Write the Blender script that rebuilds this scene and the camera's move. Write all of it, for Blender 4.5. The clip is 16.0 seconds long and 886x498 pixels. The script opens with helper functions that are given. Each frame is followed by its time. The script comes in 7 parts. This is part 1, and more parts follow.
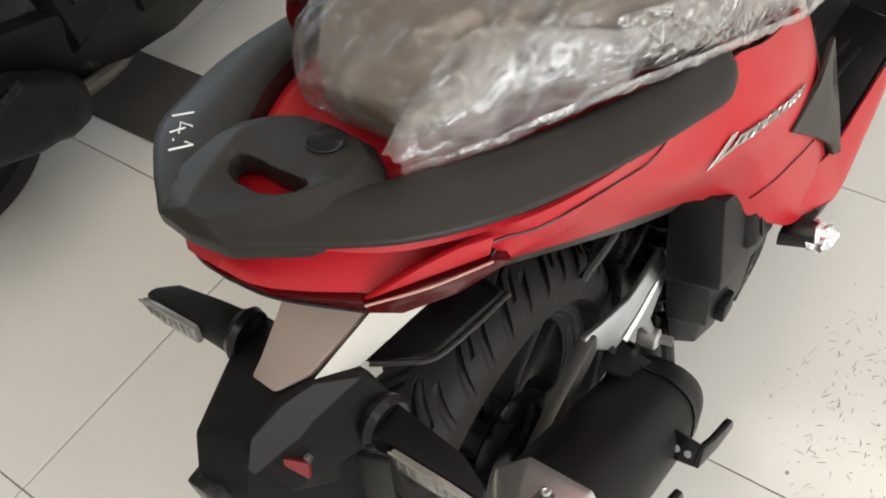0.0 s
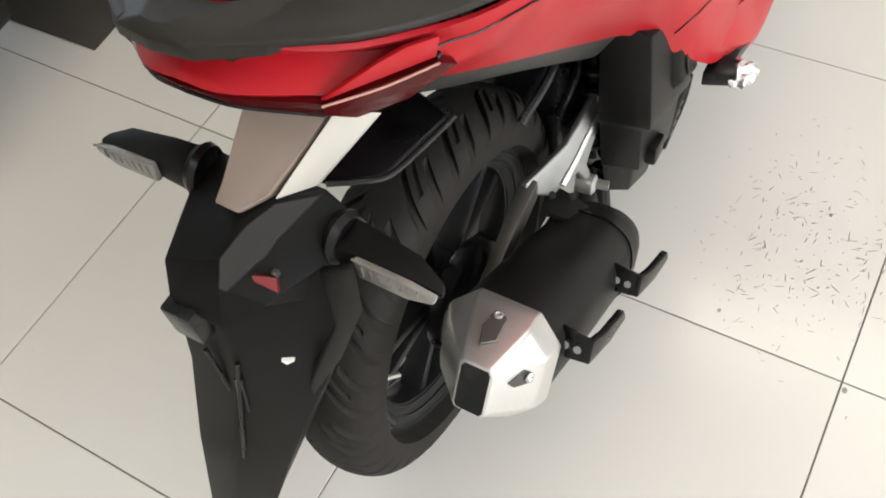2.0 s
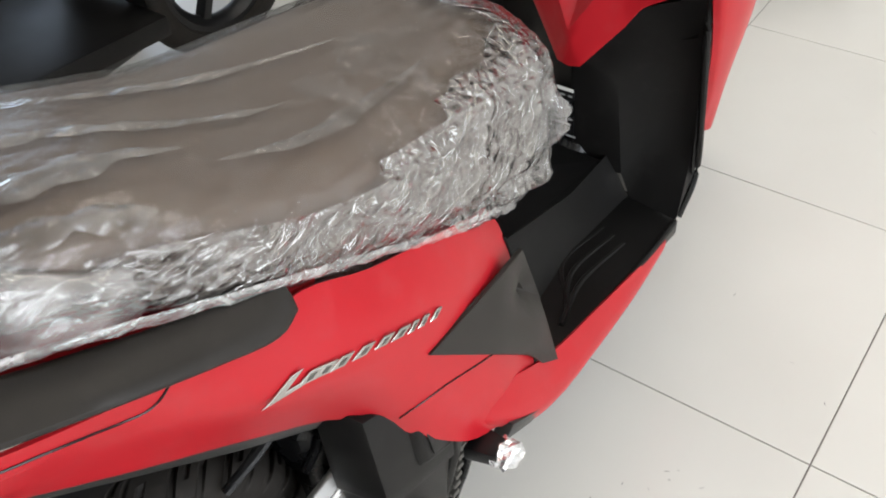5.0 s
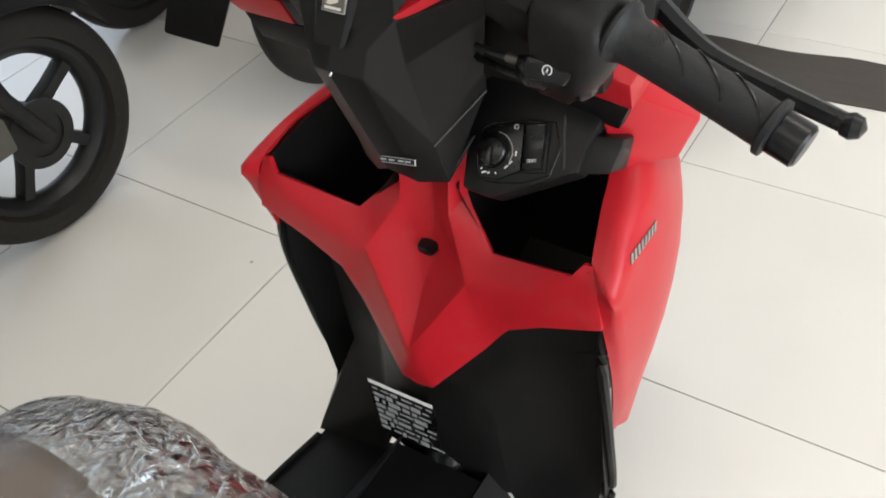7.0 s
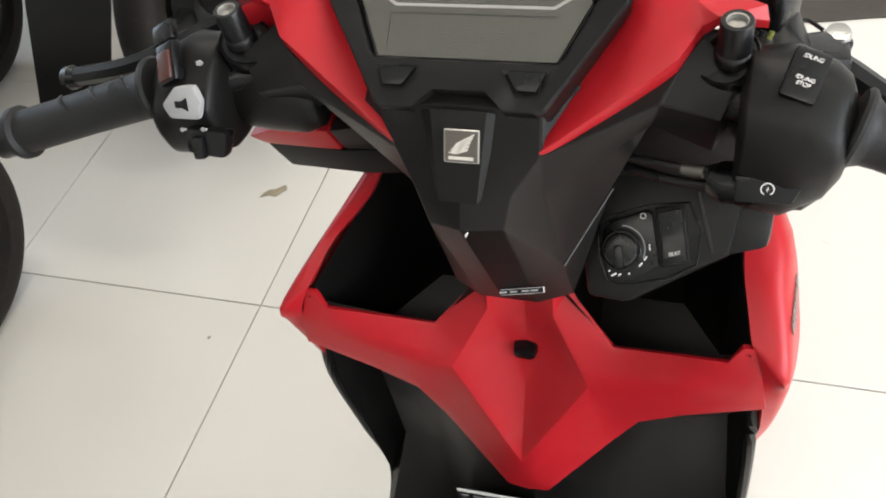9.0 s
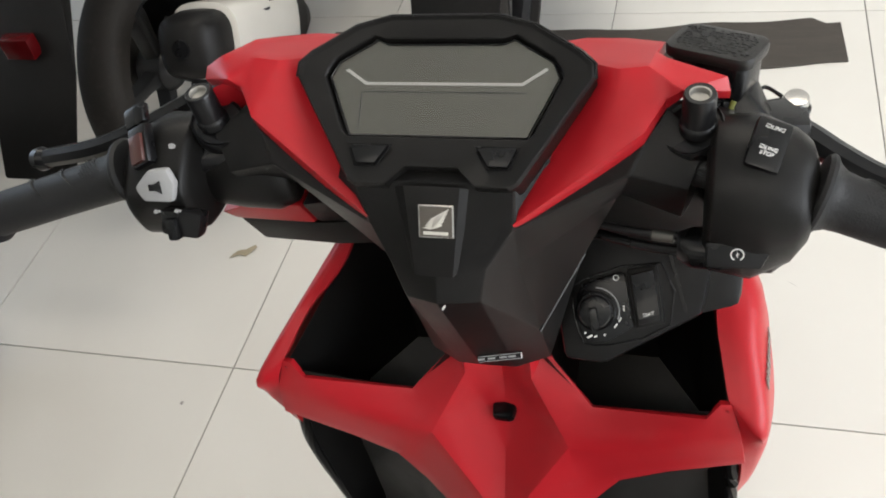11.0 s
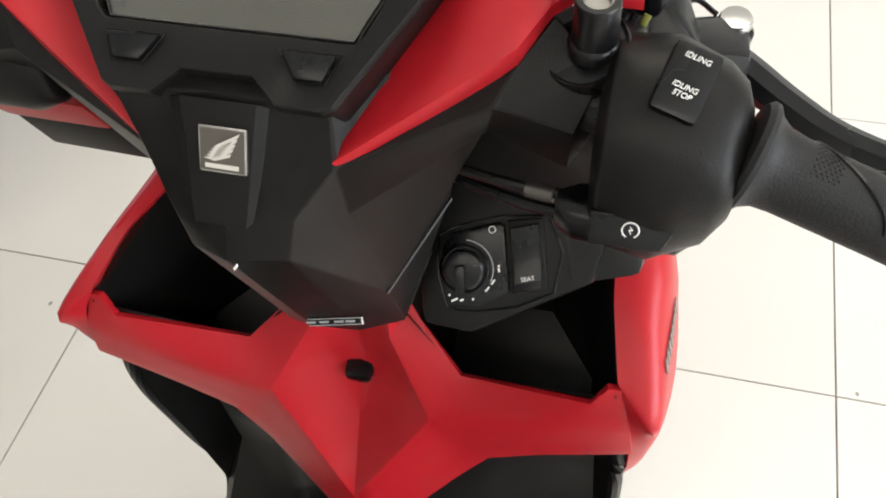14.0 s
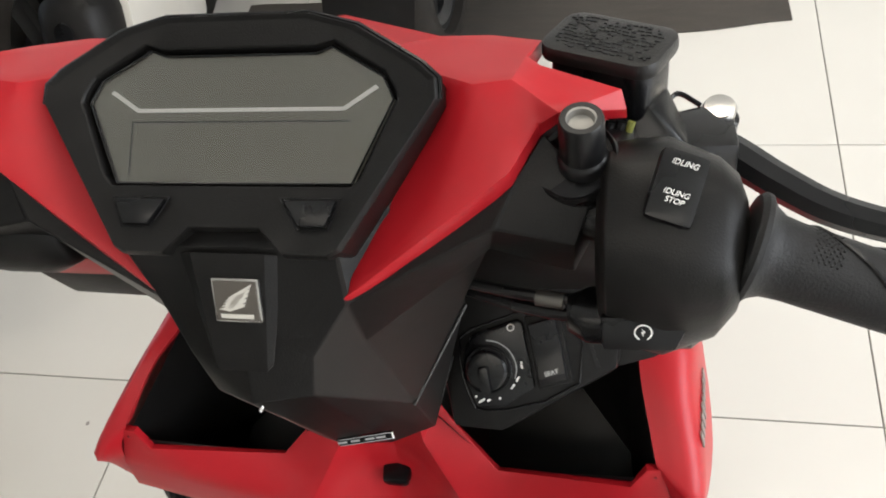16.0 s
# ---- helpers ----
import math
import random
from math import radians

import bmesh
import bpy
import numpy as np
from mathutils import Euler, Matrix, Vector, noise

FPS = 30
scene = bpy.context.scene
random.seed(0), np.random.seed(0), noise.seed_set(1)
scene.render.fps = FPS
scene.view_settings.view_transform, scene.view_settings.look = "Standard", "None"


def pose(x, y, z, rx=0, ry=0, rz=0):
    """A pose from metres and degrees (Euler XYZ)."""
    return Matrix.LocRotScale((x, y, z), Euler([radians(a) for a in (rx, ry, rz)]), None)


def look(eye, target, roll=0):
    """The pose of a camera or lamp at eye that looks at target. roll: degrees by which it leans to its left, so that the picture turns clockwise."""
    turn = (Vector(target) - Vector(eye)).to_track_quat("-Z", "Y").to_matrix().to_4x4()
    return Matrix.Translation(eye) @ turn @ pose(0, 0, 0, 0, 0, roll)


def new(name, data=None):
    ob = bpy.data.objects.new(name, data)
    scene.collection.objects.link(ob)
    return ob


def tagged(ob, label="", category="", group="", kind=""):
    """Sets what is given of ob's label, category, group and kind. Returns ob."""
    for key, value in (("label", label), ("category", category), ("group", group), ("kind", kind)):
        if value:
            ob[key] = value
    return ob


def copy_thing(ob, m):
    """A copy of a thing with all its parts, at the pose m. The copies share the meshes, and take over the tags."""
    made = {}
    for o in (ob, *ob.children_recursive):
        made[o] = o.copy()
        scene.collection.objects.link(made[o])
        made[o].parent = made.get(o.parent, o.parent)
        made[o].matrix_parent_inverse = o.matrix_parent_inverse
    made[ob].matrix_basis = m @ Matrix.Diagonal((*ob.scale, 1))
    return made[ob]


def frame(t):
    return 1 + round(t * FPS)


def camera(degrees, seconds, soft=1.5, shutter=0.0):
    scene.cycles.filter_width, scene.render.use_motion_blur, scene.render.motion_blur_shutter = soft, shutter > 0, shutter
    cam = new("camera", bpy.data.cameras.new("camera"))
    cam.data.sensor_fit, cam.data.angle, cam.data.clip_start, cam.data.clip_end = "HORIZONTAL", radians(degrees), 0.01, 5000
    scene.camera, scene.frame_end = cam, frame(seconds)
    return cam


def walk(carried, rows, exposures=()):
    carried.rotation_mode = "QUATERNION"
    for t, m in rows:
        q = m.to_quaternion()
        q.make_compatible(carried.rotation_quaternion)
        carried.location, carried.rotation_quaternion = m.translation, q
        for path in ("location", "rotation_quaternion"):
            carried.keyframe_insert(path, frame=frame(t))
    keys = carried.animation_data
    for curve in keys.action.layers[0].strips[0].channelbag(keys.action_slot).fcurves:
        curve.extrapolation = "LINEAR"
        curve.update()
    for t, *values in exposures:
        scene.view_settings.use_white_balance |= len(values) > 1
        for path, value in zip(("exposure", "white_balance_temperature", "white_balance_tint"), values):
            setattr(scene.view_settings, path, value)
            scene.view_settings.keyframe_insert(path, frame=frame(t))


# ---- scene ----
cam = camera(52.0, 16.0, soft=1.9)
PATH = [
    (0, (0.449, -0.617, 1.287), (-0.425, 0.292, -0.265), -12.0),
    (0.5, (0.462, -0.673, 1.295), (-0.354, 0.296, -0.253), -11.7),
    (1, (0.483, -0.682, 1.29), (-0.261, 0.344, -0.257), -10.5),
    (1.5, (0.487, -0.698, 1.284), (-0.21, 0.248, -0.334), -11.5),
    (2, (0.483, -0.7, 1.271), (-0.207, 0.159, -0.398), -11.6),
    (2.5, (0.482, -0.703, 1.271), (-0.21, 0.14, -0.406), -10.7),
    (3, (0.484, -0.68, 1.268), (-0.166, 0.224, -0.394), -7.7),
    (3.5, (0.526, -0.593, 1.278), (-0.208, 0.375, -0.311), -5.1),
    (4, (0.593, -0.454, 1.275), (-0.214, 0.521, -0.273), -2.7),
    (4.5, (0.625, -0.394, 1.279), (-0.241, 0.604, -0.222), -2.9),
    (5, (0.664, -0.339, 1.28), (-0.254, 0.772, -0.107), -5.1),
    (5.2, (0.656, -0.3, 1.275), (-0.234, 0.836, -0.109), -4.9),
    (7.3, (0.437, 0.265, 1.289), (-0.415, 1.451, -0.078), -8.2),
    (7.5, (0.397, 0.275, 1.294), (-0.389, 1.482, -0.093), -10.5),
    (8, (0.297, 0.293, 1.304), (-0.317, 1.545, -0.13), -13.6),
    (8.5, (0.259, 0.311, 1.309), (-0.303, 1.556, -0.152), -13.1),
    (9, (0.242, 0.319, 1.316), (-0.349, 1.525, -0.166), -13.6),
    (9.2, (0.235, 0.327, 1.317), (-0.366, 1.524, -0.168), -14.2),
    (11.3, (0.24, 0.327, 1.33), (-0.29, 1.632, -0.09), -13.0),
    (11.5, (0.25, 0.328, 1.329), (-0.288, 1.63, -0.09), -13.5),
    (12, (0.258, 0.346, 1.324), (-0.26, 1.665, -0.087), -13.5),
    (12.5, (0.257, 0.379, 1.294), (-0.211, 1.685, -0.147), -12.9),
    (13, (0.256, 0.397, 1.274), (-0.152, 1.657, -0.225), -10.7),
    (13.5, (0.266, 0.438, 1.25), (-0.096, 1.658, -0.294), -6.5),
    (14, (0.257, 0.444, 1.238), (-0.125, 1.608, -0.344), -5.5),
    (14.5, (0.258, 0.447, 1.241), (-0.134, 1.606, -0.341), -7.9),
    (15, (0.262, 0.458, 1.253), (-0.138, 1.662, -0.293), -12.0),
    (15.5, (0.264, 0.461, 1.252), (-0.152, 1.701, -0.261), -13.5),
    (16, (0.261, 0.46, 1.258), (-0.184, 1.717, -0.233), -13.4),
]
# seconds, stops, kelvin, tint: the clip camera's own wandering exposure
LIGHT = [(0, -0.23, 6480, 10), (1, -0.24, 6460, 10), (2, -0.16, 6400, 10), (2.5, -0.12, 6390, 10), (3, -0.18, 6280, 10), (3.5, -0.12, 6180, 10), (4.5, -0.04, 6180, 10), (5, -0.22, 6180, 10), (7.5, 0.0, 6220, 10), (8, 0.0, 6280, 10), (8.5, 0.02, 6280, 10), (9, 0.23, 6280, 10), (11.5, -0.10, 6240, 10), (12.5, -0.15, 6280, 10), (13, -0.05, 6280, 10), (13.5, -0.09, 6300, 10), (14, 0.16, 6330, 10), (14.5, 0.06, 6300, 10), (16, 0.0, 6300, 10)]
walk(cam, [(t, look(eye, target, roll)) for t, eye, target, roll in PATH], LIGHT)

from mathutils.bvhtree import BVHTree

# ---- world, light, exposure ----
world = bpy.data.worlds.new("sky")
scene.world = world
world.use_nodes = True
wt = world.node_tree
sky = wt.nodes.new("ShaderNodeTexSky")
sky.sky_type = "NISHITA"
sky.sun_disc = False
sky.sun_elevation, sky.sun_rotation = radians(42), radians(100)
wt.links.new(sky.outputs[0], wt.nodes["Background"].inputs[0])
wt.nodes["Background"].inputs[1].default_value = 0.12
scene.view_settings.exposure = 0.0


def area_lamp(name, m, sx, sy, watts, colour):
    la = bpy.data.lights.new(name, "AREA")
    la.shape, la.size, la.size_y, la.energy, la.color = "RECTANGLE", sx, sy, watts, colour
    ob = new(name, la)
    ob.matrix_world = m
    return ob


# daylight through the shop's open front, and bluer through the west window
area_lamp("shopfront_daylight", look((5.6, -0.6, 1.75), (0, -0.2, 0.6)), 5.4, 2.7, 365, (0.975, 0.99, 1.0))
area_lamp("window_daylight", look((-5.6, 2.6, 1.9), (0, 1.4, 0.4)), 2.8, 1.9, 52, (0.78, 0.88, 1.0))
# two warm overhead fill lamps, added; no ceiling fixtures are seen
for ly, watts in ((-1.4, 26), (1.9, 46)):
    area_lamp("ceiling_fill_light", look((0.4, ly, 3.28), (0.4, ly, 0)), 3.6, 0.5, watts, (1.0, 0.90, 0.76))


# ---- materials ----
def material(name, colour, rough=0.5, metal=0.0, vary=0.12, scale=18.0, bump=0.0, bump_scale=400.0, coat=0.0,
             spec=0.5, wear=0.0, wear_colour=(0.5, 0.48, 0.45), stretch=(1, 1, 1)):
    m = bpy.data.materials.new(name)
    m.use_nodes = True
    nt = m.node_tree
    b = nt.nodes["Principled BSDF"]
    b.inputs["Roughness"].default_value = rough
    b.inputs["Metallic"].default_value = metal
    b.inputs["Coat Weight"].default_value = coat
    b.inputs["Specular IOR Level"].default_value = spec
    co = nt.nodes.new("ShaderNodeTexCoord")
    mp = nt.nodes.new("ShaderNodeMapping")
    mp.inputs["Scale"].default_value = stretch
    nt.links.new(co.outputs["Object"], mp.inputs[0])
    big = nt.nodes.new("ShaderNodeTexNoise")
    big.inputs["Scale"].default_value, big.inputs["Detail"].default_value = scale, 6
    nt.links.new(mp.outputs[0], big.inputs["Vector"])
    mix = nt.nodes.new("ShaderNodeMix")
    mix.data_type = "RGBA"
    mix.inputs[6].default_value = (*[c * (1 - vary) for c in colour], 1)
    mix.inputs[7].default_value = (*[min(1, c * (1 + vary)) for c in colour], 1)
    nt.links.new(big.outputs["Fac"], mix.inputs[0])
    last = mix.outputs[2]
    fine = nt.nodes.new("ShaderNodeTexNoise")
    fine.inputs["Scale"].default_value, fine.inputs["Detail"].default_value = bump_scale, 3
    nt.links.new(mp.outputs[0], fine.inputs["Vector"])
    ro = nt.nodes.new("ShaderNodeMapRange")
    ro.inputs[3].default_value, ro.inputs[4].default_value = max(0.02, rough - 0.09), min(1, rough + 0.09)
    nt.links.new(big.outputs["Fac"], ro.inputs[0])
    nt.links.new(ro.outputs[0], b.inputs["Roughness"])
    if wear:
        dust = nt.nodes.new("ShaderNodeTexNoise")
        dust.inputs["Scale"].default_value, dust.inputs["Detail"].default_value = scale * 3.1, 9
        nt.links.new(mp.outputs[0], dust.inputs["Vector"])
        cut = nt.nodes.new("ShaderNodeMapRange")
        cut.inputs[1].default_value, cut.inputs[2].default_value = 0.56, 0.75
        cut.inputs[3].default_value, cut.inputs[4].default_value = 0, wear
        nt.links.new(dust.outputs["Fac"], cut.inputs[0])
        over = nt.nodes.new("ShaderNodeMix")
        over.data_type = "RGBA"
        over.inputs[7].default_value = (*wear_colour, 1)
        nt.links.new(last, over.inputs[6])
        nt.links.new(cut.outputs[0], over.inputs[0])
        last = over.outputs[2]
    nt.links.new(last, b.inputs["Base Color"])
    if bump:
        bp = nt.nodes.new("ShaderNodeBump")
        bp.inputs["Strength"].default_value, bp.inputs["Distance"].default_value = bump, 0.001
        nt.links.new(fine.outputs["Fac"], bp.inputs["Height"])
        nt.links.new(bp.outputs[0], b.inputs["Normal"])
    return m


RED = material("satin_red_paint", (0.40, 0.0105, 0.017), 0.36, spec=0.28, vary=0.05, scale=7, bump=0.03, bump_scale=1500, wear=0.025)
REDLENS = material("red_lens", (0.060, 0.0022, 0.003), 0.20, spec=0.16, vary=0.3, scale=40)
REFLECT = material("red_reflector", (0.17, 0.016, 0.017), 0.3, vary=0.2, scale=80, bump=0.3, bump_scale=600)
RAIL = material("warm_charcoal_plastic", (0.0185, 0.0158, 0.0132), 0.44, spec=0.26, vary=0.14, scale=12, bump=0.22, bump_scale=1100, wear=0.03, wear_colour=(0.12, 0.11, 0.10))
BLACK = material("grained_black_plastic", (0.0072, 0.0068, 0.0064), 0.38, spec=0.20, vary=0.3, scale=14, bump=0.16, bump_scale=1300, wear=0.05, wear_colour=(0.09, 0.085, 0.08))
SMOOTH = material("smooth_black_plastic", (0.005, 0.005, 0.0055), 0.28, spec=0.32, vary=0.3, scale=20, bump=0.04, bump_scale=900, wear=0.04, wear_colour=(0.08, 0.08, 0.08))
# darker copy of the black plastic: the dimmer rear's shade put into colour
SHADEBLACK = material("shaded_black_plastic", (0.0048, 0.0046, 0.0044), 0.46, spec=0.14, vary=0.3, scale=14, bump=0.2, bump_scale=1200, wear=0.04, wear_colour=(0.08, 0.075, 0.07))
CASTMID = material("dull_cast_aluminium", (0.25, 0.245, 0.235), 0.44, metal=0.7, vary=0.16, scale=30, bump=0.3, bump_scale=500)
GREY = material("charcoal_plastic", (0.0130, 0.0124, 0.0118), 0.36, spec=0.33, vary=0.12, scale=12, bump=0.2, bump_scale=1100, wear=0.04, wear_colour=(0.14, 0.14, 0.13))
OLIVE = material("dull_grey_plastic", (0.030, 0.029, 0.027), 0.42, spec=0.40, vary=0.15, scale=15, bump=0.2, bump_scale=1100)
RUBBER = material("tyre_rubber", (0.017, 0.0148, 0.0126), 0.66, spec=0.2, vary=0.25, scale=25, bump=0.3, bump_scale=700, wear=0.1, wear_colour=(0.10, 0.085, 0.07))
GRIPRUBBER = material("grip_rubber", (0.011, 0.011, 0.0115), 0.52, spec=0.3, vary=0.25, scale=30, bump=0.3, bump_scale=900)
RIMBLACK = material("rim_black_paint", (0.012, 0.012, 0.0125), 0.36, spec=0.3, vary=0.2, scale=20, wear=0.05, wear_colour=(0.12, 0.12, 0.12))
MUFFLER = material("black_heat_paint", (0.0095, 0.0090, 0.0085), 0.48, spec=0.20, vary=0.12, scale=10, bump=0.12, bump_scale=900, wear=0.04, wear_colour=(0.12, 0.11, 0.1))
SILVER = material("brushed_silver", (0.72, 0.71, 0.69), 0.33, metal=0.85, vary=0.06, scale=20, bump=0.05, bump_scale=700, stretch=(1, 8, 1))
CAST = material("cast_aluminium", (0.56, 0.55, 0.52), 0.42, metal=0.75, vary=0.14, scale=30, bump=0.3, bump_scale=500)
CASTDARK = material("aged_cast_aluminium", (0.30, 0.29, 0.27), 0.48, metal=0.6, vary=0.18, scale=30, bump=0.3, bump_scale=500)
DARKMETAL = material("dark_steel", (0.12, 0.115, 0.105), 0.45, metal=0.7, vary=0.2, scale=30, wear=0.15, wear_colour=(0.2, 0.16, 0.12))
CHROME = material("chrome", (0.50, 0.49, 0.47), 0.2, metal=1.0, vary=0.05)
CLEARLENS = material("clear_signal_lens", (0.20, 0.19, 0.17), 0.22, vary=0.3, scale=90, bump=0.6, bump_scale=260, coat=0.2)
STAY = material("bronze_silver_paint", (0.38, 0.30, 0.26), 0.36, metal=0.55, vary=0.10, scale=9, bump=0.06, bump_scale=900)
TRIM = material("dusky_lamp_trim", (0.40, 0.20, 0.16), 0.35, vary=0.2, scale=60)
CREAM = material("cream_silver_paint", (0.66, 0.63, 0.57), 0.4, metal=0.25, vary=0.08, scale=12)
WHITE = material("white_print", (0.8, 0.79, 0.76), 0.5, vary=0.05)
INK = material("grey_print", (0.33, 0.33, 0.33), 0.5, vary=0.05)
HORN = material("light_grey_button", (0.30, 0.30, 0.30), 0.42, vary=0.06, bump=0.1)
AMBER = material("brown_red_button", (0.06, 0.016, 0.012), 0.3, vary=0.1)
LCD = material("lcd_film", (0.142, 0.138, 0.108), 0.42, vary=0.05, scale=9)
FOIL = material("crumpled_silver_wrap", (0.82, 0.82, 0.82), 0.2, metal=0.8, vary=0.1, scale=90, bump=1.0, bump_scale=160)
MAT = material("dark_worn_mat", (0.060, 0.052, 0.044), 0.85, vary=0.35, scale=9, bump=0.5, bump_scale=200, wear=0.12, wear_colour=(0.16, 0.14, 0.11), stretch=(1, 6, 1))
WALL = material("white_wall_paint", (0.8, 0.79, 0.76), 0.8, vary=0.03, scale=3, bump=0.1, bump_scale=120)
CEIL = material("ceiling_board", (0.82, 0.82, 0.8), 0.9, vary=0.03, scale=2)
GROUT = material("tile_joint", (0.23, 0.215, 0.195), 0.9, vary=0.25, scale=20)
SCUFF = material("rubber_scuffs", (0.31, 0.29, 0.27), 0.9, vary=0.3)
LEAF = material("dry_leaf", (0.34, 0.29, 0.2), 0.8, vary=0.3, scale=60)
SEATSKIN = material("brown_grey_seat_vinyl", (0.145, 0.108, 0.085), 0.55, vary=0.12, scale=10, bump=0.35, bump_scale=900)
BLACKPAINT = material("black_scooter_paint", (0.004, 0.004, 0.0045), 0.30, spec=0.12, vary=0.3, scale=12, coat=0.0, wear=0.03, wear_colour=(0.1, 0.1, 0.1))
PALEPAINT = material("pearl_white_paint", (0.62, 0.63, 0.64), 0.25, vary=0.05, coat=0.4)
LEAD = material("yellow_green_lead", (0.16, 0.17, 0.03), 0.4, vary=0.1)
EMBLEM = material("brass_grey_plate", (0.13, 0.115, 0.10), 0.35, metal=0.6, vary=0.1)


def film_material(name, crumple, haze_low, haze_high, gain, rough=0.14, grain=(1, 1, 1), size=34, cells=42, swirl=1.0):
    m = bpy.data.materials.new(name)
    m.use_nodes = True
    nt = m.node_tree
    nt.nodes.remove(nt.nodes["Principled BSDF"])
    out = nt.nodes["Material Output"]
    co = nt.nodes.new("ShaderNodeTexCoord")
    along = nt.nodes.new("ShaderNodeMapping")
    along.inputs["Scale"].default_value = grain
    nt.links.new(co.outputs["Object"], along.inputs[0])
    n1 = nt.nodes.new("ShaderNodeTexNoise")
    n1.inputs["Scale"].default_value, n1.inputs["Detail"].default_value, n1.inputs["Distortion"].default_value = size, 6, swirl
    n2 = nt.nodes.new("ShaderNodeTexVoronoi")
    n2.feature = "DISTANCE_TO_EDGE"
    n2.inputs["Scale"].default_value = cells
    warp = nt.nodes.new("ShaderNodeMapping")
    warp.inputs["Scale"].default_value = (1.6, 0.7, 1.3)
    nt.links.new(along.outputs[0], warp.inputs[0])
    nt.links.new(along.outputs[0], n1.inputs["Vector"])
    nt.links.new(warp.outputs[0], n2.inputs["Vector"])
    add = nt.nodes.new("ShaderNodeMath")
    add.operation = "MULTIPLY_ADD"
    add.inputs[1].default_value = 0.7
    nt.links.new(n2.outputs["Distance"], add.inputs[0])
    nt.links.new(n1.outputs["Fac"], add.inputs[2])
    bp = nt.nodes.new("ShaderNodeBump")
    bp.inputs["Strength"].default_value, bp.inputs["Distance"].default_value = crumple, 0.012
    nt.links.new(add.outputs[0], bp.inputs["Height"])
    gl = nt.nodes.new("ShaderNodeBsdfGlossy")
    gl.inputs["Color"].default_value = (0.95, 0.95, 0.95, 1)
    gl.inputs["Roughness"].default_value = rough
    nt.links.new(bp.outputs[0], gl.inputs["Normal"])
    milk = nt.nodes.new("ShaderNodeBsdfDiffuse")
    milk.inputs["Color"].default_value = (0.78, 0.75, 0.72, 1)
    nt.links.new(bp.outputs[0], milk.inputs["Normal"])
    tr = nt.nodes.new("ShaderNodeBsdfTransparent")
    tr.inputs["Color"].default_value = (0.95, 0.95, 0.94, 1)
    haze = nt.nodes.new("ShaderNodeMapRange")
    haze.inputs[1].default_value, haze.inputs[2].default_value = 0.40, 0.72
    haze.inputs[3].default_value, haze.inputs[4].default_value = haze_low, haze_high
    nt.links.new(n1.outputs["Fac"], haze.inputs[0])
    m1 = nt.nodes.new("ShaderNodeMixShader")
    nt.links.new(haze.outputs[0], m1.inputs[0])
    nt.links.new(tr.outputs[0], m1.inputs[1])
    nt.links.new(milk.outputs[0], m1.inputs[2])
    fr = nt.nodes.new("ShaderNodeFresnel")
    fr.inputs["IOR"].default_value = 1.6
    nt.links.new(bp.outputs[0], fr.inputs["Normal"])
    up = nt.nodes.new("ShaderNodeMath")
    up.operation = "MULTIPLY_ADD"
    up.inputs[1].default_value, up.inputs[2].default_value = gain, 0.02
    up.use_clamp = True
    nt.links.new(fr.outputs[0], up.inputs[0])
    m2 = nt.nodes.new("ShaderNodeMixShader")
    nt.links.new(up.outputs[0], m2.inputs[0])
    nt.links.new(m1.outputs[0], m2.inputs[1])
    nt.links.new(gl.outputs[0], m2.inputs[2])
    nt.links.new(m2.outputs[0], out.inputs[0])
    return m


FILM = film_material("crumpled_clear_film", 1.0, 0.03, 0.22, 2.4, 0.10, (1, 1, 1), 44, 56)
FILM_SMOOTH = film_material("taut_clear_film", 0.20, 0.0, 0.05, 0.32, 0.18, (1.0, 0.30, 1.0), 55, 34)
FILM_MID = film_material("loosely_creased_film", 0.5, 0.0, 0.10, 0.52, 0.16, (1.0, 0.6, 1.0), 42, 38)
FILM_FOLD = film_material("folded_clear_film", 0.7, 0.0, 0.16, 0.9, 0.18, (1.0, 0.4, 1.0), 40, 50)
FILM_MILKY = film_material("loose_milky_film", 0.6, 0.12, 0.36, 1.0, 0.16, (1, 1, 1), 30, 30, 0.3)
FILM_HEM = film_material("doubled_film_hem", 0.5, 0.12, 0.50, 1.3, 0.18, (1, 1, 1), 60, 60, 0.4)


def glass_material():
    m = bpy.data.materials.new("meter_glass")
    m.use_nodes = True
    nt = m.node_tree
    nt.nodes.remove(nt.nodes["Principled BSDF"])
    fr = nt.nodes.new("ShaderNodeFresnel")
    fr.inputs["IOR"].default_value = 1.5
    tr = nt.nodes.new("ShaderNodeBsdfTransparent")
    gl = nt.nodes.new("ShaderNodeBsdfGlossy")
    gl.inputs["Roughness"].default_value = 0.03
    mx = nt.nodes.new("ShaderNodeMixShader")
    nt.links.new(fr.outputs[0], mx.inputs[0])
    nt.links.new(tr.outputs[0], mx.inputs[1])
    nt.links.new(gl.outputs[0], mx.inputs[2])
    nt.links.new(mx.outputs[0], nt.nodes["Material Output"].inputs[0])
    return m


GLASS = glass_material()


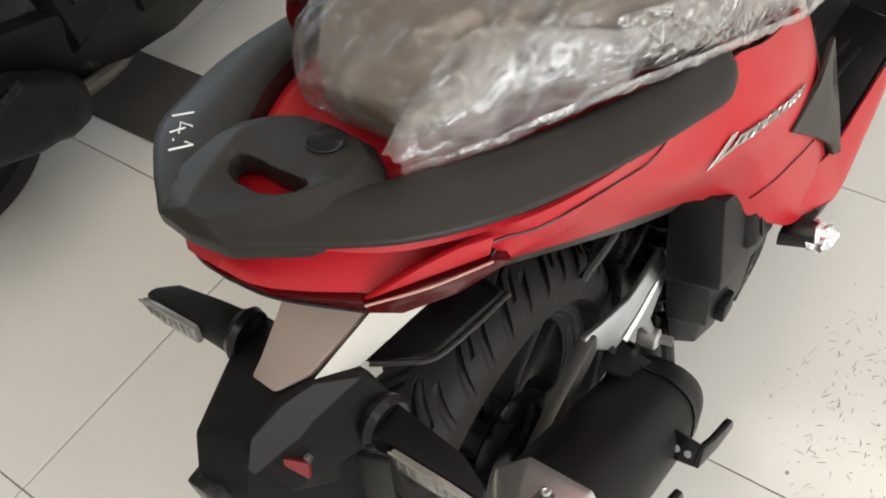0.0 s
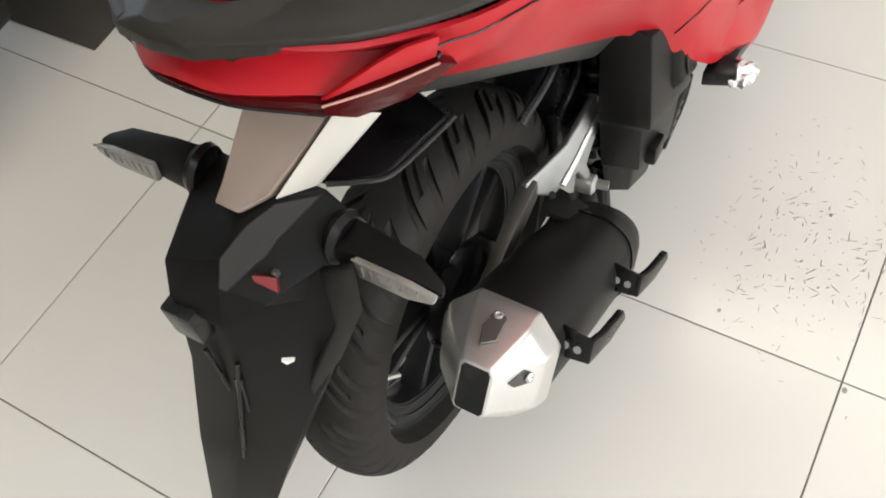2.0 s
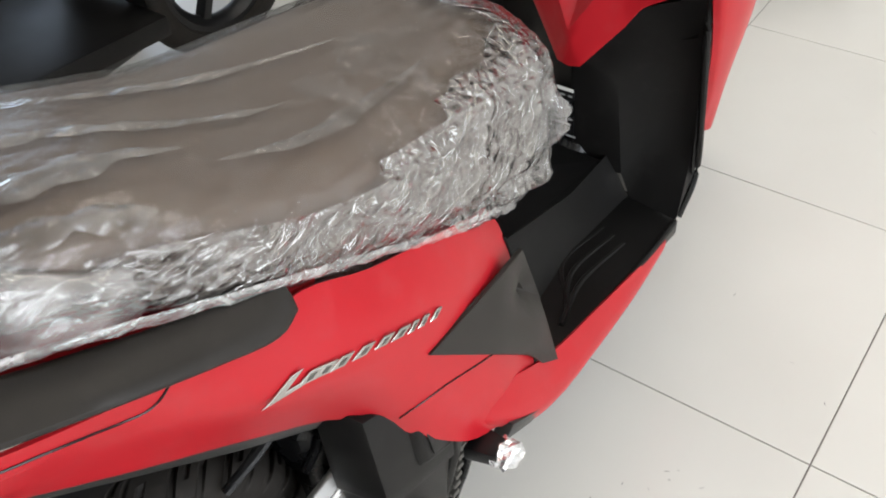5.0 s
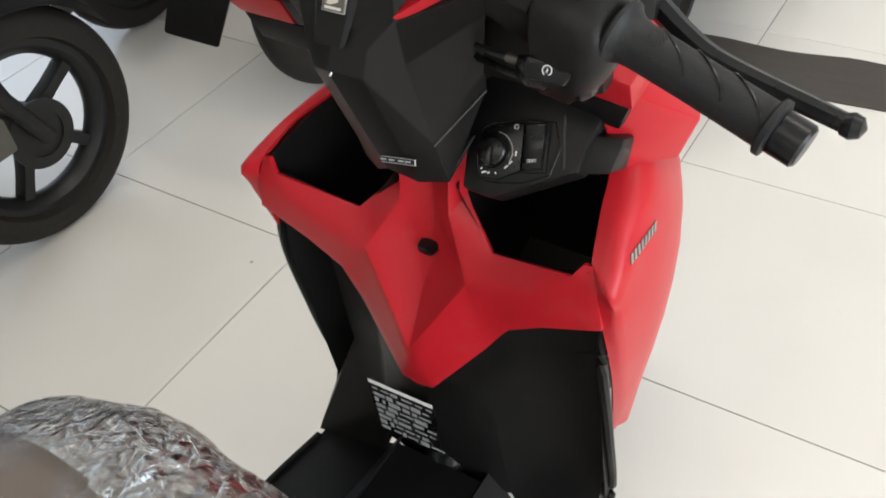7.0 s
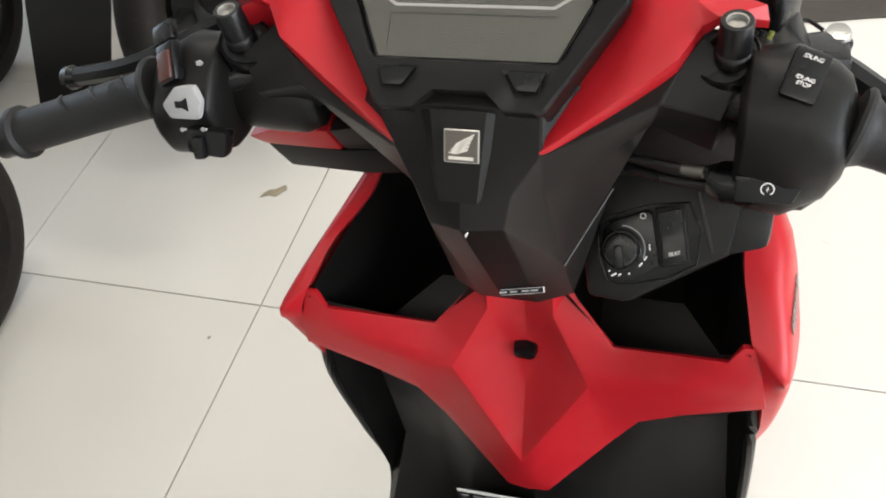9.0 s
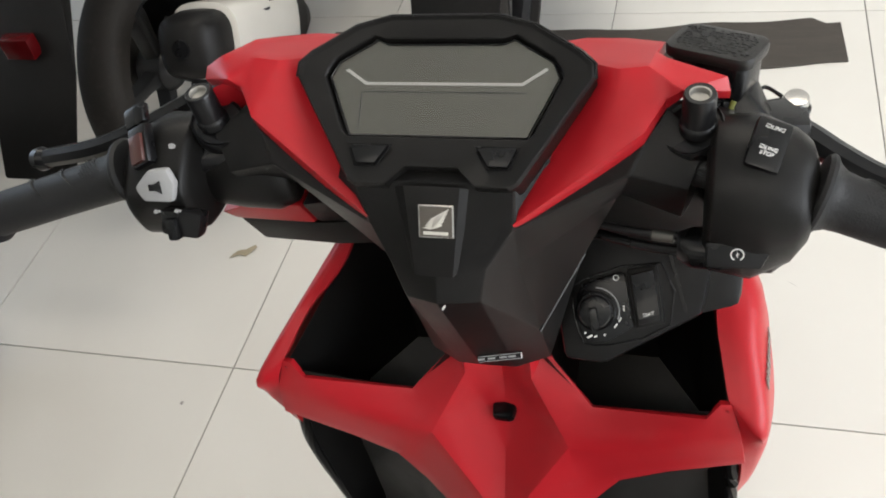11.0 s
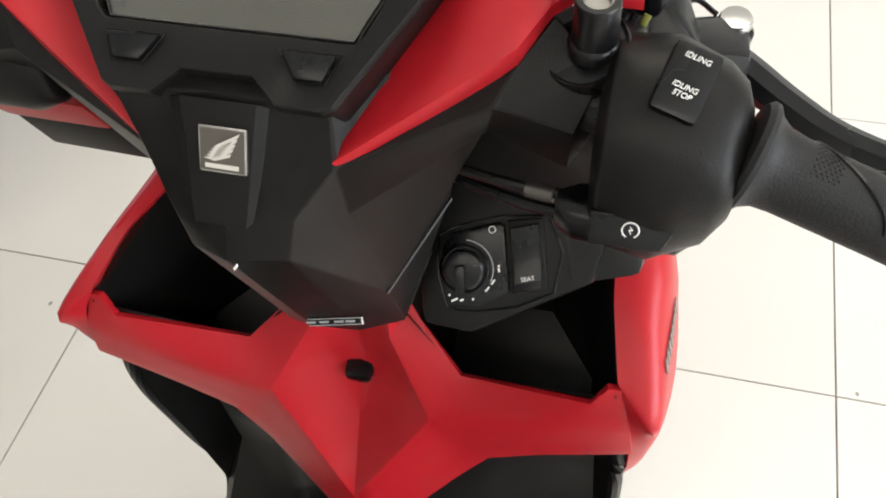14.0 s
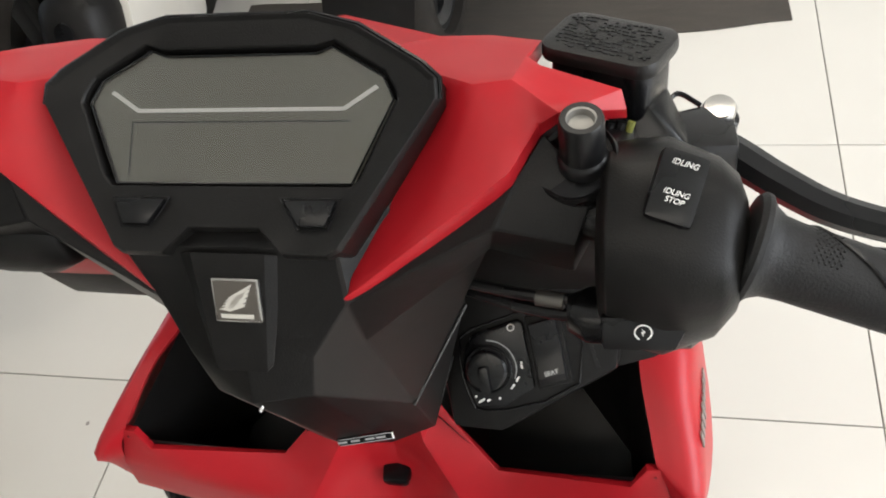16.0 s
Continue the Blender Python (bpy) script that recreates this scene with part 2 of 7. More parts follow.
def tile_material():
    m = bpy.data.materials.new("polished_cream_tile")
    m.use_nodes = True
    nt = m.node_tree
    b = nt.nodes["Principled BSDF"]
    info = nt.nodes.new("ShaderNodeObjectInfo")
    geo = nt.nodes.new("ShaderNodeNewGeometry")
    n1 = nt.nodes.new("ShaderNodeTexNoise")
    n1.inputs["Scale"].default_value, n1.inputs["Detail"].default_value = 2.2, 7
    n2 = nt.nodes.new("ShaderNodeTexNoise")
    n2.inputs["Scale"].default_value, n2.inputs["Detail"].default_value = 60, 4
    for n in (n1, n2):
        nt.links.new(geo.outputs["Position"], n.inputs["Vector"])
    mix = nt.nodes.new("ShaderNodeMix")
    mix.data_type = "RGBA"
    mix.inputs[6].default_value = (0.67, 0.645, 0.595, 1)
    mix.inputs[7].default_value = (0.77, 0.75, 0.705, 1)
    nt.links.new(n1.outputs["Fac"], mix.inputs[0])
    hsv = nt.nodes.new("ShaderNodeHueSaturation")
    val = nt.nodes.new("ShaderNodeMapRange")
    val.inputs[3].default_value, val.inputs[4].default_value = 0.965, 1.02
    nt.links.new(info.outputs["Random"], val.inputs[0])
    nt.links.new(val.outputs[0], hsv.inputs["Value"])
    nt.links.new(mix.outputs[2], hsv.inputs["Color"])
    nt.links.new(hsv.outputs[0], b.inputs["Base Color"])
    ro = nt.nodes.new("ShaderNodeMapRange")
    ro.inputs[1].default_value, ro.inputs[2].default_value = 0.3, 0.7
    ro.inputs[3].default_value, ro.inputs[4].default_value = 0.13, 0.27
    nt.links.new(n1.outputs["Fac"], ro.inputs[0])
    nt.links.new(ro.outputs[0], b.inputs["Roughness"])
    bp = nt.nodes.new("ShaderNodeBump")
    bp.inputs["Strength"].default_value, bp.inputs["Distance"].default_value = 0.03, 0.001
    nt.links.new(n2.outputs["Fac"], bp.inputs["Height"])
    nt.links.new(bp.outputs[0], b.inputs["Normal"])
    return m


TILE = tile_material()


# ---- mesh helpers ----
def finish(bm, name, mat, parent=None, smooth=35):
    bmesh.ops.recalc_face_normals(bm, faces=bm.faces)
    me = bpy.data.meshes.new(name)
    bm.to_mesh(me)
    bm.free()
    me.materials.append(mat)
    for p in me.polygons:
        p.use_smooth = True
    me.set_sharp_from_angle(angle=radians(smooth))
    ob = new(name, me)
    if parent:
        ob.parent = parent
    return ob


def part(name, bm, mat, parent, label="", smooth=35):
    ob = finish(bm, name, mat, parent, smooth)
    if label:
        tagged(ob, label)
    return ob


def empty(name, place, label, category, group="", turn=0):
    ob = new(name)
    ob.matrix_world = pose(*place, 0, 0, turn)
    ob.empty_display_size = 0.1
    return tagged(ob, label, category, group)


def bevel(bm, width, segments=2, angle=28):
    bm.normal_update()
    edges = [e for e in bm.edges if len(e.link_faces) == 2 and e.calc_face_angle(0) > radians(angle)]
    if edges:
        bmesh.ops.bevel(bm, geom=edges, offset=width, segments=segments, profile=0.6, affect="EDGES", clamp_overlap=True)
    return bm


def loft(rings, cap=True):
    bm = bmesh.new()
    rows = [[bm.verts.new(p) for p in r] for r in rings]
    n = len(rows[0])
    for a, b in zip(rows, rows[1:]):
        for i in range(n):
            bm.faces.new((a[i], a[(i + 1) % n], b[(i + 1) % n], b[i]))
    if cap:
        bm.faces.new(list(reversed(rows[0])))
        bm.faces.new(rows[-1])
    return bm


def slab(points, push, w=0.0, seg=2):
    """A flat piece: the outline, given thickness along push."""
    push = Vector(push)
    bm = loft([[Vector(p) for p in points], [Vector(p) + push for p in points]])
    return bevel(bm, w, seg) if w else bm


def box(lo, hi, w=0.0, m=None):
    bm = bmesh.new()
    bmesh.ops.create_cube(bm, size=1)
    for v in bm.verts:
        v.co = Vector([(a + b) / 2 + c * (b - a) for a, b, c in zip(lo, hi, v.co)])
    if w:
        bevel(bm, w)
    if m:
        bm.transform(m)
    return bm


def frame_of(d):
    d = Vector(d).normalized()
    side = d.cross(Vector((0, 0, 1)))
    if side.length < 1e-4:
        side = Vector((1, 0, 0))
    side.normalize()
    return side, side.cross(d).normalized(), d


def lathe(profile, base, axis, n=32):
    """profile: (radius, distance along axis) pairs, turned round the axis through base."""
    s, u, d = frame_of(axis)
    base = Vector(base)
    rings = []
    for r, h in profile:
        rings.append([base + d * h + (s * math.cos(a) + u * math.sin(a)) * max(r, 1e-4) for a in [2 * math.pi * k / n for k in range(n)]])
    return loft(rings)


def rod(p0, p1, r0, r1=None, n=20, w=0.0):
    p0, p1 = Vector(p0), Vector(p1)
    ln = (p1 - p0).length
    r1 = r0 if r1 is None else r1
    if w:
        prof = [(r0 - w, 0), (r0, w), (r1, ln - w), (r1 - w, ln)]
    else:
        prof = [(r0, 0), (r1, ln)]
    return lathe(prof, p0, p1 - p0, n)


def spline(points, k=6):
    pts = [Vector(p) for p in points]
    pts = [2 * pts[0] - pts[1]] + pts + [2 * pts[-1] - pts[-2]]
    out = []
    for i in range(1, len(pts) - 2):
        a, b, c, d = pts[i - 1:i + 3]
        for j in range(k):
            t = j / k
            out.append(0.5 * (2 * b + (c - a) * t + (2 * a - 5 * b + 4 * c - d) * t * t + (3 * b - a - 3 * c + d) * t ** 3))
    out.append(pts[-2])
    return out


def tube(points, r, n=10, k=6):
    path = spline(points, k)
    rings = []
    for i, p in enumerate(path):
        d = path[min(i + 1, len(path) - 1)] - path[max(i - 1, 0)]
        s, u, _ = frame_of(d)
        rr = r(i / (len(path) - 1)) if callable(r) else r
        rings.append([p + (s * math.cos(a) + u * math.sin(a)) * rr for a in [2 * math.pi * q / n for q in range(n)]])
    return loft(rings)


def sheet(rows, thick, ku=4, kv=3):
    """A smooth panel through rows of points, with thickness."""
    rows = [spline(r, ku) for r in rows]
    cols = [spline([r[i] for r in rows], kv) for i in range(len(rows[0]))]
    bm = bmesh.new()
    g = [[bm.verts.new(p) for p in c] for c in cols]
    for a, b in zip(g, g[1:]):
        for i in range(len(a) - 1):
            try:
                bm.faces.new((a[i], a[i + 1], b[i + 1], b[i]))
            except ValueError:
                pass
    bmesh.ops.remove_doubles(bm, verts=bm.verts, dist=1e-5)
    bmesh.ops.recalc_face_normals(bm, faces=bm.faces)
    if thick:
        bmesh.ops.solidify(bm, geom=bm.faces[:], thickness=thick)
    return bm


def facets(verts, faces, thick=0.0, both=False):
    """A faceted panel from a few corners; both: with its mirror image."""
    bm = bmesh.new()
    vs = [bm.verts.new(v) for v in verts]
    for f in faces:
        bm.faces.new([vs[i] for i in f])
    if both:
        ms = [bm.verts.new((-v[0], v[1], v[2])) for v in verts]
        for f in faces:
            bm.faces.new([ms[i] for i in reversed(f)])
        bmesh.ops.remove_doubles(bm, verts=bm.verts, dist=1e-5)
    bmesh.ops.recalc_face_normals(bm, faces=bm.faces)
    if thick:
        bmesh.ops.solidify(bm, geom=bm.faces[:], thickness=thick)
    return bm


def merge(*bms):
    out = bmesh.new()
    for b in bms:
        me = bpy.data.meshes.new("tmp")
        b.to_mesh(me)
        b.free()
        out.from_mesh(me)
        bpy.data.meshes.remove(me)
    return out


def lettering(name, body, size, m, mat, parent, depth=0.0004, label="", shear=0.0):
    cu = bpy.data.curves.new("letters", "FONT")
    cu.body, cu.size, cu.extrude, cu.align_x, cu.align_y, cu.shear = body, size, depth, "CENTER", "CENTER", shear
    tmp = bpy.data.objects.new("letters", cu)
    scene.collection.objects.link(tmp)
    bpy.context.view_layer.update()
    me = bpy.data.meshes.new_from_object(tmp.evaluated_get(bpy.context.evaluated_depsgraph_get()))
    bpy.data.objects.remove(tmp)
    bpy.data.curves.remove(cu)
    me.transform(m)
    me.materials.append(mat)
    me.name = name
    ob = new(name, me)
    ob.parent = parent
    if label:
        tagged(ob, label)
    return ob


def on(origin, right, up):
    """The pose of a flat thing at origin, from its right and up directions."""
    r = Vector(right).normalized()
    n = r.cross(Vector(up)).normalized()
    u = n.cross(r)
    m = Matrix((r, u, n)).transposed().to_4x4()
    m.translation = Vector(origin)
    return m


def flat(m, pts, depth, w=0.0):
    """Outline in the plane of m, raised by depth."""
    a = [m @ Vector((x, y, 0)) for x, y in pts]
    return slab(a, (m.to_3x3() @ Vector((0, 0, 1))) * depth, w)


def rect(cx, cy, sx, sy):
    return [(cx - sx / 2, cy - sy / 2), (cx + sx / 2, cy - sy / 2), (cx + sx / 2, cy + sy / 2), (cx - sx / 2, cy + sy / 2)]


def shell(bm, sgn, thick):
    """Gives an open side panel its thickness, always towards the middle of the machine."""
    most = max(v.co.x * sgn for v in bm.verts)
    trial = bm.copy()
    bmesh.ops.solidify(trial, geom=trial.faces[:], thickness=thick)
    grown = max(v.co.x * sgn for v in trial.verts) > most + thick * 0.3
    trial.free()
    bmesh.ops.solidify(bm, geom=bm.faces[:], thickness=-thick if grown else thick)
    return bm


def hug(bm, pts, lift):
    """The points laid on a surface, raised by lift; the answer: places and normals."""
    tree = BVHTree.FromBMesh(bm)
    out = []
    for p in pts:
        q, n, _, _ = tree.find_nearest(Vector(p))
        if n.dot(q - Vector((0, q.y, q.z - 0.05))) < 0:
            n = -n
        out.append((q + n * lift, n))
    return out


def oval(pts, k=4):
    """A closed smooth ring through a few points."""
    p = [Vector(a) for a in pts]
    n = len(p)
    out = []
    for i in range(n):
        a, b, c, d = p[i - 1], p[i], p[(i + 1) % n], p[(i + 2) % n]
        for j in range(k):
            t = j / k
            out.append(0.5 * (2 * b + (c - a) * t + (2 * a - 5 * b + 4 * c - d) * t * t + (3 * b - a - 3 * c + d) * t ** 3))
    return out


def relaxed(bm, cuts, times):
    """Rounds the shallow creases of a shell and leaves its rims where they are."""
    bmesh.ops.triangulate(bm, faces=bm.faces[:])
    bmesh.ops.subdivide_edges(bm, edges=bm.edges[:], cuts=cuts, use_grid_fill=True)
    bm.normal_update()
    rim = {v for e in bm.edges if len(e.link_faces) != 2 or e.calc_face_angle(0) > radians(50) for v in e.verts}
    free = [v for v in bm.verts if v not in rim]
    for _ in range(times):
        bmesh.ops.smooth_vert(bm, verts=free, factor=0.5, use_axis_x=True, use_axis_y=True, use_axis_z=True)
    return bm


# ---- the showroom ----
def slab_wall(name, lo, hi, mat=None):
    return tagged(finish(box(lo, hi), name, mat or WALL), kind="structure")


slab_wall("ground", (-40, -40, -0.6), (40, 40, -0.3), GROUT)
slab_wall("floor_bed", (-5.1, -5.1, -0.3), (5.1, 5.1, -0.004), GROUT)
slab_wall("wall_west_a", (-5.3, -5.3, -0.3), (-5.1, 1.1, 3.4))
slab_wall("wall_west_b", (-5.3, 4.1, -0.3), (-5.1, 5.3, 3.4))
slab_wall("wall_west_sill", (-5.3, 1.1, -0.3), (-5.1, 4.1, 0.9))
slab_wall("wall_west_lintel", (-5.3, 1.1, 2.9), (-5.1, 4.1, 3.4))
slab_wall("wall_north", (-5.1, 5.1, -0.3), (5.3, 5.3, 3.4))
slab_wall("wall_east_low", (5.1, 2.3, -0.3), (5.3, 5.1, 3.4))
slab_wall("wall_east_near", (5.1, -5.1, -0.3), (5.3, -3.5, 3.4))
slab_wall("wall_east_lintel", (5.1, -3.5, 3.1), (5.3, 2.3, 3.4))
slab_wall("wall_south", (-5.1, -5.3, -0.3), (5.3, -5.1, 3.4))
slab_wall("ceiling", (-5.3, -5.3, 3.4), (5.3, 5.3, 3.5), CEIL)

# ---- the red scooter ----
bike = empty("motor_scooter", (0.09, 0, 0), "satin red and black scooter standing on its centre stand", "scooter")


def revolve(profile, centre, axis, n, shape=None, twist=None):
    """A closed outline of (radius, offset) turned round the axis; twist shears it, shape cuts by column."""
    s, u, d = frame_of(axis)
    c = Vector(centre)
    bm = bmesh.new()
    rings = []
    for k in range(n):
        ring = []
        for r, h in profile:
            a = 2 * math.pi * k / n - (twist(h) if twist else 0)
            w = s * math.cos(a) + u * math.sin(a)
            ring.append(bm.verts.new(c + w * (r + (shape(k, r, h) if shape else 0)) + d * h))
        rings.append(ring)
    m = len(profile)
    for k in range(n):
        p, q = rings[k], rings[(k + 1) % n]
        for i in range(m):
            bm.faces.new((p[i], p[(i + 1) % m], q[(i + 1) % m], q[i]))
    return bm


def tyre_profile(radius, half, seat):
    out = []
    for k in range(25):
        a = math.pi * (k / 24 - 0.5)
        h = half * math.sin(a)
        r = seat + (radius - seat) * (0.25 + 0.75 * math.cos(a) ** 0.62 if abs(a) < 1.56 else 0.1)
        out.append((r, h))
    out += [(seat, half * 0.62), (seat - 0.006, half * 0.5), (seat - 0.006, -half * 0.5), (seat, -half * 0.62)]
    return out


def tread(k, r, h, radius=0.258):
    """Slanting grooves: twenty-four columns to a block."""
    col = k % 24
    if r < radius - 0.040:
        return 0.0
    if col in (0, 1, 2) and abs(h) > (0.004 if h > 0 else 0.012):
        return -0.007
    if col in (12, 13, 14) and abs(h) > (0.022 if h > 0 else 0.016):
        return -0.006
    if col in (6, 7) and 0.012 < abs(h) < 0.034:
        return -0.004
    return 0.0


def spoke(c, a, r0, r1, wide0, wide1, x0, x1):
    u = Vector((0, math.cos(a), math.sin(a)))
    w = Vector((0, -math.sin(a), math.cos(a)))
    c = Vector(c)
    rings = []
    for f in (0, 0.5, 1):
        r, hw = r0 + (r1 - r0) * f, wide0 + (wide1 - wide0) * f
        hw *= 0.82 if f == 0.5 else 1
        rings.append([c + u * r + w * sw + Vector((sx, 0, 0)) for sx, sw in ((x0, -hw), (x1, -hw * 0.8), (x1, hw * 0.8), (x0, hw))])
    return bevel(loft(rings), 0.003)


def wheel(parent, c, radius, half, detail, prefix, rim_mat=None, spokes=5, twin=True):
    rim_mat = rim_mat or RIMBLACK
    seat = radius - 0.066
    shape = (lambda k, r, h: tread(k, r, h, radius)) if detail else None
    lean = (lambda h: abs(h) * 5.6 - 26 * h * h + 0.05 * (h > 0)) if detail else None
    wh = part(prefix + "_wheel", revolve(tyre_profile(radius, half, seat), c, (1, 0, 0), 480 if detail else 72, shape, lean), RUBBER, parent, "black ribbed rubber tyre on a black cast rim", smooth=24)
    hw = half * 0.62
    prof = [(seat + 0.004, -hw), (seat + 0.004, -hw + 0.004), (seat - 0.010, -hw + 0.008), (seat - 0.022, -hw + 0.016), (seat - 0.026, 0),
            (seat - 0.022, hw - 0.016), (seat - 0.010, hw - 0.008), (seat + 0.004, hw - 0.004), (seat + 0.004, hw), (seat - 0.014, hw + 0.001),
            (seat - 0.032, hw - 0.014), (seat - 0.036, 0), (seat - 0.032, -hw + 0.014), (seat - 0.014, -hw - 0.001)]
    part("rim", revolve(prof, c, (1, 0, 0), 72), rim_mat, wh)
    part("hub", lathe([(0.03, -0.045), (0.046, -0.04), (0.05, -0.02), (0.05, 0.02), (0.04, 0.034), (0.02, 0.045), (0.012, 0.052)], c, (1, 0, 0), 28), rim_mat, wh)
    for k in range(spokes):
        a = 2 * math.pi * k / spokes + 0.5
        if twin:
            for off in (-0.17, 0.17):
                part("spoke", spoke(c, a + off, 0.04, seat - 0.03, 0.011, 0.010, -0.016, 0.016), rim_mat, wh)
        else:
            part("spoke", spoke(c, a, 0.04, seat - 0.03, 0.020, 0.016, -0.016, 0.016), rim_mat, wh)
    return wh


REAR = (0.0, -0.24, 0.285)
rear = wheel(bike, REAR, 0.258, 0.052, True, "rear")
part("valve", rod((0.006, -0.40, 0.30), (0.03, -0.375, 0.297), 0.004, 0.003, 10), CAST, rear, "dull metal tyre valve")
for rr, xx in ((0.194, 0.034), (0.184, 0.033), (0.172, 0.029), (0.163, 0.021)):
    part("rim_ridge", tube([(REAR[0] + xx, REAR[1] + rr * math.cos(q * math.pi / 36), REAR[2] + rr * math.sin(q * math.pi / 36)) for q in range(73)], 0.0016, 6, 1), GREY, rear)
front = wheel(bike, (0.0, 1.04, 0.255), 0.255, 0.045, False, "front")

# grab rail: the swept arms and the tail plate, with the tongue and its bolt cover
RAIL_OUT = [(0.028, -0.448, 0.902), (0.062, -0.424, 0.896), (0.104, -0.386, 0.884), (0.131, -0.338, 0.866), (0.153, -0.28, 0.848), (0.171, -0.20, 0.821), (0.179, -0.12, 0.788), (0.182, -0.068, 0.768), (0.176, -0.040, 0.770)]
RAIL_IN = [(0.030, -0.414, 0.893), (0.042, -0.380, 0.884), (0.062, -0.342, 0.874), (0.086, -0.298, 0.862), (0.104, -0.250, 0.848), (0.122, -0.19, 0.83), (0.140, -0.12, 0.808), (0.152, -0.068, 0.792), (0.163, -0.038, 0.781)]


def rail_arm(sign):
    rings = []
    for (a, b) in zip(spline(RAIL_OUT, 4), spline(RAIL_IN, 4)):
        o, i = Vector(a), Vector(b)
        mid = (o + i) / 2
        out = (o - i)
        out.z = 0
        out.normalize()
        lump = min(1.0, max(0.0, (o.y + 0.44) / 0.10))
        ring = [i + Vector((0, 0, -0.042)), i + Vector((0, 0, -0.004)), i + out * 0.004, mid * 0.55 + i * 0.45 + Vector((0, 0, 0.006 * lump)),
                mid * 0.35 + o * 0.65 + Vector((0, 0, 0.003 * lump)), o + Vector((0, 0, -0.002)), o + out * 0.001 + Vector((0, 0, -0.006)), o - out * 0.003 + Vector((0, 0, -0.011)), mid + Vector((0, 0, -0.024))]
        rings.append([(v.x * sign, v.y, v.z) for v in ring])
    return bevel(loft(rings), 0.0015, 1, 50)


rail = part("grab_rail", rail_arm(1), RAIL, bike, "charcoal grained plastic grab rail", smooth=40)
part("rail_arm", rail_arm(-1), RAIL, rail, smooth=40)
HOLE = [(0.0, -0.406), (0.008, -0.405), (0.015, -0.400), (0.021, -0.390), (0.0225, -0.381), (0.017, -0.378), (0.010, -0.379), (0.004, -0.3805), (0.0, -0.381)]
RIDGE = [(0.0, -0.444), (0.010, -0.442), (0.020, -0.424), (0.030, -0.403), (0.038, -0.382), (0.046, -0.362), (0.042, -0.338), (0.026, -0.327), (0.0, -0.324)]
EDGE = [(0.0, -0.453), (0.030, -0.449), (0.050, -0.434), (0.066, -0.421), (0.074, -0.398), (0.066, -0.352), (0.052, -0.334), (0.032, -0.3195), (0.0, -0.316)]


def plate_ring(half, rise):
    full = half + [(-x, y) for x, y in reversed(half[1:-1])]
    return [(x, y, 0.905 - 0.27 * (y + 0.45) + rise) for x, y in full]


part("tail_plate", bevel(loft([plate_ring([(x * 1.32, y + 0.002 - 0.10 * x) for x, y in HOLE], -0.017), plate_ring([(x * 1.32, y + 0.002 - 0.10 * x) for x, y in HOLE], -0.0005), plate_ring(RIDGE, 0.0035), plate_ring(EDGE, -0.0060), plate_ring(EDGE, -0.016)], False), 0.0022, 2, 14), RAIL, rail, smooth=30)
tong = on((0.009, -0.3405, 0.8790), (1, 0, 0), (0, 0.98, -0.19))
part("bolt_recess", lathe([(0.0135, -0.001), (0.0140, 0.0003), (0.0125, 0.0005), (0.0120, 0.0002), (0.001, 0.0001)], tong @ Vector((0, 0, 0)), tong.to_3x3() @ Vector((0, 0, 1)), 28), SMOOTH, rail, "black round bolt recess")
chalk = on((-0.071, -0.3885, 0.8945), (0.70, -0.62, 0.22), (0.62, 0.72, -0.05))
for stroke in (((-0.027, -0.008), (-0.025, 0.009)), ((-0.003, 0.008), (-0.013, -0.001), (0.003, -0.002)), ((-0.003, 0.003), (-0.001, -0.009)), ((0.011, -0.006), (0.0125, -0.006)), ((0.019, 0.003), (0.026, 0.009), (0.026, -0.009))):
    part("chalk_stroke", tube([chalk @ Vector((x * 0.88, y * 0.88, 0.0004)) for x, y in stroke], 0.0007, 6, 1), WHITE, rail, "white hand-written chalk figure")

# red tail and side cowls
TOP = [(0.0, -0.440, 0.895), (0.035, -0.434, 0.892), (0.092, -0.394, 0.870), (0.125, -0.337, 0.847), (0.148, -0.28, 0.829), (0.165, -0.19, 0.803), (0.172, -0.10, 0.775), (0.166, -0.025, 0.765), (0.168, 0.05, 0.727), (0.163, 0.14, 0.688), (0.150, 0.22, 0.648), (0.133, 0.275, 0.613)]
MID = [(0.0, -0.421, 0.867), (0.030, -0.414, 0.863), (0.078, -0.377, 0.847), (0.117, -0.327, 0.827), (0.148, -0.28, 0.810), (0.160, -0.19, 0.786), (0.176, -0.10, 0.752), (0.187, -0.02, 0.722), (0.193, 0.05, 0.685), (0.190, 0.13, 0.640), (0.176, 0.21, 0.600), (0.150, 0.282, 0.575)]
CREASE = [(0.0, -0.446, 0.858), (0.036, -0.440, 0.853), (0.090, -0.396, 0.833), (0.118, -0.338, 0.806), (0.136, -0.275, 0.780), (0.150, -0.19, 0.752), (0.178, -0.10, 0.706), (0.194, -0.02, 0.672), (0.198, 0.05, 0.630), (0.199, 0.13, 0.578), (0.196, 0.20, 0.530), (0.180, 0.27, 0.500)]
LOW = [(0.0, -0.438, 0.845), (0.036, -0.432, 0.840), (0.082, -0.388, 0.815), (0.100, -0.332, 0.785), (0.110, -0.27, 0.740), (0.126, -0.18, 0.680), (0.134, -0.09, 0.615), (0.150, 0.005, 0.545), (0.196, 0.075, 0.462), (0.216, 0.125, 0.418), (0.220, 0.19, 0.400), (0.207, 0.26, 0.402)]
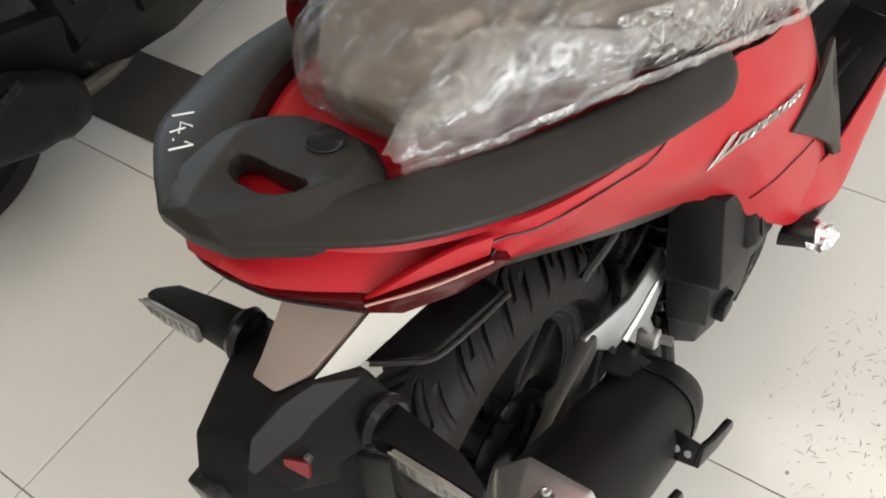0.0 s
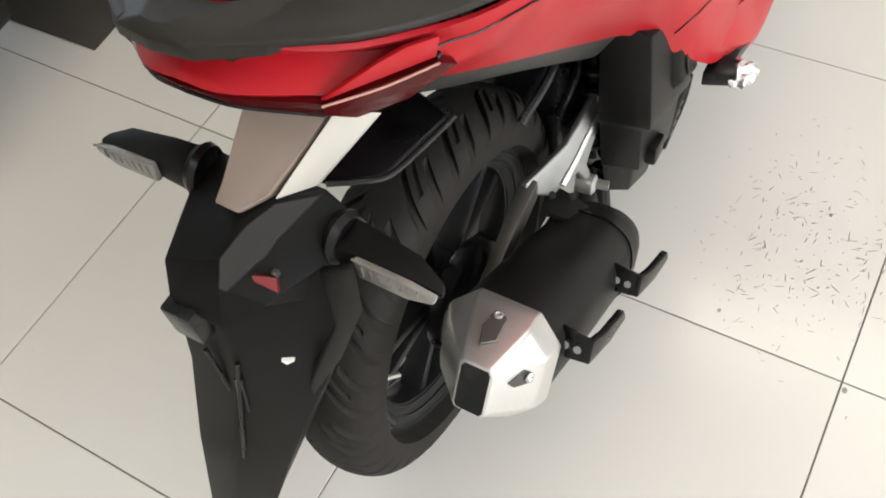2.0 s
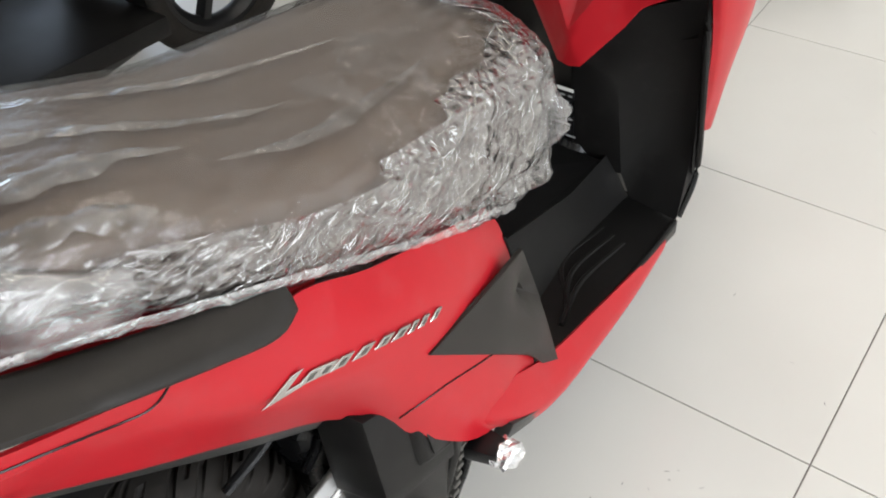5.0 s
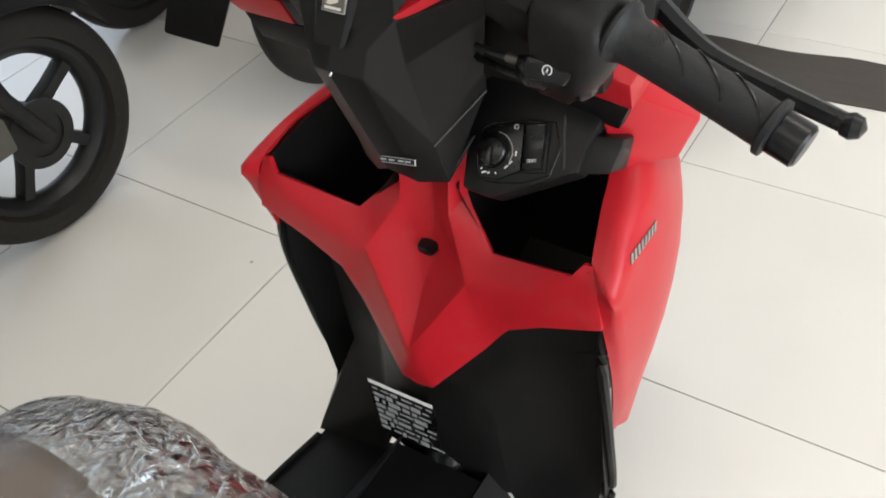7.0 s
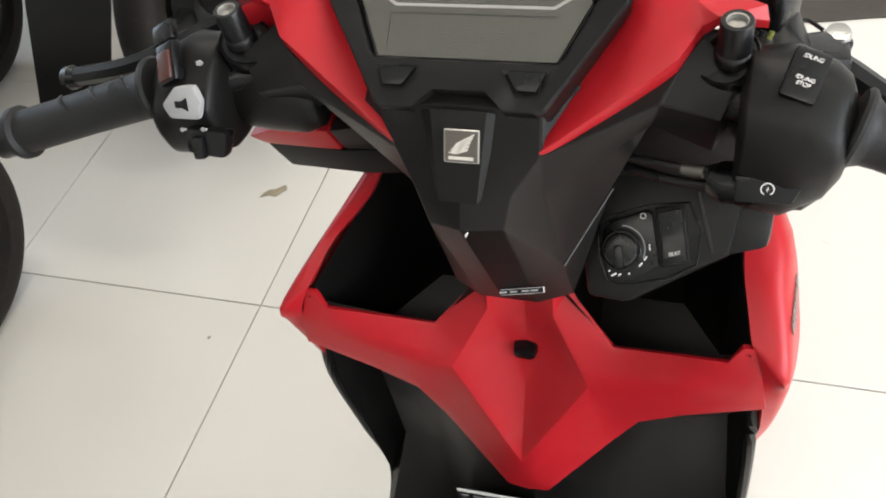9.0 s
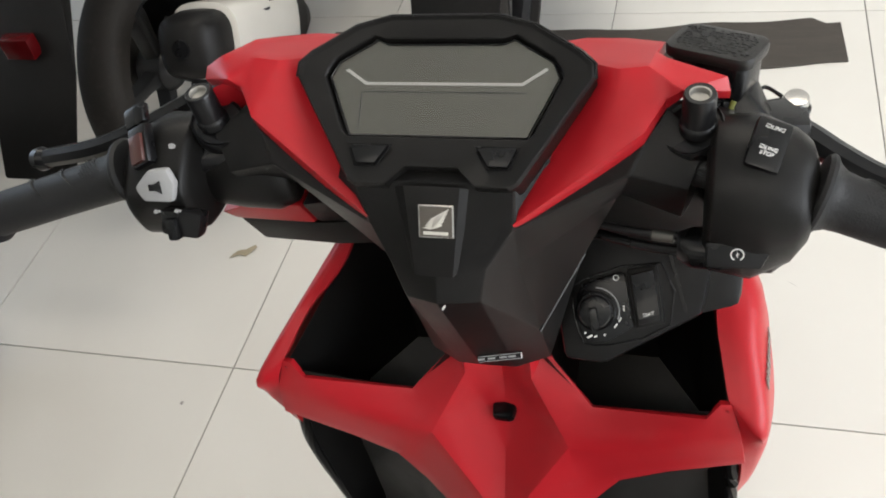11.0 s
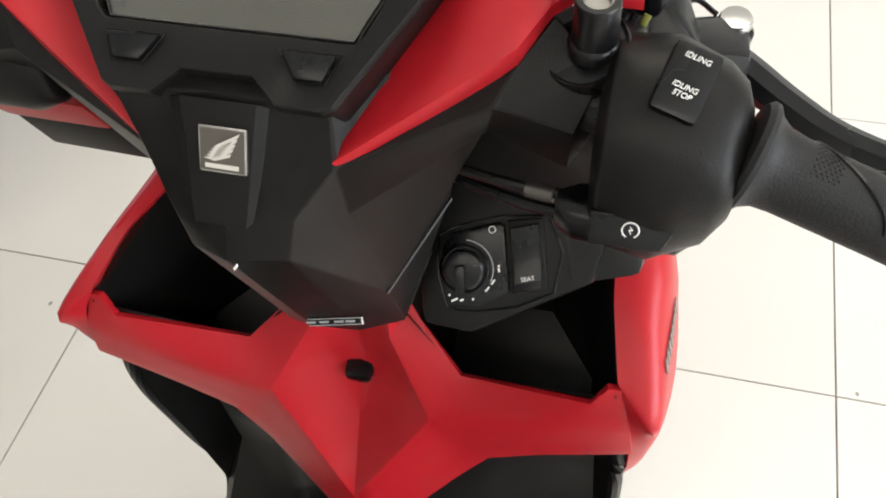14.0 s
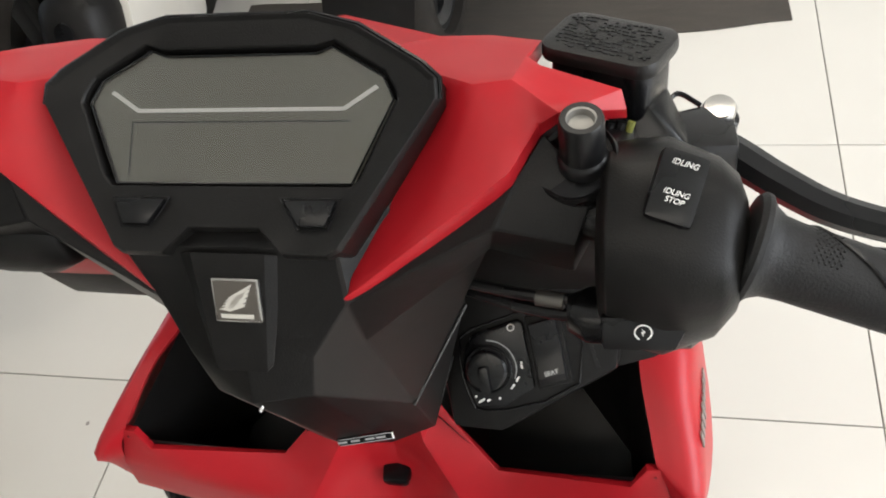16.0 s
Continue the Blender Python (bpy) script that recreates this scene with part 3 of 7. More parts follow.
def cowl_skin(rows):
    """Creased towards the tail, rounded towards the footboard."""
    lines = [spline(r, 4) for r in rows]
    bm = bmesh.new()
    grid = []
    for i in range(len(lines[0])):
        col = [r[i] for r in lines]
        soft = spline(col, 4)
        hard = [col[j // 4].lerp(col[min(j // 4 + 1, 3)], j % 4 / 4) for j in range(13)]
        w = min(1.0, max(0.0, (col[0].y + 0.22) / 0.16))
        grid.append([bm.verts.new(h.lerp(s, w)) for h, s in zip(hard, soft)])
    for a, b in zip(grid, grid[1:]):
        for j in range(12):
            bm.faces.new((a[j], a[j + 1], b[j + 1], b[j]))
    bmesh.ops.recalc_face_normals(bm, faces=bm.faces)
    return bm


for sgn, side in ((1, "right"), (-1, "left")):
    rows = [[(sgn * x, y, z) for x, y, z in r] for r in (TOP, MID, CREASE, LOW)]
    skin = cowl_skin(rows)
    gap = hug(skin, spline([(sgn * x, y, z) for x, y, z in ((0.1225, -0.328, 0.8215), (0.143, -0.282, 0.8170), (0.1545, -0.2365, 0.8020), (0.158, -0.192, 0.7800), (0.1630, -0.170, 0.7775), (0.170, -0.156, 0.792))], 9), 0.0006)
    low = hug(skin, spline([(sgn * x, y, z) for x, y, z in ((0.180, 0.045, 0.528), (0.190, 0.057, 0.542), (0.2007, 0.091, 0.5405), (0.204, 0.128, 0.5266), (0.204, 0.175, 0.506))], 8), 0.0006)
    mark = hug(skin, [(sgn * x, y, z) for x, y, z in ((0.1833, -0.094, 0.716), (0.19, -0.058, 0.709), (0.196, -0.028, 0.699), (0.199, 0.0215, 0.678), (0.199, 0.0655, 0.657), (0.196, 0.1197, 0.631))], 0.0008)
    for line in (gap, low):
        for _ in range(6):
            line[1:-1] = [((line[i - 1][0] + line[i][0] + line[i + 1][0]) / 3, line[i][1]) for i in range(1, len(line) - 1)]
    gap = hug(skin, [q for q, _ in gap], 0.0004)
    low = hug(skin, [q for q, _ in low], 0.0004)
    shell(skin, sgn, 0.004)
    cowl = part("side_cowl", skin, RED, bike, "satin red side body panel", smooth=38)
    part("panel_gap", tube([q for q, _ in gap], 0.0011, 6, 1), SMOOTH, cowl, "dark gap between two body panels")
    part("lower_gap", tube([q for q, _ in low], 0.0011, 6, 1), SMOOTH, cowl)
    if sgn > 0:
        MARK = mark
    # rear flare of the cowl over the lamp
    part("cowl_flare", bevel(slab([(sgn * x, y, z) for x, y, z in ((0.082, -0.4085, 0.8370), (0.096, -0.391, 0.8450), (0.107, -0.373, 0.8490), (0.117, -0.353, 0.8490), (0.128, -0.330, 0.8420), (0.1245, -0.3325, 0.8235))], (sgn * 0.0045, -0.003, 0.001)), 0.002), RED, cowl)
    # tail lamp lens
    lamp = part("tail_lamp", bevel(slab([(sgn * x, y, z) for x, y, z in ((0.080, -0.4085, 0.8365), (0.1235, -0.331, 0.8215), (0.128, -0.316, 0.8080), (0.106, -0.350, 0.797), (0.088, -0.388, 0.808), (0.077, -0.406, 0.824))], (sgn * 0.008, -0.005, -0.001)), 0.0015), REDLENS, bike, "dark red glossy tail lamp lens")
    part("lamp_trim", tube([(sgn * 0.0875, -0.4135, 0.8360), (sgn * 0.112, -0.378, 0.8295), (sgn * 0.132, -0.3375, 0.8220)], 0.0010, 6), TRIM, lamp, "brownish clear lamp edge")
    part("lamp_clip", box((min(sgn * 0.124, sgn * 0.129), -0.335, 0.8205), (max(sgn * 0.124, sgn * 0.129), -0.329, 0.8245), 0.001), SMOOTH, lamp)
    part("lamp_strip", slab([(0.0, -0.4475, 0.854), (sgn * 0.036, -0.4415, 0.849), (sgn * 0.086, -0.4105, 0.8345), (sgn * 0.084, -0.4100, 0.8220), (sgn * 0.036, -0.4365, 0.838), (0.0, -0.4425, 0.843)], (0, 0.008, 0), 0.001), REDLENS, lamp)
    part("strip_edge", tube([(0.0, -0.4425, 0.8425), (sgn * 0.036, -0.4365, 0.8375), (sgn * 0.084, -0.4090, 0.8215)], 0.0018, 6), SMOOTH, lamp)
    # dull grey under-panel and triangular foot panel
    part("under_cover", sheet([[(sgn * x, y, z) for x, y, z in r] for r in (
        [(0.098, -0.335, 0.785), (0.107, -0.27, 0.740), (0.122, -0.18, 0.680), (0.131, -0.09, 0.616), (0.138, 0.0, 0.552)],
        [(0.088, -0.33, 0.765), (0.092, -0.27, 0.715), (0.105, -0.18, 0.650), (0.112, -0.09, 0.580), (0.105, 0.0, 0.500)],
        [(0.075, -0.33, 0.755), (0.06, -0.27, 0.695), (0.06, -0.18, 0.625), (0.06, -0.09, 0.555), (0.05, 0.0, 0.470)])], -0.003 * sgn), OLIVE, bike, "dull grey plastic under-cover")
    part("foot_panel", bevel(relaxed(facets([(sgn * x, y, z) for x, y, z in ((0.2030, 0.077, 0.604), (0.2005, 0.161, 0.602), (0.180, 0.278, 0.569), (0.195, 0.291, 0.490), (0.218, 0.300, 0.378), (0.215, 0.266, 0.402), (0.213, 0.243, 0.441), (0.213, 0.160, 0.527), (0.2070, 0.205, 0.562), (0.2170, 0.246, 0.480), (0.178, 0.262, 0.520))],
         [(0, 1, 8, 7), (1, 2, 10, 8), (2, 3, 10), (8, 10, 9), (10, 3, 4, 9), (4, 5, 6, 9), (7, 8, 9, 6)], 0.006), 2, 2), 0.0015, 1, 50), RAIL, bike, "dull grey triangular plastic panel beside the footboard", smooth=26)
    part("belly_panel", sheet([[(sgn * x, y, z) for x, y, z in r] for r in (
        [(0.188, 0.10, 0.500), (0.206, 0.20, 0.440), (0.206, 0.30, 0.385), (0.203, 0.42, 0.350), (0.200, 0.55, 0.315), (0.196, 0.66, 0.285)],
        [(0.196, 0.10, 0.462), (0.224, 0.18, 0.405), (0.230, 0.27, 0.350), (0.222, 0.40, 0.318), (0.212, 0.53, 0.295), (0.198, 0.65, 0.276)],
        [(0.190, 0.10, 0.450), (0.219, 0.18, 0.385), (0.222, 0.26, 0.325), (0.214, 0.40, 0.296), (0.205, 0.53, 0.276), (0.194, 0.65, 0.264)])], -0.004 * sgn), RED, bike, "satin red belly panel under the footboard")
    part("belly_tip", slab([(sgn * 0.234, 0.172, 0.402), (sgn * 0.234, 0.232, 0.364), (sgn * 0.228, 0.220, 0.345), (sgn * 0.228, 0.165, 0.374)], (-sgn * 0.02, 0, 0), 0.002), OLIVE, bike)
part("seat_recess", facets(
    [(0.0, -0.425, 0.872), (0.10, -0.32, 0.845), (0.15, -0.12, 0.79), (0.155, 0.0, 0.75), (0.0, 0.0, 0.78), (0.0, -0.2, 0.82)],
    [(0, 1, 5), (5, 1, 2, 4), (2, 3, 4)], 0.004, True), RED, bike, "red tail top behind the seat")
for sgn in (1, -1):
    part("recess_panel", bevel(loft([[(sgn * e, y, z - 0.003), (sgn * (e - 0.010), y, z), (sgn * 0.024, y - 0.006, z - 0.012), (sgn * 0.020, y - 0.006, z - 0.020), (sgn * e, y, z - 0.022)]
         for y, e, z in ((-0.352, 0.056, 0.861), (-0.300, 0.083, 0.848), (-0.250, 0.102, 0.834), (-0.200, 0.117, 0.818))]), 0.003), RED, bike, "sculpted red panel inside the grab rail", smooth=50)
part("recess_channel", bevel(loft([[(0.018, y, z - 0.014), (-0.018, y, z - 0.014), (-0.018, y, z - 0.024), (0.018, y, z - 0.024)] for y, z in ((-0.358, 0.861), (-0.306, 0.848), (-0.256, 0.834), (-0.206, 0.818))]), 0.003), RED, bike)

# seat
SEAT_Y = [-0.305, -0.27, -0.20, -0.10, 0.0, 0.08, 0.18, 0.27, 0.35, 0.405, 0.43]
SEAT_W = [0.030, 0.060, 0.098, 0.142, 0.157, 0.156, 0.155, 0.150, 0.142, 0.118, 0.08]
SEAT_T = [0.892, 0.910, 0.914, 0.895, 0.855, 0.828, 0.812, 0.802, 0.790, 0.765, 0.72]
SEAT_B = [0.866, 0.858, 0.838, 0.785, 0.725, 0.685, 0.645, 0.605, 0.578, 0.560, 0.575]


def seat_rings(grow):
    rings = []
    for y, w, t, b in zip(SEAT_Y, SEAT_W, SEAT_T, SEAT_B):
        w, t = w + grow, t + grow
        ring = []
        for k in range(24):
            a = 2 * math.pi * k / 24
            c, s = math.cos(a), math.sin(a)
            x = w * math.copysign(abs(c) ** (0.55 if s > 0 else 0.3), c)
            z = (t + b) / 2 + (t - b) / 2 * math.copysign(abs(s) ** (0.6 if s > 0 else 0.8), s)
            ring.append((x * (1.02 if s < 0 else 1) + 0.010 * min(1, max(0, (-0.12 - y) / 0.12)), y, z))
        rings.append(ring)
    cols = [spline([r[i] for r in rings], 3) for i in range(24)]
    return [[cols[i][j] for i in range(24)] for j in range(len(cols[0]))]


part("seat", loft(seat_rings(0.0)), SEATSKIN, bike, "brown-grey vinyl saddle", smooth=60)

# footboard and inner leg shield
part("floorboard", slab([(0.196, 0.33, 0.345), (0.195, 0.712, 0.286), (0.10, 0.735, 0.285), (-0.10, 0.735, 0.285), (-0.195, 0.712, 0.286), (-0.196, 0.33, 0.345), (-0.10, 0.22, 0.36), (0.10, 0.22, 0.36)], (0, 0, -0.03), 0.004), BLACK, bike, "black ribbed plastic footboard")
for sgn in (1, -1):
    part("floorboard_lip", tube([(sgn * 0.199, 0.315, 0.352), (sgn * 0.200, 0.42, 0.333), (sgn * 0.199, 0.60, 0.304), (sgn * 0.194, 0.695, 0.290)], 0.005, 8), BLACK, bike)
    for k in range(5):
        f = k / 4
        part("floor_rib", tube([(sgn * (0.175 - 0.02 * f), 0.38 + 0.02 * k, 0.3385 - 0.006 * k), (sgn * (0.150 - 0.022 * k), 0.48 + 0.012 * k, 0.3225 - 0.003 * k), (sgn * (0.155 - 0.022 * k), 0.60 + 0.01 * k, 0.302 - 0.002 * k)], 0.0045, 6), GREY, bike)
    part("tunnel_side", facets([(sgn * 0.155, 0.28, 0.575), (sgn * 0.10, 0.30, 0.57), (sgn * 0.065, 0.40, 0.42), (sgn * 0.06, 0.60, 0.36), (sgn * 0.06, 0.72, 0.36), (sgn * 0.105, 0.72, 0.28), (sgn * 0.115, 0.52, 0.30), (sgn * 0.14, 0.34, 0.335), (sgn * 0.185, 0.31, 0.35), (sgn * 0.182, 0.29, 0.47)],
         [(0, 1, 2, 7), (2, 3, 6, 7), (3, 4, 5, 6), (0, 7, 8, 9)], 0.003), BLACK, bike)
    # inner leg shield; the two sides do not quite match
    e = 0.0095 if sgn > 0 else 0.0
    part("leg_shield_inner", facets([(sgn * 0.020, 0.700, 0.535), (sgn * 0.086, 0.736, 0.622), (sgn * 0.140, 0.742, 0.644), (sgn * (0.188 - e * 0.5), 0.740, 0.672), (sgn * (0.196 - e), 0.736, 0.600), (sgn * (0.199 - e), 0.768, 0.340), (sgn * (0.196 - e * 0.5), 0.706, 0.290), (sgn * 0.105, 0.722, 0.285), (sgn * 0.125, 0.775, 0.42), (sgn * 0.105, 0.765, 0.56), (sgn * 0.066, 0.722, 0.50), (sgn * 0.085, 0.722, 0.33), (sgn * 0.0, 0.702, 0.53), (sgn * 0.0, 0.712, 0.32), (sgn * 0.172, 0.775, 0.57), (sgn * 0.178, 0.79, 0.40)],
         [(0, 1, 9, 10), (1, 2, 9), (2, 3, 14, 9), (3, 4, 14), (4, 5, 15, 14), (14, 15, 8, 9), (15, 5, 6), (15, 6, 7, 8), (8, 7, 11), (8, 11, 10, 9), (0, 10, 11, 13, 12)], 0.004), BLACK, bike, "black inner leg shield")
    part("shield_lip", tube([(sgn * (0.190 - e * 0.5), 0.736, 0.672), (sgn * (0.198 - e), 0.734, 0.60), (sgn * (0.201 - e), 0.752, 0.47), (sgn * (0.201 - e), 0.768, 0.340), (sgn * (0.198 - e * 0.5), 0.715, 0.290)], 0.0055, 8), BLACK, bike)
part("tunnel_top", slab([(0.065, 0.40, 0.42), (0.06, 0.60, 0.36), (0.06, 0.70, 0.36), (-0.06, 0.70, 0.36), (-0.06, 0.60, 0.36), (-0.065, 0.40, 0.42), (-0.10, 0.30, 0.57), (0.10, 0.30, 0.57)], (0, 0, -0.02), 0.003), BLACK, bike)
lab = on((-0.038, 0.6995, 0.425), (1, 0.02, 0), (0, -0.03, 1))
sticker = part("warning_label", flat(lab, rect(0, 0, 0.088, 0.10), 0.0012), SMOOTH, bike, "black and white printed warning label")
part("label_edge", flat(lab @ pose(0, 0.0475, 0.0014), rect(0, 0, 0.086, 0.006), 0.0006), WHITE, sticker)
random.seed(4)
for r in range(8):
    x = -0.04
    while x < 0.034:
        w = random.uniform(0.004, 0.018)
        part("print_bar", flat(lab @ pose(x + w / 2, 0.036 - r * 0.011, 0.0014), rect(0, 0, w, random.choice((0.003, 0.006, 0.008))), 0.0004), INK, sticker)
        x += w + random.uniform(0.002, 0.006)

# red cross-shaped inner cover with its two pockets
CROSS = [(0.1800, 0.7285, 0.7425), (0.1885, 0.7200, 0.7140), (0.1935, 0.7200, 0.6800), (0.1715, 0.7275, 0.7430), (0.1630, 0.7225, 0.7285), (0.0760, 0.7380, 0.7035), (0.0320, 0.7640, 0.7420), (0.0330, 0.7720, 0.7900),
         (0.0590, 0.7170, 0.6760), (0.0260, 0.7460, 0.7270), (0.0240, 0.7560, 0.7800), (0.1350, 0.7180, 0.6570), (0.0970, 0.7190, 0.6320), (0.0740, 0.7160, 0.5970), (0.0180, 0.6930, 0.5270), (0.0, 0.6880, 0.5830),
         (0.0, 0.6930, 0.5230), (0.0, 0.7700, 0.7800), (0.0, 0.7560, 0.6950), (0.0, 0.7290, 0.6420), (0.0200, 0.7480, 0.6880), (0.1300, 0.7160, 0.6985)]
cross = part("inner_cover", bevel(relaxed(facets(CROSS,
    [(0, 3, 4, 1), (1, 4, 21), (4, 5, 8, 21), (1, 21, 11, 2), (21, 8, 12, 11), (8, 13, 12), (5, 6, 9, 8), (6, 7, 10, 9), (8, 15, 14, 13), (15, 16, 14), (9, 10, 17, 18, 20), (8, 9, 20), (8, 20, 19), (20, 18, 19), (8, 19, 15)], 0.006, True), 3, 2), 0.0024, 2, 50), RED, bike, "satin red cross-shaped inner cover", smooth=26)
part("bag_hook", bevel(loft([[(-0.012, 0.755, 0.687), (0.012, 0.755, 0.687), (0.013, 0.755, 0.677), (0.007, 0.755, 0.671), (-0.010, 0.755, 0.673)], [(-0.009, 0.730, 0.685), (0.009, 0.730, 0.685), (0.010, 0.730, 0.679), (0.006, 0.730, 0.675), (-0.008, 0.730, 0.676)]]), 0.003), SMOOTH, bike, "black folded bag hook")


def pocket(sgn):
    rim = [(0.178, 0.720, 0.740), (0.128, 0.729, 0.719), (0.074, 0.738, 0.700), (0.032, 0.75, 0.760), (0.04, 0.85, 0.83), (0.11, 0.85, 0.825), (0.157 if sgn > 0 else 0.136, 0.816, 0.790)]
    floor_ = [(0.165, 0.765, 0.58), (0.125, 0.765, 0.56), (0.08, 0.765, 0.55), (0.045, 0.79, 0.58), (0.045, 0.86, 0.61), (0.12, 0.86, 0.61), (0.16, 0.81, 0.60)]
    bm = bmesh.new()
    a = [bm.verts.new((sgn * x, y, z)) for x, y, z in rim]
    b = [bm.verts.new((sgn * x, y, z)) for x, y, z in floor_]
    for i in range(7):
        bm.faces.new((a[i], a[(i + 1) % 7], b[(i + 1) % 7], b[i]))
    bm.faces.new(b)
    bmesh.ops.solidify(bm, geom=bm.faces[:], thickness=0.002)
    return bm


for sgn in (1, -1):
    # black pocket in lighter charcoal: camera haze is put into its colour
    part("pocket", pocket(sgn), GREY, bike, "deep black storage pocket")
    # red outer leg shield
    k = sgn > 0
    skin = sheet([[(sgn * x, y, z) for x, y, z in r] for r in (
        [(0.1780, 0.7245, 0.7460), (0.1765, 0.7290, 0.7495), (0.168 if k else 0.160, 0.763, 0.772), (0.158 if k else 0.137, 0.803, 0.797 if k else 0.789), (0.11, 0.88, 0.835), (0.02, 0.91, 0.85)],
        [(0.1855, 0.7170, 0.7300), (0.2030, 0.7100, 0.7325), (0.194 if k else 0.176, 0.757, 0.767), (0.187 if k else 0.151, 0.814, 0.790), (0.12, 0.90, 0.828), (0.02, 0.94, 0.842)],
        [(0.1895, 0.7165, 0.7050), (0.2078, 0.7215, 0.7080), (0.2075 if k else 0.187, 0.782, 0.735), (0.192 if k else 0.166, 0.86, 0.755), (0.11, 0.96, 0.78), (0.02, 1.02, 0.79)],
        [(0.1920, 0.7200, 0.6750), (0.2085, 0.7300, 0.6780), (0.216, 0.80, 0.672), (0.196, 0.90, 0.680), (0.13, 1.02, 0.69), (0.02, 1.09, 0.70)],
        [(0.1940, 0.7420, 0.5900), (0.2050, 0.7540, 0.5980), (0.212, 0.815, 0.590), (0.185, 0.92, 0.580), (0.12, 1.04, 0.58), (0.02, 1.10, 0.58)],
        [(0.1820, 0.7820, 0.4800), (0.1910, 0.7950, 0.4780), (0.190, 0.840, 0.470), (0.158, 0.93, 0.460), (0.09, 1.04, 0.46), (0.02, 1.09, 0.46)],
        [(0.1640, 0.8260, 0.3690), (0.1670, 0.8380, 0.3690), (0.172, 0.865, 0.368), (0.135, 0.95, 0.370), (0.06, 1.02, 0.37), (0.02, 1.05, 0.37)])], 0)
    if k:
        MARKS = hug(skin, [Vector((0.2020, 0.7430, 0.7450)).lerp(Vector((0.2050, 0.7960, 0.7440)), q / 8) for q in range(9)], 0.0006)
    part("leg_shield", shell(skin, sgn, 0.005), RED, bike, "satin red outer leg shield", smooth=50)

# chrome model lettering on the cowl, and the small mark on the leg shield
LINE = spline([q for q, _ in MARK], 20)
f = 0.0
for k, w in enumerate((0.040, 0.026, 0.024, 0.026, 0.026, 0.024, 0.026, 0.014, 0.016, 0.016)):
    i = min(99, int((f + w / 2) / 0.242 * 100))
    a, b = LINE[i], LINE[i + 1]
    h = 0.021 if k == 0 else 0.0105 if k < 7 else 0.0115
    m = on(a, b - a, (0.05, 0.45, 0.89))
    word = part("chrome_letter", bevel(flat(m, [(-w * 0.56, -h / 2), (w * 0.16, -h / 2), (w * 0.56, h / 2), (-w * 0.04, h / 2)] if k else [(-0.024, -0.010), (0.014, -0.006), (0.022, -0.001), (0.000, -0.003), (0.018, 0.012), (0.006, 0.010), (-0.012, -0.004)], 0.0022), 0.0007, 1), CHROME, bike, "slanted chrome model lettering")
    if k:
        part("letter_gap", flat(m @ pose(w * 0.02, 0, 0.0023), [(-w * 0.20, -h * 0.24), (w * 0.02, -h * 0.24), (w * 0.20, h * 0.24), (-w * 0.02, h * 0.24)], 0.0002), DARKMETAL, word)
    f += w * 0.97
for (a, n), (b, _) in zip(MARKS, MARKS[1:]):
    m = on(a, b - a, n.cross(b - a))
    part("chrome_mark", flat(m, [(-0.0010, -0.0042), (0.0030, -0.0042), (0.0062, 0.0042), (0.0026, 0.0042)], 0.0010), CASTDARK, bike, "small slanted chrome mark")

# ---- rear end ----
part("mudguard_stay", bevel(slab([(-0.006, -0.392, 0.780), (0.066, -0.372, 0.782), (0.0225, -0.4265, 0.7180), (0.0078, -0.4520, 0.7180), (-0.0190, -0.4490, 0.7130), (-0.016, -0.435, 0.727)], (0, -0.006, 0.007)), 0.003), STAY, bike, "bronze-silver painted mudguard stay")
part("stay_edge", slab([(0.062, -0.374, 0.780), (0.088, -0.357, 0.772), (0.0420, -0.3990, 0.7090), (0.0225, -0.4265, 0.7140)], (0.004, -0.008, 0.010), 0.002), CREAM, bike, "bright silver stay edge")
part("hugger", bevel(slab([(0.0935, -0.277, 0.687), (0.080, -0.361, 0.696), (0.046, -0.396, 0.711), (-0.05, -0.395, 0.694), (-0.08, -0.35, 0.69), (-0.07, -0.28, 0.70), (0.04, -0.285, 0.725)], (0, 0.004, -0.012)), 0.004), SMOOTH, bike, "black plastic rear tyre hugger")
part("hugger_edge", tube([(0.0945, -0.277, 0.686), (0.0885, -0.325, 0.691), (0.0805, -0.361, 0.695), (0.066, -0.379, 0.702), (0.047, -0.397, 0.710)], 0.0026, 8), GREY, bike)
CARRIER = [(-0.080, -0.398, 0.699), (-0.030, -0.440, 0.708), (-0.0487, -0.4655, 0.703), (-0.0386, -0.507, 0.699), (-0.034, -0.524, 0.668), (0.006, -0.452, 0.714), (0.024, -0.428, 0.716), (0.0515, -0.4056, 0.7113),
           (0.0779, -0.4026, 0.6933), (0.0741, -0.4424, 0.6800), (0.0078, -0.4904, 0.7085), (0.0157, -0.5085, 0.6953), (0.0348, -0.469, 0.6976), (0.047, -0.497, 0.676), (-0.030, -0.49, 0.60), (0.06, -0.44, 0.61),
           (-0.06, -0.40, 0.655), (0.074, -0.40, 0.65), (0.012, -0.522, 0.655)]
carrier = part("plate_carrier", bevel(facets(CARRIER, [(0, 2, 1), (1, 2, 3, 10, 5), (6, 5, 10, 11, 12, 7), (7, 12, 9, 8), (12, 11, 13, 9), (3, 4, 18, 11, 10), (11, 18, 13), (4, 14, 15, 13, 18), (13, 15, 17, 9), (9, 17, 8), (0, 16, 14, 4, 3, 2), (1, 5, 6, 7, 8, 0), (0, 8, 17, 16), (16, 17, 15, 14)]), 0.003, 2, 12), SHADEBLACK, bike, "black number plate carrier", smooth=24)
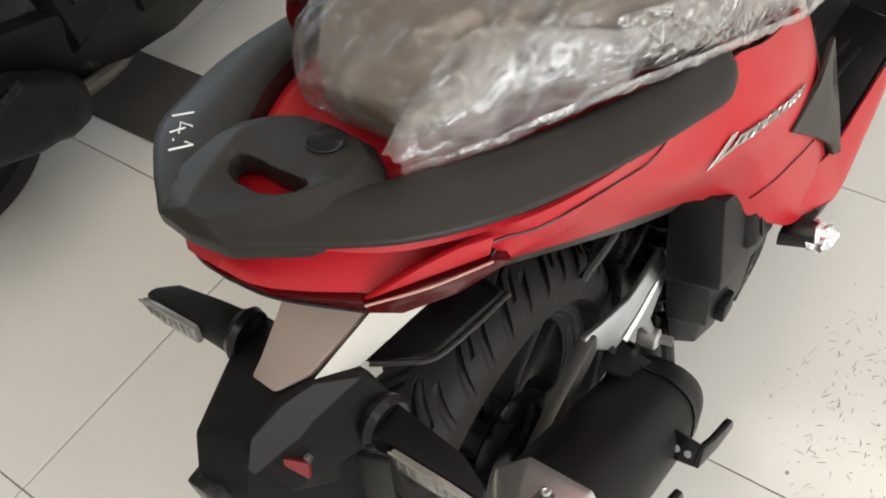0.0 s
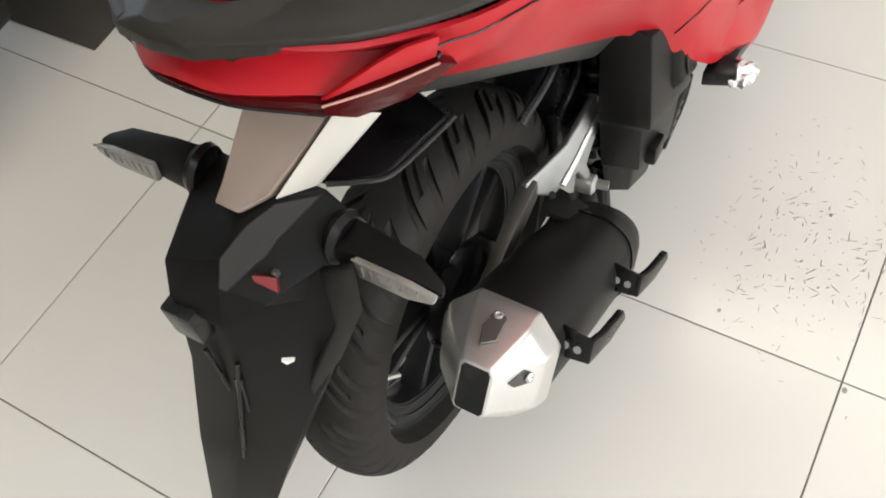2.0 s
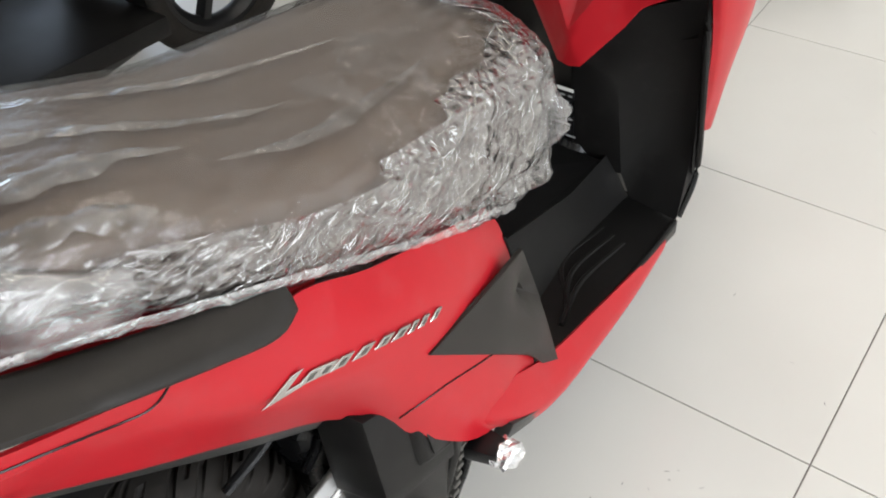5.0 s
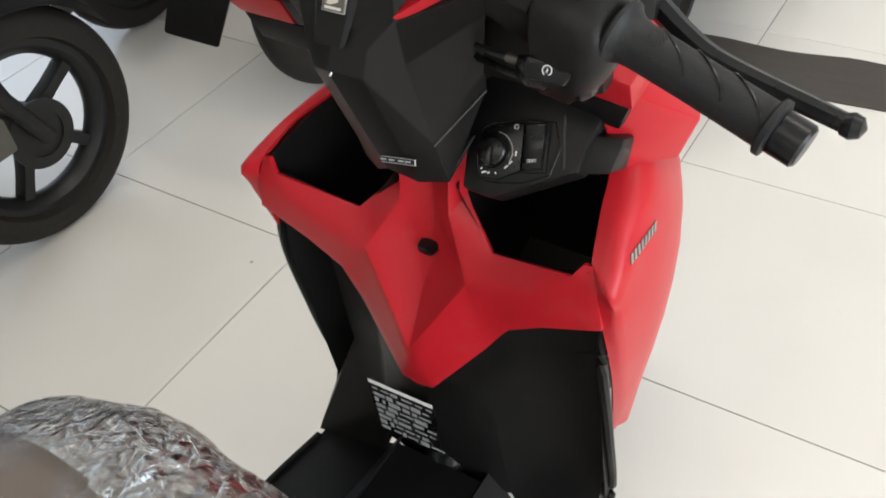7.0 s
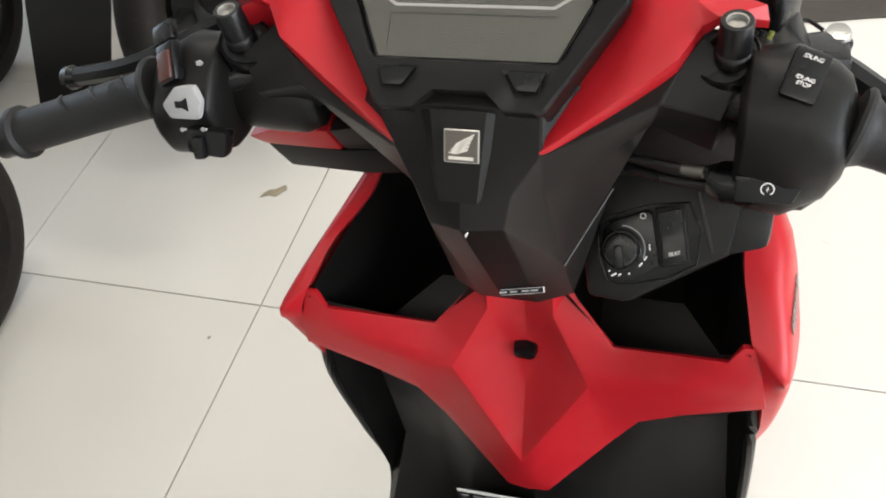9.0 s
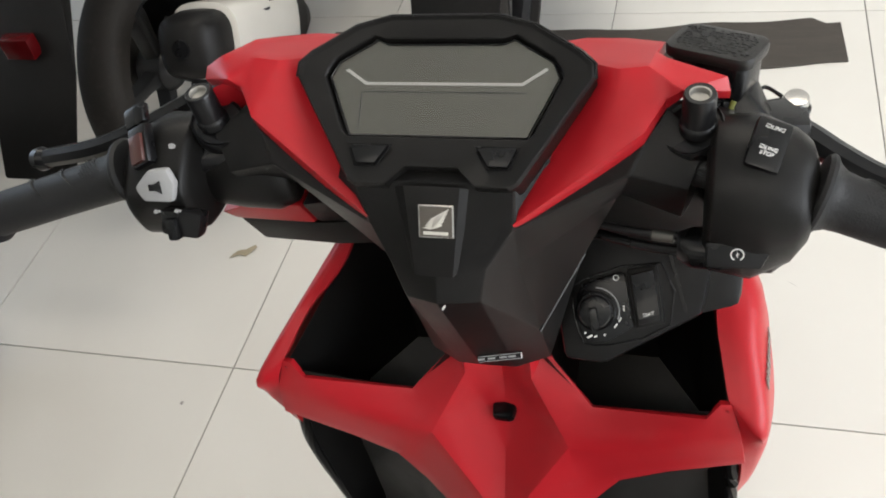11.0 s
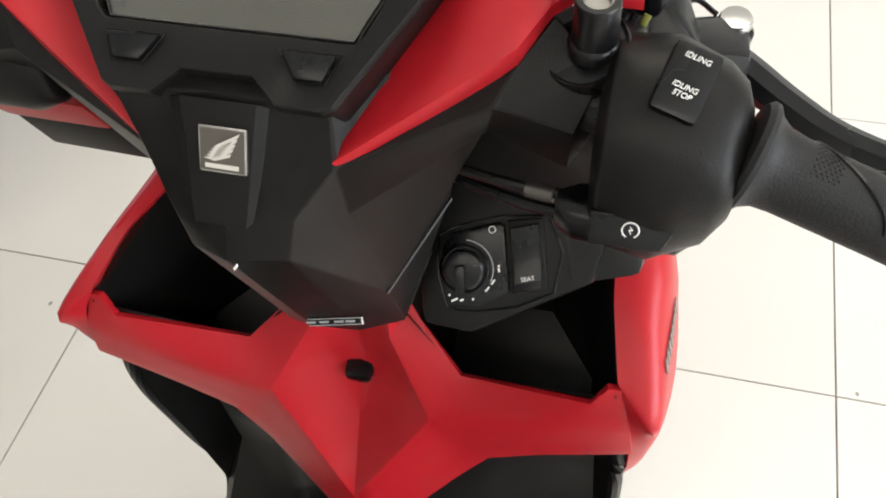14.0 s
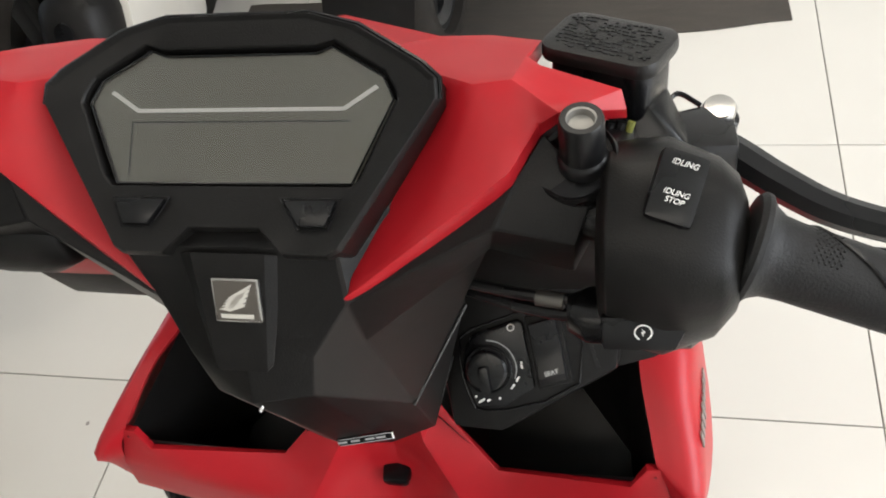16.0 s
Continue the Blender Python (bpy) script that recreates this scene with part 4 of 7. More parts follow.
part("carrier_rib", bevel(slab([(0.0505, -0.4066, 0.7100), (0.0247, -0.4343, 0.7175), (0.0145, -0.4591, 0.7150), (0.0078, -0.4904, 0.7070), (0.0150, -0.5075, 0.6940), (0.0209, -0.5067, 0.6910), (0.0259, -0.4917, 0.6935), (0.0342, -0.4690, 0.6970), (0.0359, -0.4546, 0.7010)], (0.0013, -0.0008, 0.0026)), 0.0010, 1), GREY, carrier)
part("lamp_block", box((-0.040, -0.534, 0.622), (-0.008, -0.50, 0.664), 0.004), SMOOTH, carrier)
part("reflector", slab([(0.0310, -0.4835, 0.6925), (0.0475, -0.4755, 0.688), (0.0515, -0.4825, 0.678), (0.0345, -0.4865, 0.6895)], (0.003, -0.005, 0.006), 0.0012), REFLECT, carrier, "small red reflector")
part("reflector_clip", box((0.0455, -0.480, 0.690), (0.0500, -0.474, 0.697), 0.001), DARKMETAL, carrier)
part("mud_flap", bevel(loft([
    [(-0.042, -0.520, 0.645), (0.004, -0.512, 0.655), (0.070, -0.446, 0.672), (0.06, -0.41, 0.63), (-0.02, -0.46, 0.62)],
    [(-0.054, -0.532, 0.560), (0.0, -0.528, 0.560), (0.070, -0.470, 0.560), (0.05, -0.43, 0.54), (-0.02, -0.49, 0.54)],
    [(-0.078, -0.566, 0.420), (-0.030, -0.562, 0.430), (0.030, -0.530, 0.440), (0.02, -0.50, 0.42), (-0.04, -0.52, 0.41)],
    [(-0.100, -0.605, 0.250), (-0.060, -0.602, 0.255), (-0.022, -0.585, 0.270), (-0.03, -0.57, 0.27), (-0.07, -0.585, 0.255)]]), 0.004), SHADEBLACK, bike, "black plastic mud flap below the plate carrier")
for a, b in (((-0.020, -0.5300, 0.600), (-0.014, -0.5370, 0.500)), ((0.004, -0.5250, 0.585), (-0.020, -0.5640, 0.420))):
    part("flap_rib", tube([a, b], 0.0022, 6, 2), SMOOTH, bike)
part("flap_slot", slab([(-0.004, -0.5310, 0.560), (0.004, -0.5290, 0.560), (-0.002, -0.5370, 0.500), (-0.010, -0.5390, 0.500)], (0, -0.002, 0)), SMOOTH, bike)
part("flap_side", slab([(0.060, -0.446, 0.668), (0.104, -0.449, 0.708), (0.112, -0.463, 0.670), (0.082, -0.477, 0.588), (0.012, -0.512, 0.445), (0.060, -0.482, 0.575), (0.078, -0.466, 0.625)], (0.004, -0.004, 0), 0.002), GREY, bike)
part("flap_tag", slab([(0.049, -0.510, 0.609), (0.058, -0.504, 0.607), (0.054, -0.506, 0.603), (0.052, -0.509, 0.604)], (0.002, -0.003, 0), 0.0), WHITE, bike, "small white paper tag")
for sgn in (1, -1):
    sig = part("turn_signal", bevel(loft([[(sgn * x, y, z) for x, y, z in r] for r in (
        [(0.055, -0.405, 0.700), (0.060, -0.440, 0.700), (0.060, -0.440, 0.672), (0.055, -0.405, 0.668)],
        [(0.090, -0.412, 0.708), (0.093, -0.440, 0.706), (0.093, -0.442, 0.684), (0.090, -0.412, 0.680)],
        [(0.135, -0.418, 0.706), (0.140, -0.440, 0.704), (0.140, -0.442, 0.684), (0.135, -0.418, 0.682)],
        [(0.160, -0.428, 0.697), (0.163, -0.438, 0.696), (0.163, -0.438, 0.688), (0.160, -0.430, 0.686)])]), 0.005), SHADEBLACK, bike, "black stalk turn signal with a clear lens")
    part("lens", bevel(slab([(sgn * 0.090, -0.4405, 0.7075), (sgn * 0.138, -0.4405, 0.7050), (sgn * 0.160, -0.439, 0.696), (sgn * 0.158, -0.440, 0.688), (sgn * 0.136, -0.442, 0.683), (sgn * 0.092, -0.442, 0.685)], (0, -0.006, 0.002)), 0.002), CLEARLENS, sig, "clear ribbed signal lens")
    part("lens_rim", tube([(sgn * 0.090, -0.4465, 0.7100), (sgn * 0.138, -0.4465, 0.7072), (sgn * 0.160, -0.445, 0.6985)], 0.0012, 6), CLEARLENS, sig)
    for q in range(7):
        part("lens_rib", box((min(sgn * (0.097 + 0.008 * q), sgn * (0.0985 + 0.008 * q)), -0.4482, 0.692), (max(sgn * (0.097 + 0.008 * q), sgn * (0.0985 + 0.008 * q)), -0.4455, 0.7045 - 0.0006 * q), 0.0004), CLEARLENS, sig)
    part("signal_socket", lathe([(0.022, 0), (0.024, 0.006), (0.020, 0.012)], (sgn * 0.058, -0.421, 0.688), (sgn, -0.1, 0.08), 20), SMOOTH, sig)
    sig.location = (0.011, 0.0, -0.004) if sgn > 0 else (0.0, 0.0, 0.011)

# muffler, along a line that climbs to the rear
MA = Vector((0.0, -0.853, 0.522))
MC = Vector((0.147, -0.33, 0.390))
MR = Vector((1, 0, 0))
MU = MR.cross(MA) * -1
if MU.z < 0:
    MU = -MU


def ring_at(d, rx, rz, n=28, power=0.8, shift=(0, 0)):
    out = []
    for k in range(n):
        a = 2 * math.pi * k / n
        c, s = math.cos(a), math.sin(a)
        out.append(MC + MA * d + MR * (shift[0] + rx * math.copysign(abs(c) ** power, c)) + MU * (shift[1] + rz * math.copysign(abs(s) ** power, s)))
    return out


def oct_at(d, rx, rz, cut, shift=(0, 0)):
    pts = ((1, -cut), (1, cut), (cut, 1), (-cut, 1), (-1, cut), (-1, -cut), (-cut, -1), (cut, -1))
    return [MC + MA * d + MR * (shift[0] + rx * a) + MU * (shift[1] + rz * b) for a, b in pts]


muffler = part("muffler", loft([ring_at(-0.335, 0.020, 0.022), ring_at(-0.330, 0.040, 0.042), ring_at(-0.315, 0.056, 0.055), ring_at(-0.285, 0.062, 0.060), ring_at(-0.15, 0.064, 0.062), ring_at(-0.01, 0.064, 0.062), ring_at(0.0, 0.063, 0.061), ring_at(0.004, 0.056, 0.054)]), MUFFLER, bike, "matt black muffler with a silver end cap", smooth=50)
cap = part("end_cap", bevel(loft([oct_at(0.0, 0.0640, 0.0622, 0.54), oct_at(0.010, 0.0645, 0.0628, 0.54), oct_at(0.034, 0.0565, 0.0560, 0.57, (0.0045, 0.001)), oct_at(0.094, 0.0182, 0.0295, 0.82, (0.0105, 0.0065))]), 0.0035, 3, 12), SILVER, muffler, "brushed silver muffler end cap", smooth=30)
part("outlet", loft([oct_at(0.0935, 0.0158, 0.0272, 0.84, (0.0105, 0.0065)), oct_at(0.0948, 0.0158, 0.0272, 0.84, (0.0105, 0.0065)), oct_at(0.0946, 0.0140, 0.0250, 0.84, (0.0105, 0.0065)), oct_at(0.0943, 0.0128, 0.0238, 0.84, (0.0105, 0.0065))]), SMOOTH, muffler, "dark square exhaust outlet")
for pts, way, at in (([(0.148, -0.3695, 0.468), (0.139, -0.346, 0.4623), (0.143, -0.324, 0.4597), (0.157, -0.326, 0.4575), (0.161, -0.358, 0.465)], (0, 0.24, 0.97), (0.1485, -0.3300, 0.4600)),
                     ([(0.1872, -0.386, 0.4440), (0.1950, -0.3655, 0.4460), (0.2030, -0.3600, 0.4330), (0.2020, -0.3640, 0.4220), (0.1905, -0.383, 0.4330)], (0.89, -0.39, 0.24), (0.1990, -0.3660, 0.4350))):
    way = Vector(way)
    part("cap_recess", bevel(slab([Vector(p) - way * 0.004 for p in pts], way * 0.0050), 0.0008, 1), DARKMETAL, muffler, "dark screw recess")
    part("cap_screw", lathe([(0.0048, 0), (0.0055, 0.002), (0.0035, 0.0032), (0.002, 0.002)], Vector(at) + way * 0.001, way, 12), CAST, muffler)
for d in (-0.196, -0.023):
    base = MC + MA * d + MR * 0.052 + MU * 0.023
    tab = part("guard_bracket", bevel(slab([base + MU * 0.018, base + MR * 0.034 + MU * 0.014, base + MR * 0.034 - MU * 0.016, base - MU * 0.020], MA * -0.006), 0.002), SMOOTH, bike, "black steel guard bracket with two holes")
    part("bracket_fin", bevel(slab([base + MR * 0.030 + MU * 0.014, base + MR * 0.034 - MA * 0.030 + MU * 0.012, base + MR * 0.040 - MA * 0.064 + MU * 0.026, base + MR * 0.042 - MA * 0.074 + MU * 0.012, base + MR * 0.036 - MA * 0.050 - MU * 0.012, base + MR * 0.031 - MU * 0.016], MR * 0.009), 0.003), SMOOTH, tab)
    for q in (0.010, 0.024):
        part("bracket_hole", lathe([(0.0042, 0), (0.0046, 0.0012), (0.002, 0.0014)], base + MR * q + MU * -0.002 + MA * 0.001, MA, 12), HORN, tab)
strap = part("muffler_bracket", bevel(facets([(0.083, -0.090, 0.330), (0.092, -0.062, 0.318), (0.130, -0.055, 0.292), (0.140, -0.085, 0.300), (0.118, -0.110, 0.330), (0.100, -0.115, 0.335), (0.098, -0.140, 0.330), (0.090, -0.120, 0.335)], [(0, 1, 2, 3, 4, 5), (0, 5, 6, 7)], 0.008), 0.002), MUFFLER, muffler, "black muffler mounting bracket")
for q in ((0.112, -0.072, 0.322), (0.092, -0.088, 0.334)):
    part("bracket_bolt", lathe([(0.0050, 0), (0.0055, 0.002), (0.0048, 0.005), (0.002, 0.0054)], q, (0.4, -0.45, 0.8), 6), MUFFLER, strap)
part("muffler_seam", loft([ring_at(-0.262, 0.0625, 0.0605), ring_at(-0.262, 0.0645, 0.0625), ring_at(-0.258, 0.0645, 0.0625), ring_at(-0.258, 0.0625, 0.0605)], False), SMOOTH, muffler)
part("header_pipe", tube([MC + MA * -0.325, MC + MA * -0.36 + MR * -0.03, (0.085, 0.04, 0.185), (0.03, 0.22, 0.17), (0.0, 0.32, 0.22)], 0.018, 12), DARKMETAL, bike, "dark steel exhaust pipe")

# swing arm strut, engine case, air box
arm = part("swing_arm", bevel(slab([(0.0860, 0.0380, 0.3960), (0.0960, 0.0560, 0.3880), (0.1035, 0.0470, 0.3720), (0.1012, 0.0300, 0.3640), (0.1010, -0.0010, 0.3440), (0.1025, -0.0230, 0.3290), (0.1060, -0.0220, 0.3140), (0.1120, -0.0280, 0.3030), (0.1040, -0.0360, 0.3120), (0.0985, -0.0420, 0.3290), (0.0890, -0.0700, 0.3330),
                               (0.0860, -0.0860, 0.3280), (0.0640, -0.1180, 0.3570), (0.0600, -0.1110, 0.3700), (0.0680, -0.0850, 0.3715), (0.0800, -0.0380, 0.3730), (0.0830, -0.0080, 0.3810)], (0.009, 0.000, 0.003)), 0.003, 3), CASTMID, bike, "cast aluminium swing arm bracket")
part("arm_rib", tube([(0.1060, 0.0350, 0.3750), (0.1020, 0.0050, 0.3660), (0.1000, -0.0350, 0.3500), (0.0970, -0.0700, 0.3360)], lambda f: 0.0042 + 0.0020 * f, 10), SILVER, arm)
part("strut_eye", lathe([(0.013, -0.010), (0.015, -0.008), (0.015, 0.008), (0.013, 0.010), (0.007, 0.010)], (0.100, 0.046, 0.384), (1, 0, 0), 24), CAST, arm)
part("strut_bolt", rod((0.106, 0.040, 0.374), (0.124, 0.040, 0.376), 0.0085, 0.008, 6), CASTDARK, arm, "bright steel bolt")
part("strut_bolt", rod((0.096, 0.058, 0.406), (0.118, 0.058, 0.408), 0.0075, 0.007, 6), CASTDARK, arm)
part("strut_foot", lathe([(0.012, -0.010), (0.014, -0.006), (0.014, 0.012), (0.009, 0.015), (0.004, 0.015)], (0.112, -0.030, 0.300), (1, 0.1, 0), 20), CAST, arm)
part("foot_bolt", rod((0.124, -0.026, 0.300), (0.142, -0.022, 0.300), 0.0075, 0.007, 6), CASTDARK, arm)
shock = part("shock_absorber", tube([(0.078, 0.075, 0.50), (0.085, 0.055, 0.40), (0.100, 0.020, 0.30)], 0.017, 14), SMOOTH, bike, "black rear shock absorber")
for k in range(7):
    c = Vector((0.079, 0.072, 0.485)).lerp(Vector((0.096, 0.030, 0.325)), k / 6)
    part("spring_turn", tube([c + Vector((0.022 * math.cos(a), 0.022 * math.sin(a), 0.003 * math.sin(a))) for a in [2 * math.pi * q / 12 for q in range(13)]], 0.0035, 6, 1), SMOOTH, shock)
part("axle_arm", bevel(loft([
    [(0.058, -0.10, 0.372), (0.080, -0.10, 0.372), (0.080, -0.10, 0.340), (0.058, -0.10, 0.340)],
    [(0.062, -0.18, 0.345), (0.080, -0.18, 0.345), (0.080, -0.18, 0.305), (0.062, -0.18, 0.305)],
    [(0.062, -0.265, 0.305), (0.080, -0.265, 0.305), (0.080, -0.260, 0.262), (0.062, -0.260, 0.262)]]), 0.004), DARKMETAL, bike, "dark steel axle arm")
part("brake_drum", lathe([(0.072, 0.03), (0.075, 0.035), (0.075, 0.052), (0.06, 0.058), (0.02, 0.06)], REAR, (1, 0, 0), 32), SMOOTH, bike)
part("axle_nut", rod((0.080, -0.24, 0.285), (0.098, -0.24, 0.285), 0.013, 0.012, 6), CAST, bike)
part("engine_case", bevel(loft([
    [(-0.13, 0.0, 0.42), (0.06, 0.0, 0.44), (0.06, 0.0, 0.25), (-0.13, 0.0, 0.22)],
    [(-0.14, 0.05, 0.50), (0.075, 0.06, 0.52), (0.078, 0.06, 0.20), (-0.14, 0.05, 0.18)],
    [(-0.14, 0.18, 0.50), (0.130, 0.16, 0.50), (0.130, 0.16, 0.18), (-0.14, 0.18, 0.18)],
    [(-0.10, 0.30, 0.46), (0.10, 0.30, 0.46), (0.10, 0.30, 0.20), (-0.10, 0.30, 0.20)]]), 0.012), SMOOTH, bike, "black engine case")
rad = part("radiator_cover", bevel(loft([
    [(0.115, -0.012, 0.560), (0.168, 0.004, 0.545), (0.176, 0.100, 0.520), (0.120, 0.150, 0.520)],
    [(0.115, -0.008, 0.440), (0.176, 0.008, 0.430), (0.188, 0.112, 0.415), (0.130, 0.158, 0.420)],
    [(0.115, -0.006, 0.415), (0.176, 0.010, 0.408), (0.187, 0.114, 0.395), (0.130, 0.158, 0.400)],
    [(0.115, 0.000, 0.405), (0.164, 0.018, 0.398), (0.178, 0.116, 0.385), (0.130, 0.156, 0.390)],
    [(0.115, 0.012, 0.320), (0.162, 0.028, 0.315), (0.174, 0.106, 0.305), (0.130, 0.146, 0.310)],
    [(0.115, 0.018, 0.312), (0.152, 0.040, 0.306), (0.164, 0.100, 0.298), (0.130, 0.140, 0.302)],
    [(0.115, 0.036, 0.245), (0.144, 0.050, 0.245), (0.154, 0.090, 0.245), (0.130, 0.110, 0.245)]]), 0.005, 2), BLACK, bike, "black plastic radiator cover", smooth=25)
part("cover_boss", bevel(loft([[(0.174, 0.052, 0.500), (0.178, 0.104, 0.490), (0.187, 0.110, 0.425), (0.182, 0.056, 0.432)], [(0.186, 0.060, 0.490), (0.188, 0.096, 0.482), (0.196, 0.100, 0.436), (0.192, 0.064, 0.442)]]), 0.004), BLACK, rad)
part("boss_inset", bevel(slab([(0.1875, 0.068, 0.482), (0.1895, 0.090, 0.477), (0.1955, 0.093, 0.446), (0.1930, 0.070, 0.450)], (0.002, 0, 0.0005)), 0.001), GREY, rad)
part("cover_lug", bevel(box((0.156, 0.040, 0.318), (0.178, 0.072, 0.348)), 0.005), BLACK, rad)
part("vent_panel", bevel(slab([(0.178, 0.118, 0.440), (0.168, 0.162, 0.405), (0.160, 0.158, 0.320), (0.150, 0.128, 0.262), (0.164, 0.104, 0.300), (0.176, 0.118, 0.380)], (0.006, 0.004, 0)), 0.003), BLACK, rad)
for k in range(7):
    f = k / 6
    part("radiator_vent", box((0.150, 0.136 - 0.014 * f, 0.388 - 0.100 * f), (0.1815 - 0.010 * f, 0.149 - 0.014 * f, 0.396 - 0.100 * f), 0.002), DARKMETAL, rad)
part("side_rod", tube([(0.150, 0.10, 0.50), (0.170, 0.152, 0.42), (0.172, 0.158, 0.34), (0.160, 0.130, 0.26)], 0.006, 10), SMOOTH, rad)
part("hose_clip", bevel(loft([oval([(x, 0.060 + 0.010 * math.cos(a), 0.535 + 0.014 * math.sin(a)) for a in [2 * math.pi * q / 7 for q in range(7)]]) for x in (0.108, 0.126)]), 0.002, 1, 60), REDLENS, bike, "dark red hose clip")
rad.scale, rad.location = (1.05, 1.0, 1.17), (-0.115 * 0.05, 0.0, -0.5 * 0.17)
for pts in ([(0.06, 0.02, 0.53), (0.07, -0.04, 0.50), (0.06, -0.10, 0.47)], [(0.05, 0.03, 0.50), (0.075, 0.03, 0.46), (0.07, 0.02, 0.42), (0.06, 0.0, 0.38)], [(0.04, 0.02, 0.52), (0.06, -0.02, 0.50), (0.05, -0.06, 0.46)]):
    part("hose", tube(pts, 0.006, 8), SMOOTH, bike, "black rubber hose")
part("inner_mudguard", sheet([[(x, y, z) for x in (-0.065, -0.03, 0.0, 0.03, 0.065)] for y, z in ((0.045, 0.30), (0.03, 0.40), (0.0, 0.50), (-0.08, 0.575))], 0.004), SMOOTH, bike, "black inner mudguard")
peg = part("passenger_footrest", bevel(loft([[(0.205, 0.110, 0.410), (0.205, 0.150, 0.410), (0.205, 0.150, 0.385), (0.205, 0.110, 0.385)], [(0.245, 0.118, 0.412), (0.245, 0.146, 0.412), (0.245, 0.146, 0.392), (0.245, 0.118, 0.392)]]), 0.004), SMOOTH, bike, "folded black passenger footrest")
random.seed(9)
bm = bmesh.new()
bmesh.ops.create_icosphere(bm, subdivisions=3, radius=1)
for v in bm.verts:
    k = 1 + 0.45 * noise.noise(v.co * 2.3)
    v.co = Vector((0.246, 0.136, 0.398)) + Vector((v.co.x * 0.018 * k, v.co.y * 0.020 * k, v.co.z * 0.016 * k))
part("silver_wrap", bm, FOIL, peg, "crumpled silver wrapping on the footrest end", smooth=8)
part("centre_stand", merge(tube([(0.10, 0.05, 0.24), (0.13, 0.02, 0.10), (0.16, 0.0, 0.008)], 0.011), tube([(-0.10, 0.05, 0.24), (-0.13, 0.02, 0.10), (-0.16, 0.0, 0.008)], 0.011), tube([(0.12, 0.03, 0.15), (0, 0.03, 0.15), (-0.12, 0.03, 0.15)], 0.009)), SMOOTH, bike, "black tubular centre stand")
part("frame_tube", tube([(0, 0.30, 0.30), (0, 0.55, 0.24), (0, 0.78, 0.42), (0, 0.86, 0.80)], 0.03, 12), SMOOTH, bike)
for sgn in (1, -1):
    part("fork_leg", tube([(sgn * 0.06, 0.90, 0.62), (sgn * 0.065, 0.98, 0.42), (sgn * 0.065, 1.05, 0.25)], 0.018, 12), DARKMETAL, bike)
part("front_mudguard", sheet([[(x, y, z + 0.02 - abs(x) * 0.5) for x in (-0.065, -0.03, 0, 0.03, 0.065)] for y, z in ((0.80, 0.44), (0.92, 0.515), (1.04, 0.53), (1.18, 0.50), (1.28, 0.40))], 0.004), RED, bike, "red front mudguard")

# ---- handlebar ----
HC = 0.008
MP = on((HC, 0.688, 1.022), (1, 0, 0), (0, 0.82, 0.57))


def dup(pts):
    return pts + [(-x, y) for x, y in reversed(pts) if abs(x) > 1e-6]


RIM = dup([(0.0150, -0.0165), (0.0258, -0.0268), (0.0435, -0.0268), (0.0480, -0.0240), (0.0846, 0.0345), (0.0838, 0.0425), (0.0770, 0.0485), (0.0510, 0.0640), (0.0310, 0.0695)])
INNER = dup([(0.0150, 0.0008), (0.0300, 0.0008), (0.0505, 0.0008), (0.0545, 0.0045), (0.0676, 0.0352), (0.0664, 0.0390), (0.0622, 0.0458), (0.0405, 0.0588), (0.0330, 0.0566)])
SCREEN = dup([(0.0505, 0.0022), (0.0655, 0.0355), (0.0610, 0.0445), (0.0392, 0.0572), (0.0330, 0.0546)])


def rim_ring(loop, grow, height):
    """A loop of the meter's outline, grown about its middle, at a height over its face that rises towards the peak."""
    return [MP @ Vector((x * (1 + grow), 0.02 + (y - 0.02) * (1 + grow), height(y))) for x, y in loop]


def peak(base, lift):
    return lambda y: base + lift * min(1.0, max(0.0, (y - 0.02) / 0.03))


meter = part("meter_housing", bevel(loft([rim_ring(RIM, -0.03, lambda y: -0.040), rim_ring(RIM, 0.0, lambda y: -0.012), rim_ring(RIM, 0.004, peak(-0.0035, 0.0015)), rim_ring(RIM, -0.016, peak(-0.0005, 0.0020)),
    rim_ring(RIM, -0.045, peak(-0.0005, 0.0)), rim_ring(INNER, 0.012, lambda y: -0.0022), rim_ring(INNER, 0.0, lambda y: -0.0032), rim_ring(INNER, 0.0, lambda y: -0.010)]), 0.0012, 2, 16), BLACK, bike, "black plastic meter housing", smooth=34)
screen = part("lcd_screen", flat(MP @ pose(0, 0, -0.0085), SCREEN, 0.001), LCD, meter, "unlit grey-green display")
part("screen_glass", flat(MP @ pose(0, 0, -0.0064), SCREEN, 0.0008), GLASS, meter, "clear meter glass")
part("screen_gasket", tube([MP @ Vector((x, y, -0.0052)) for x, y in SCREEN + SCREEN[:1]], 0.0005, 6, 1), SMOOTH, meter)
for pts in ([(-0.0575, 0.0400), (-0.0560, 0.0412), (-0.0440, 0.0334), (-0.0448, 0.0318)], [(-0.0448, 0.0318), (-0.0440, 0.0334), (0.0446, 0.0334), (0.0454, 0.0318)], [(0.0454, 0.0318), (0.0446, 0.0334), (0.0574, 0.0420), (0.0588, 0.0408)]):
    part("display_line", flat(MP @ pose(0, 0, -0.0074), pts, 0.0004), WHITE, screen, "thin white line on the display")
for pts in ([(-0.047, 0.0274), (-0.047, 0.0281), (0.048, 0.0281), (0.048, 0.0274)], [(-0.047, 0.006), (-0.0463, 0.006), (-0.0463, 0.0274), (-0.047, 0.0274)]):
    part("display_border", flat(MP @ pose(0, 0, -0.0074), pts, 0.0003), OLIVE, screen)
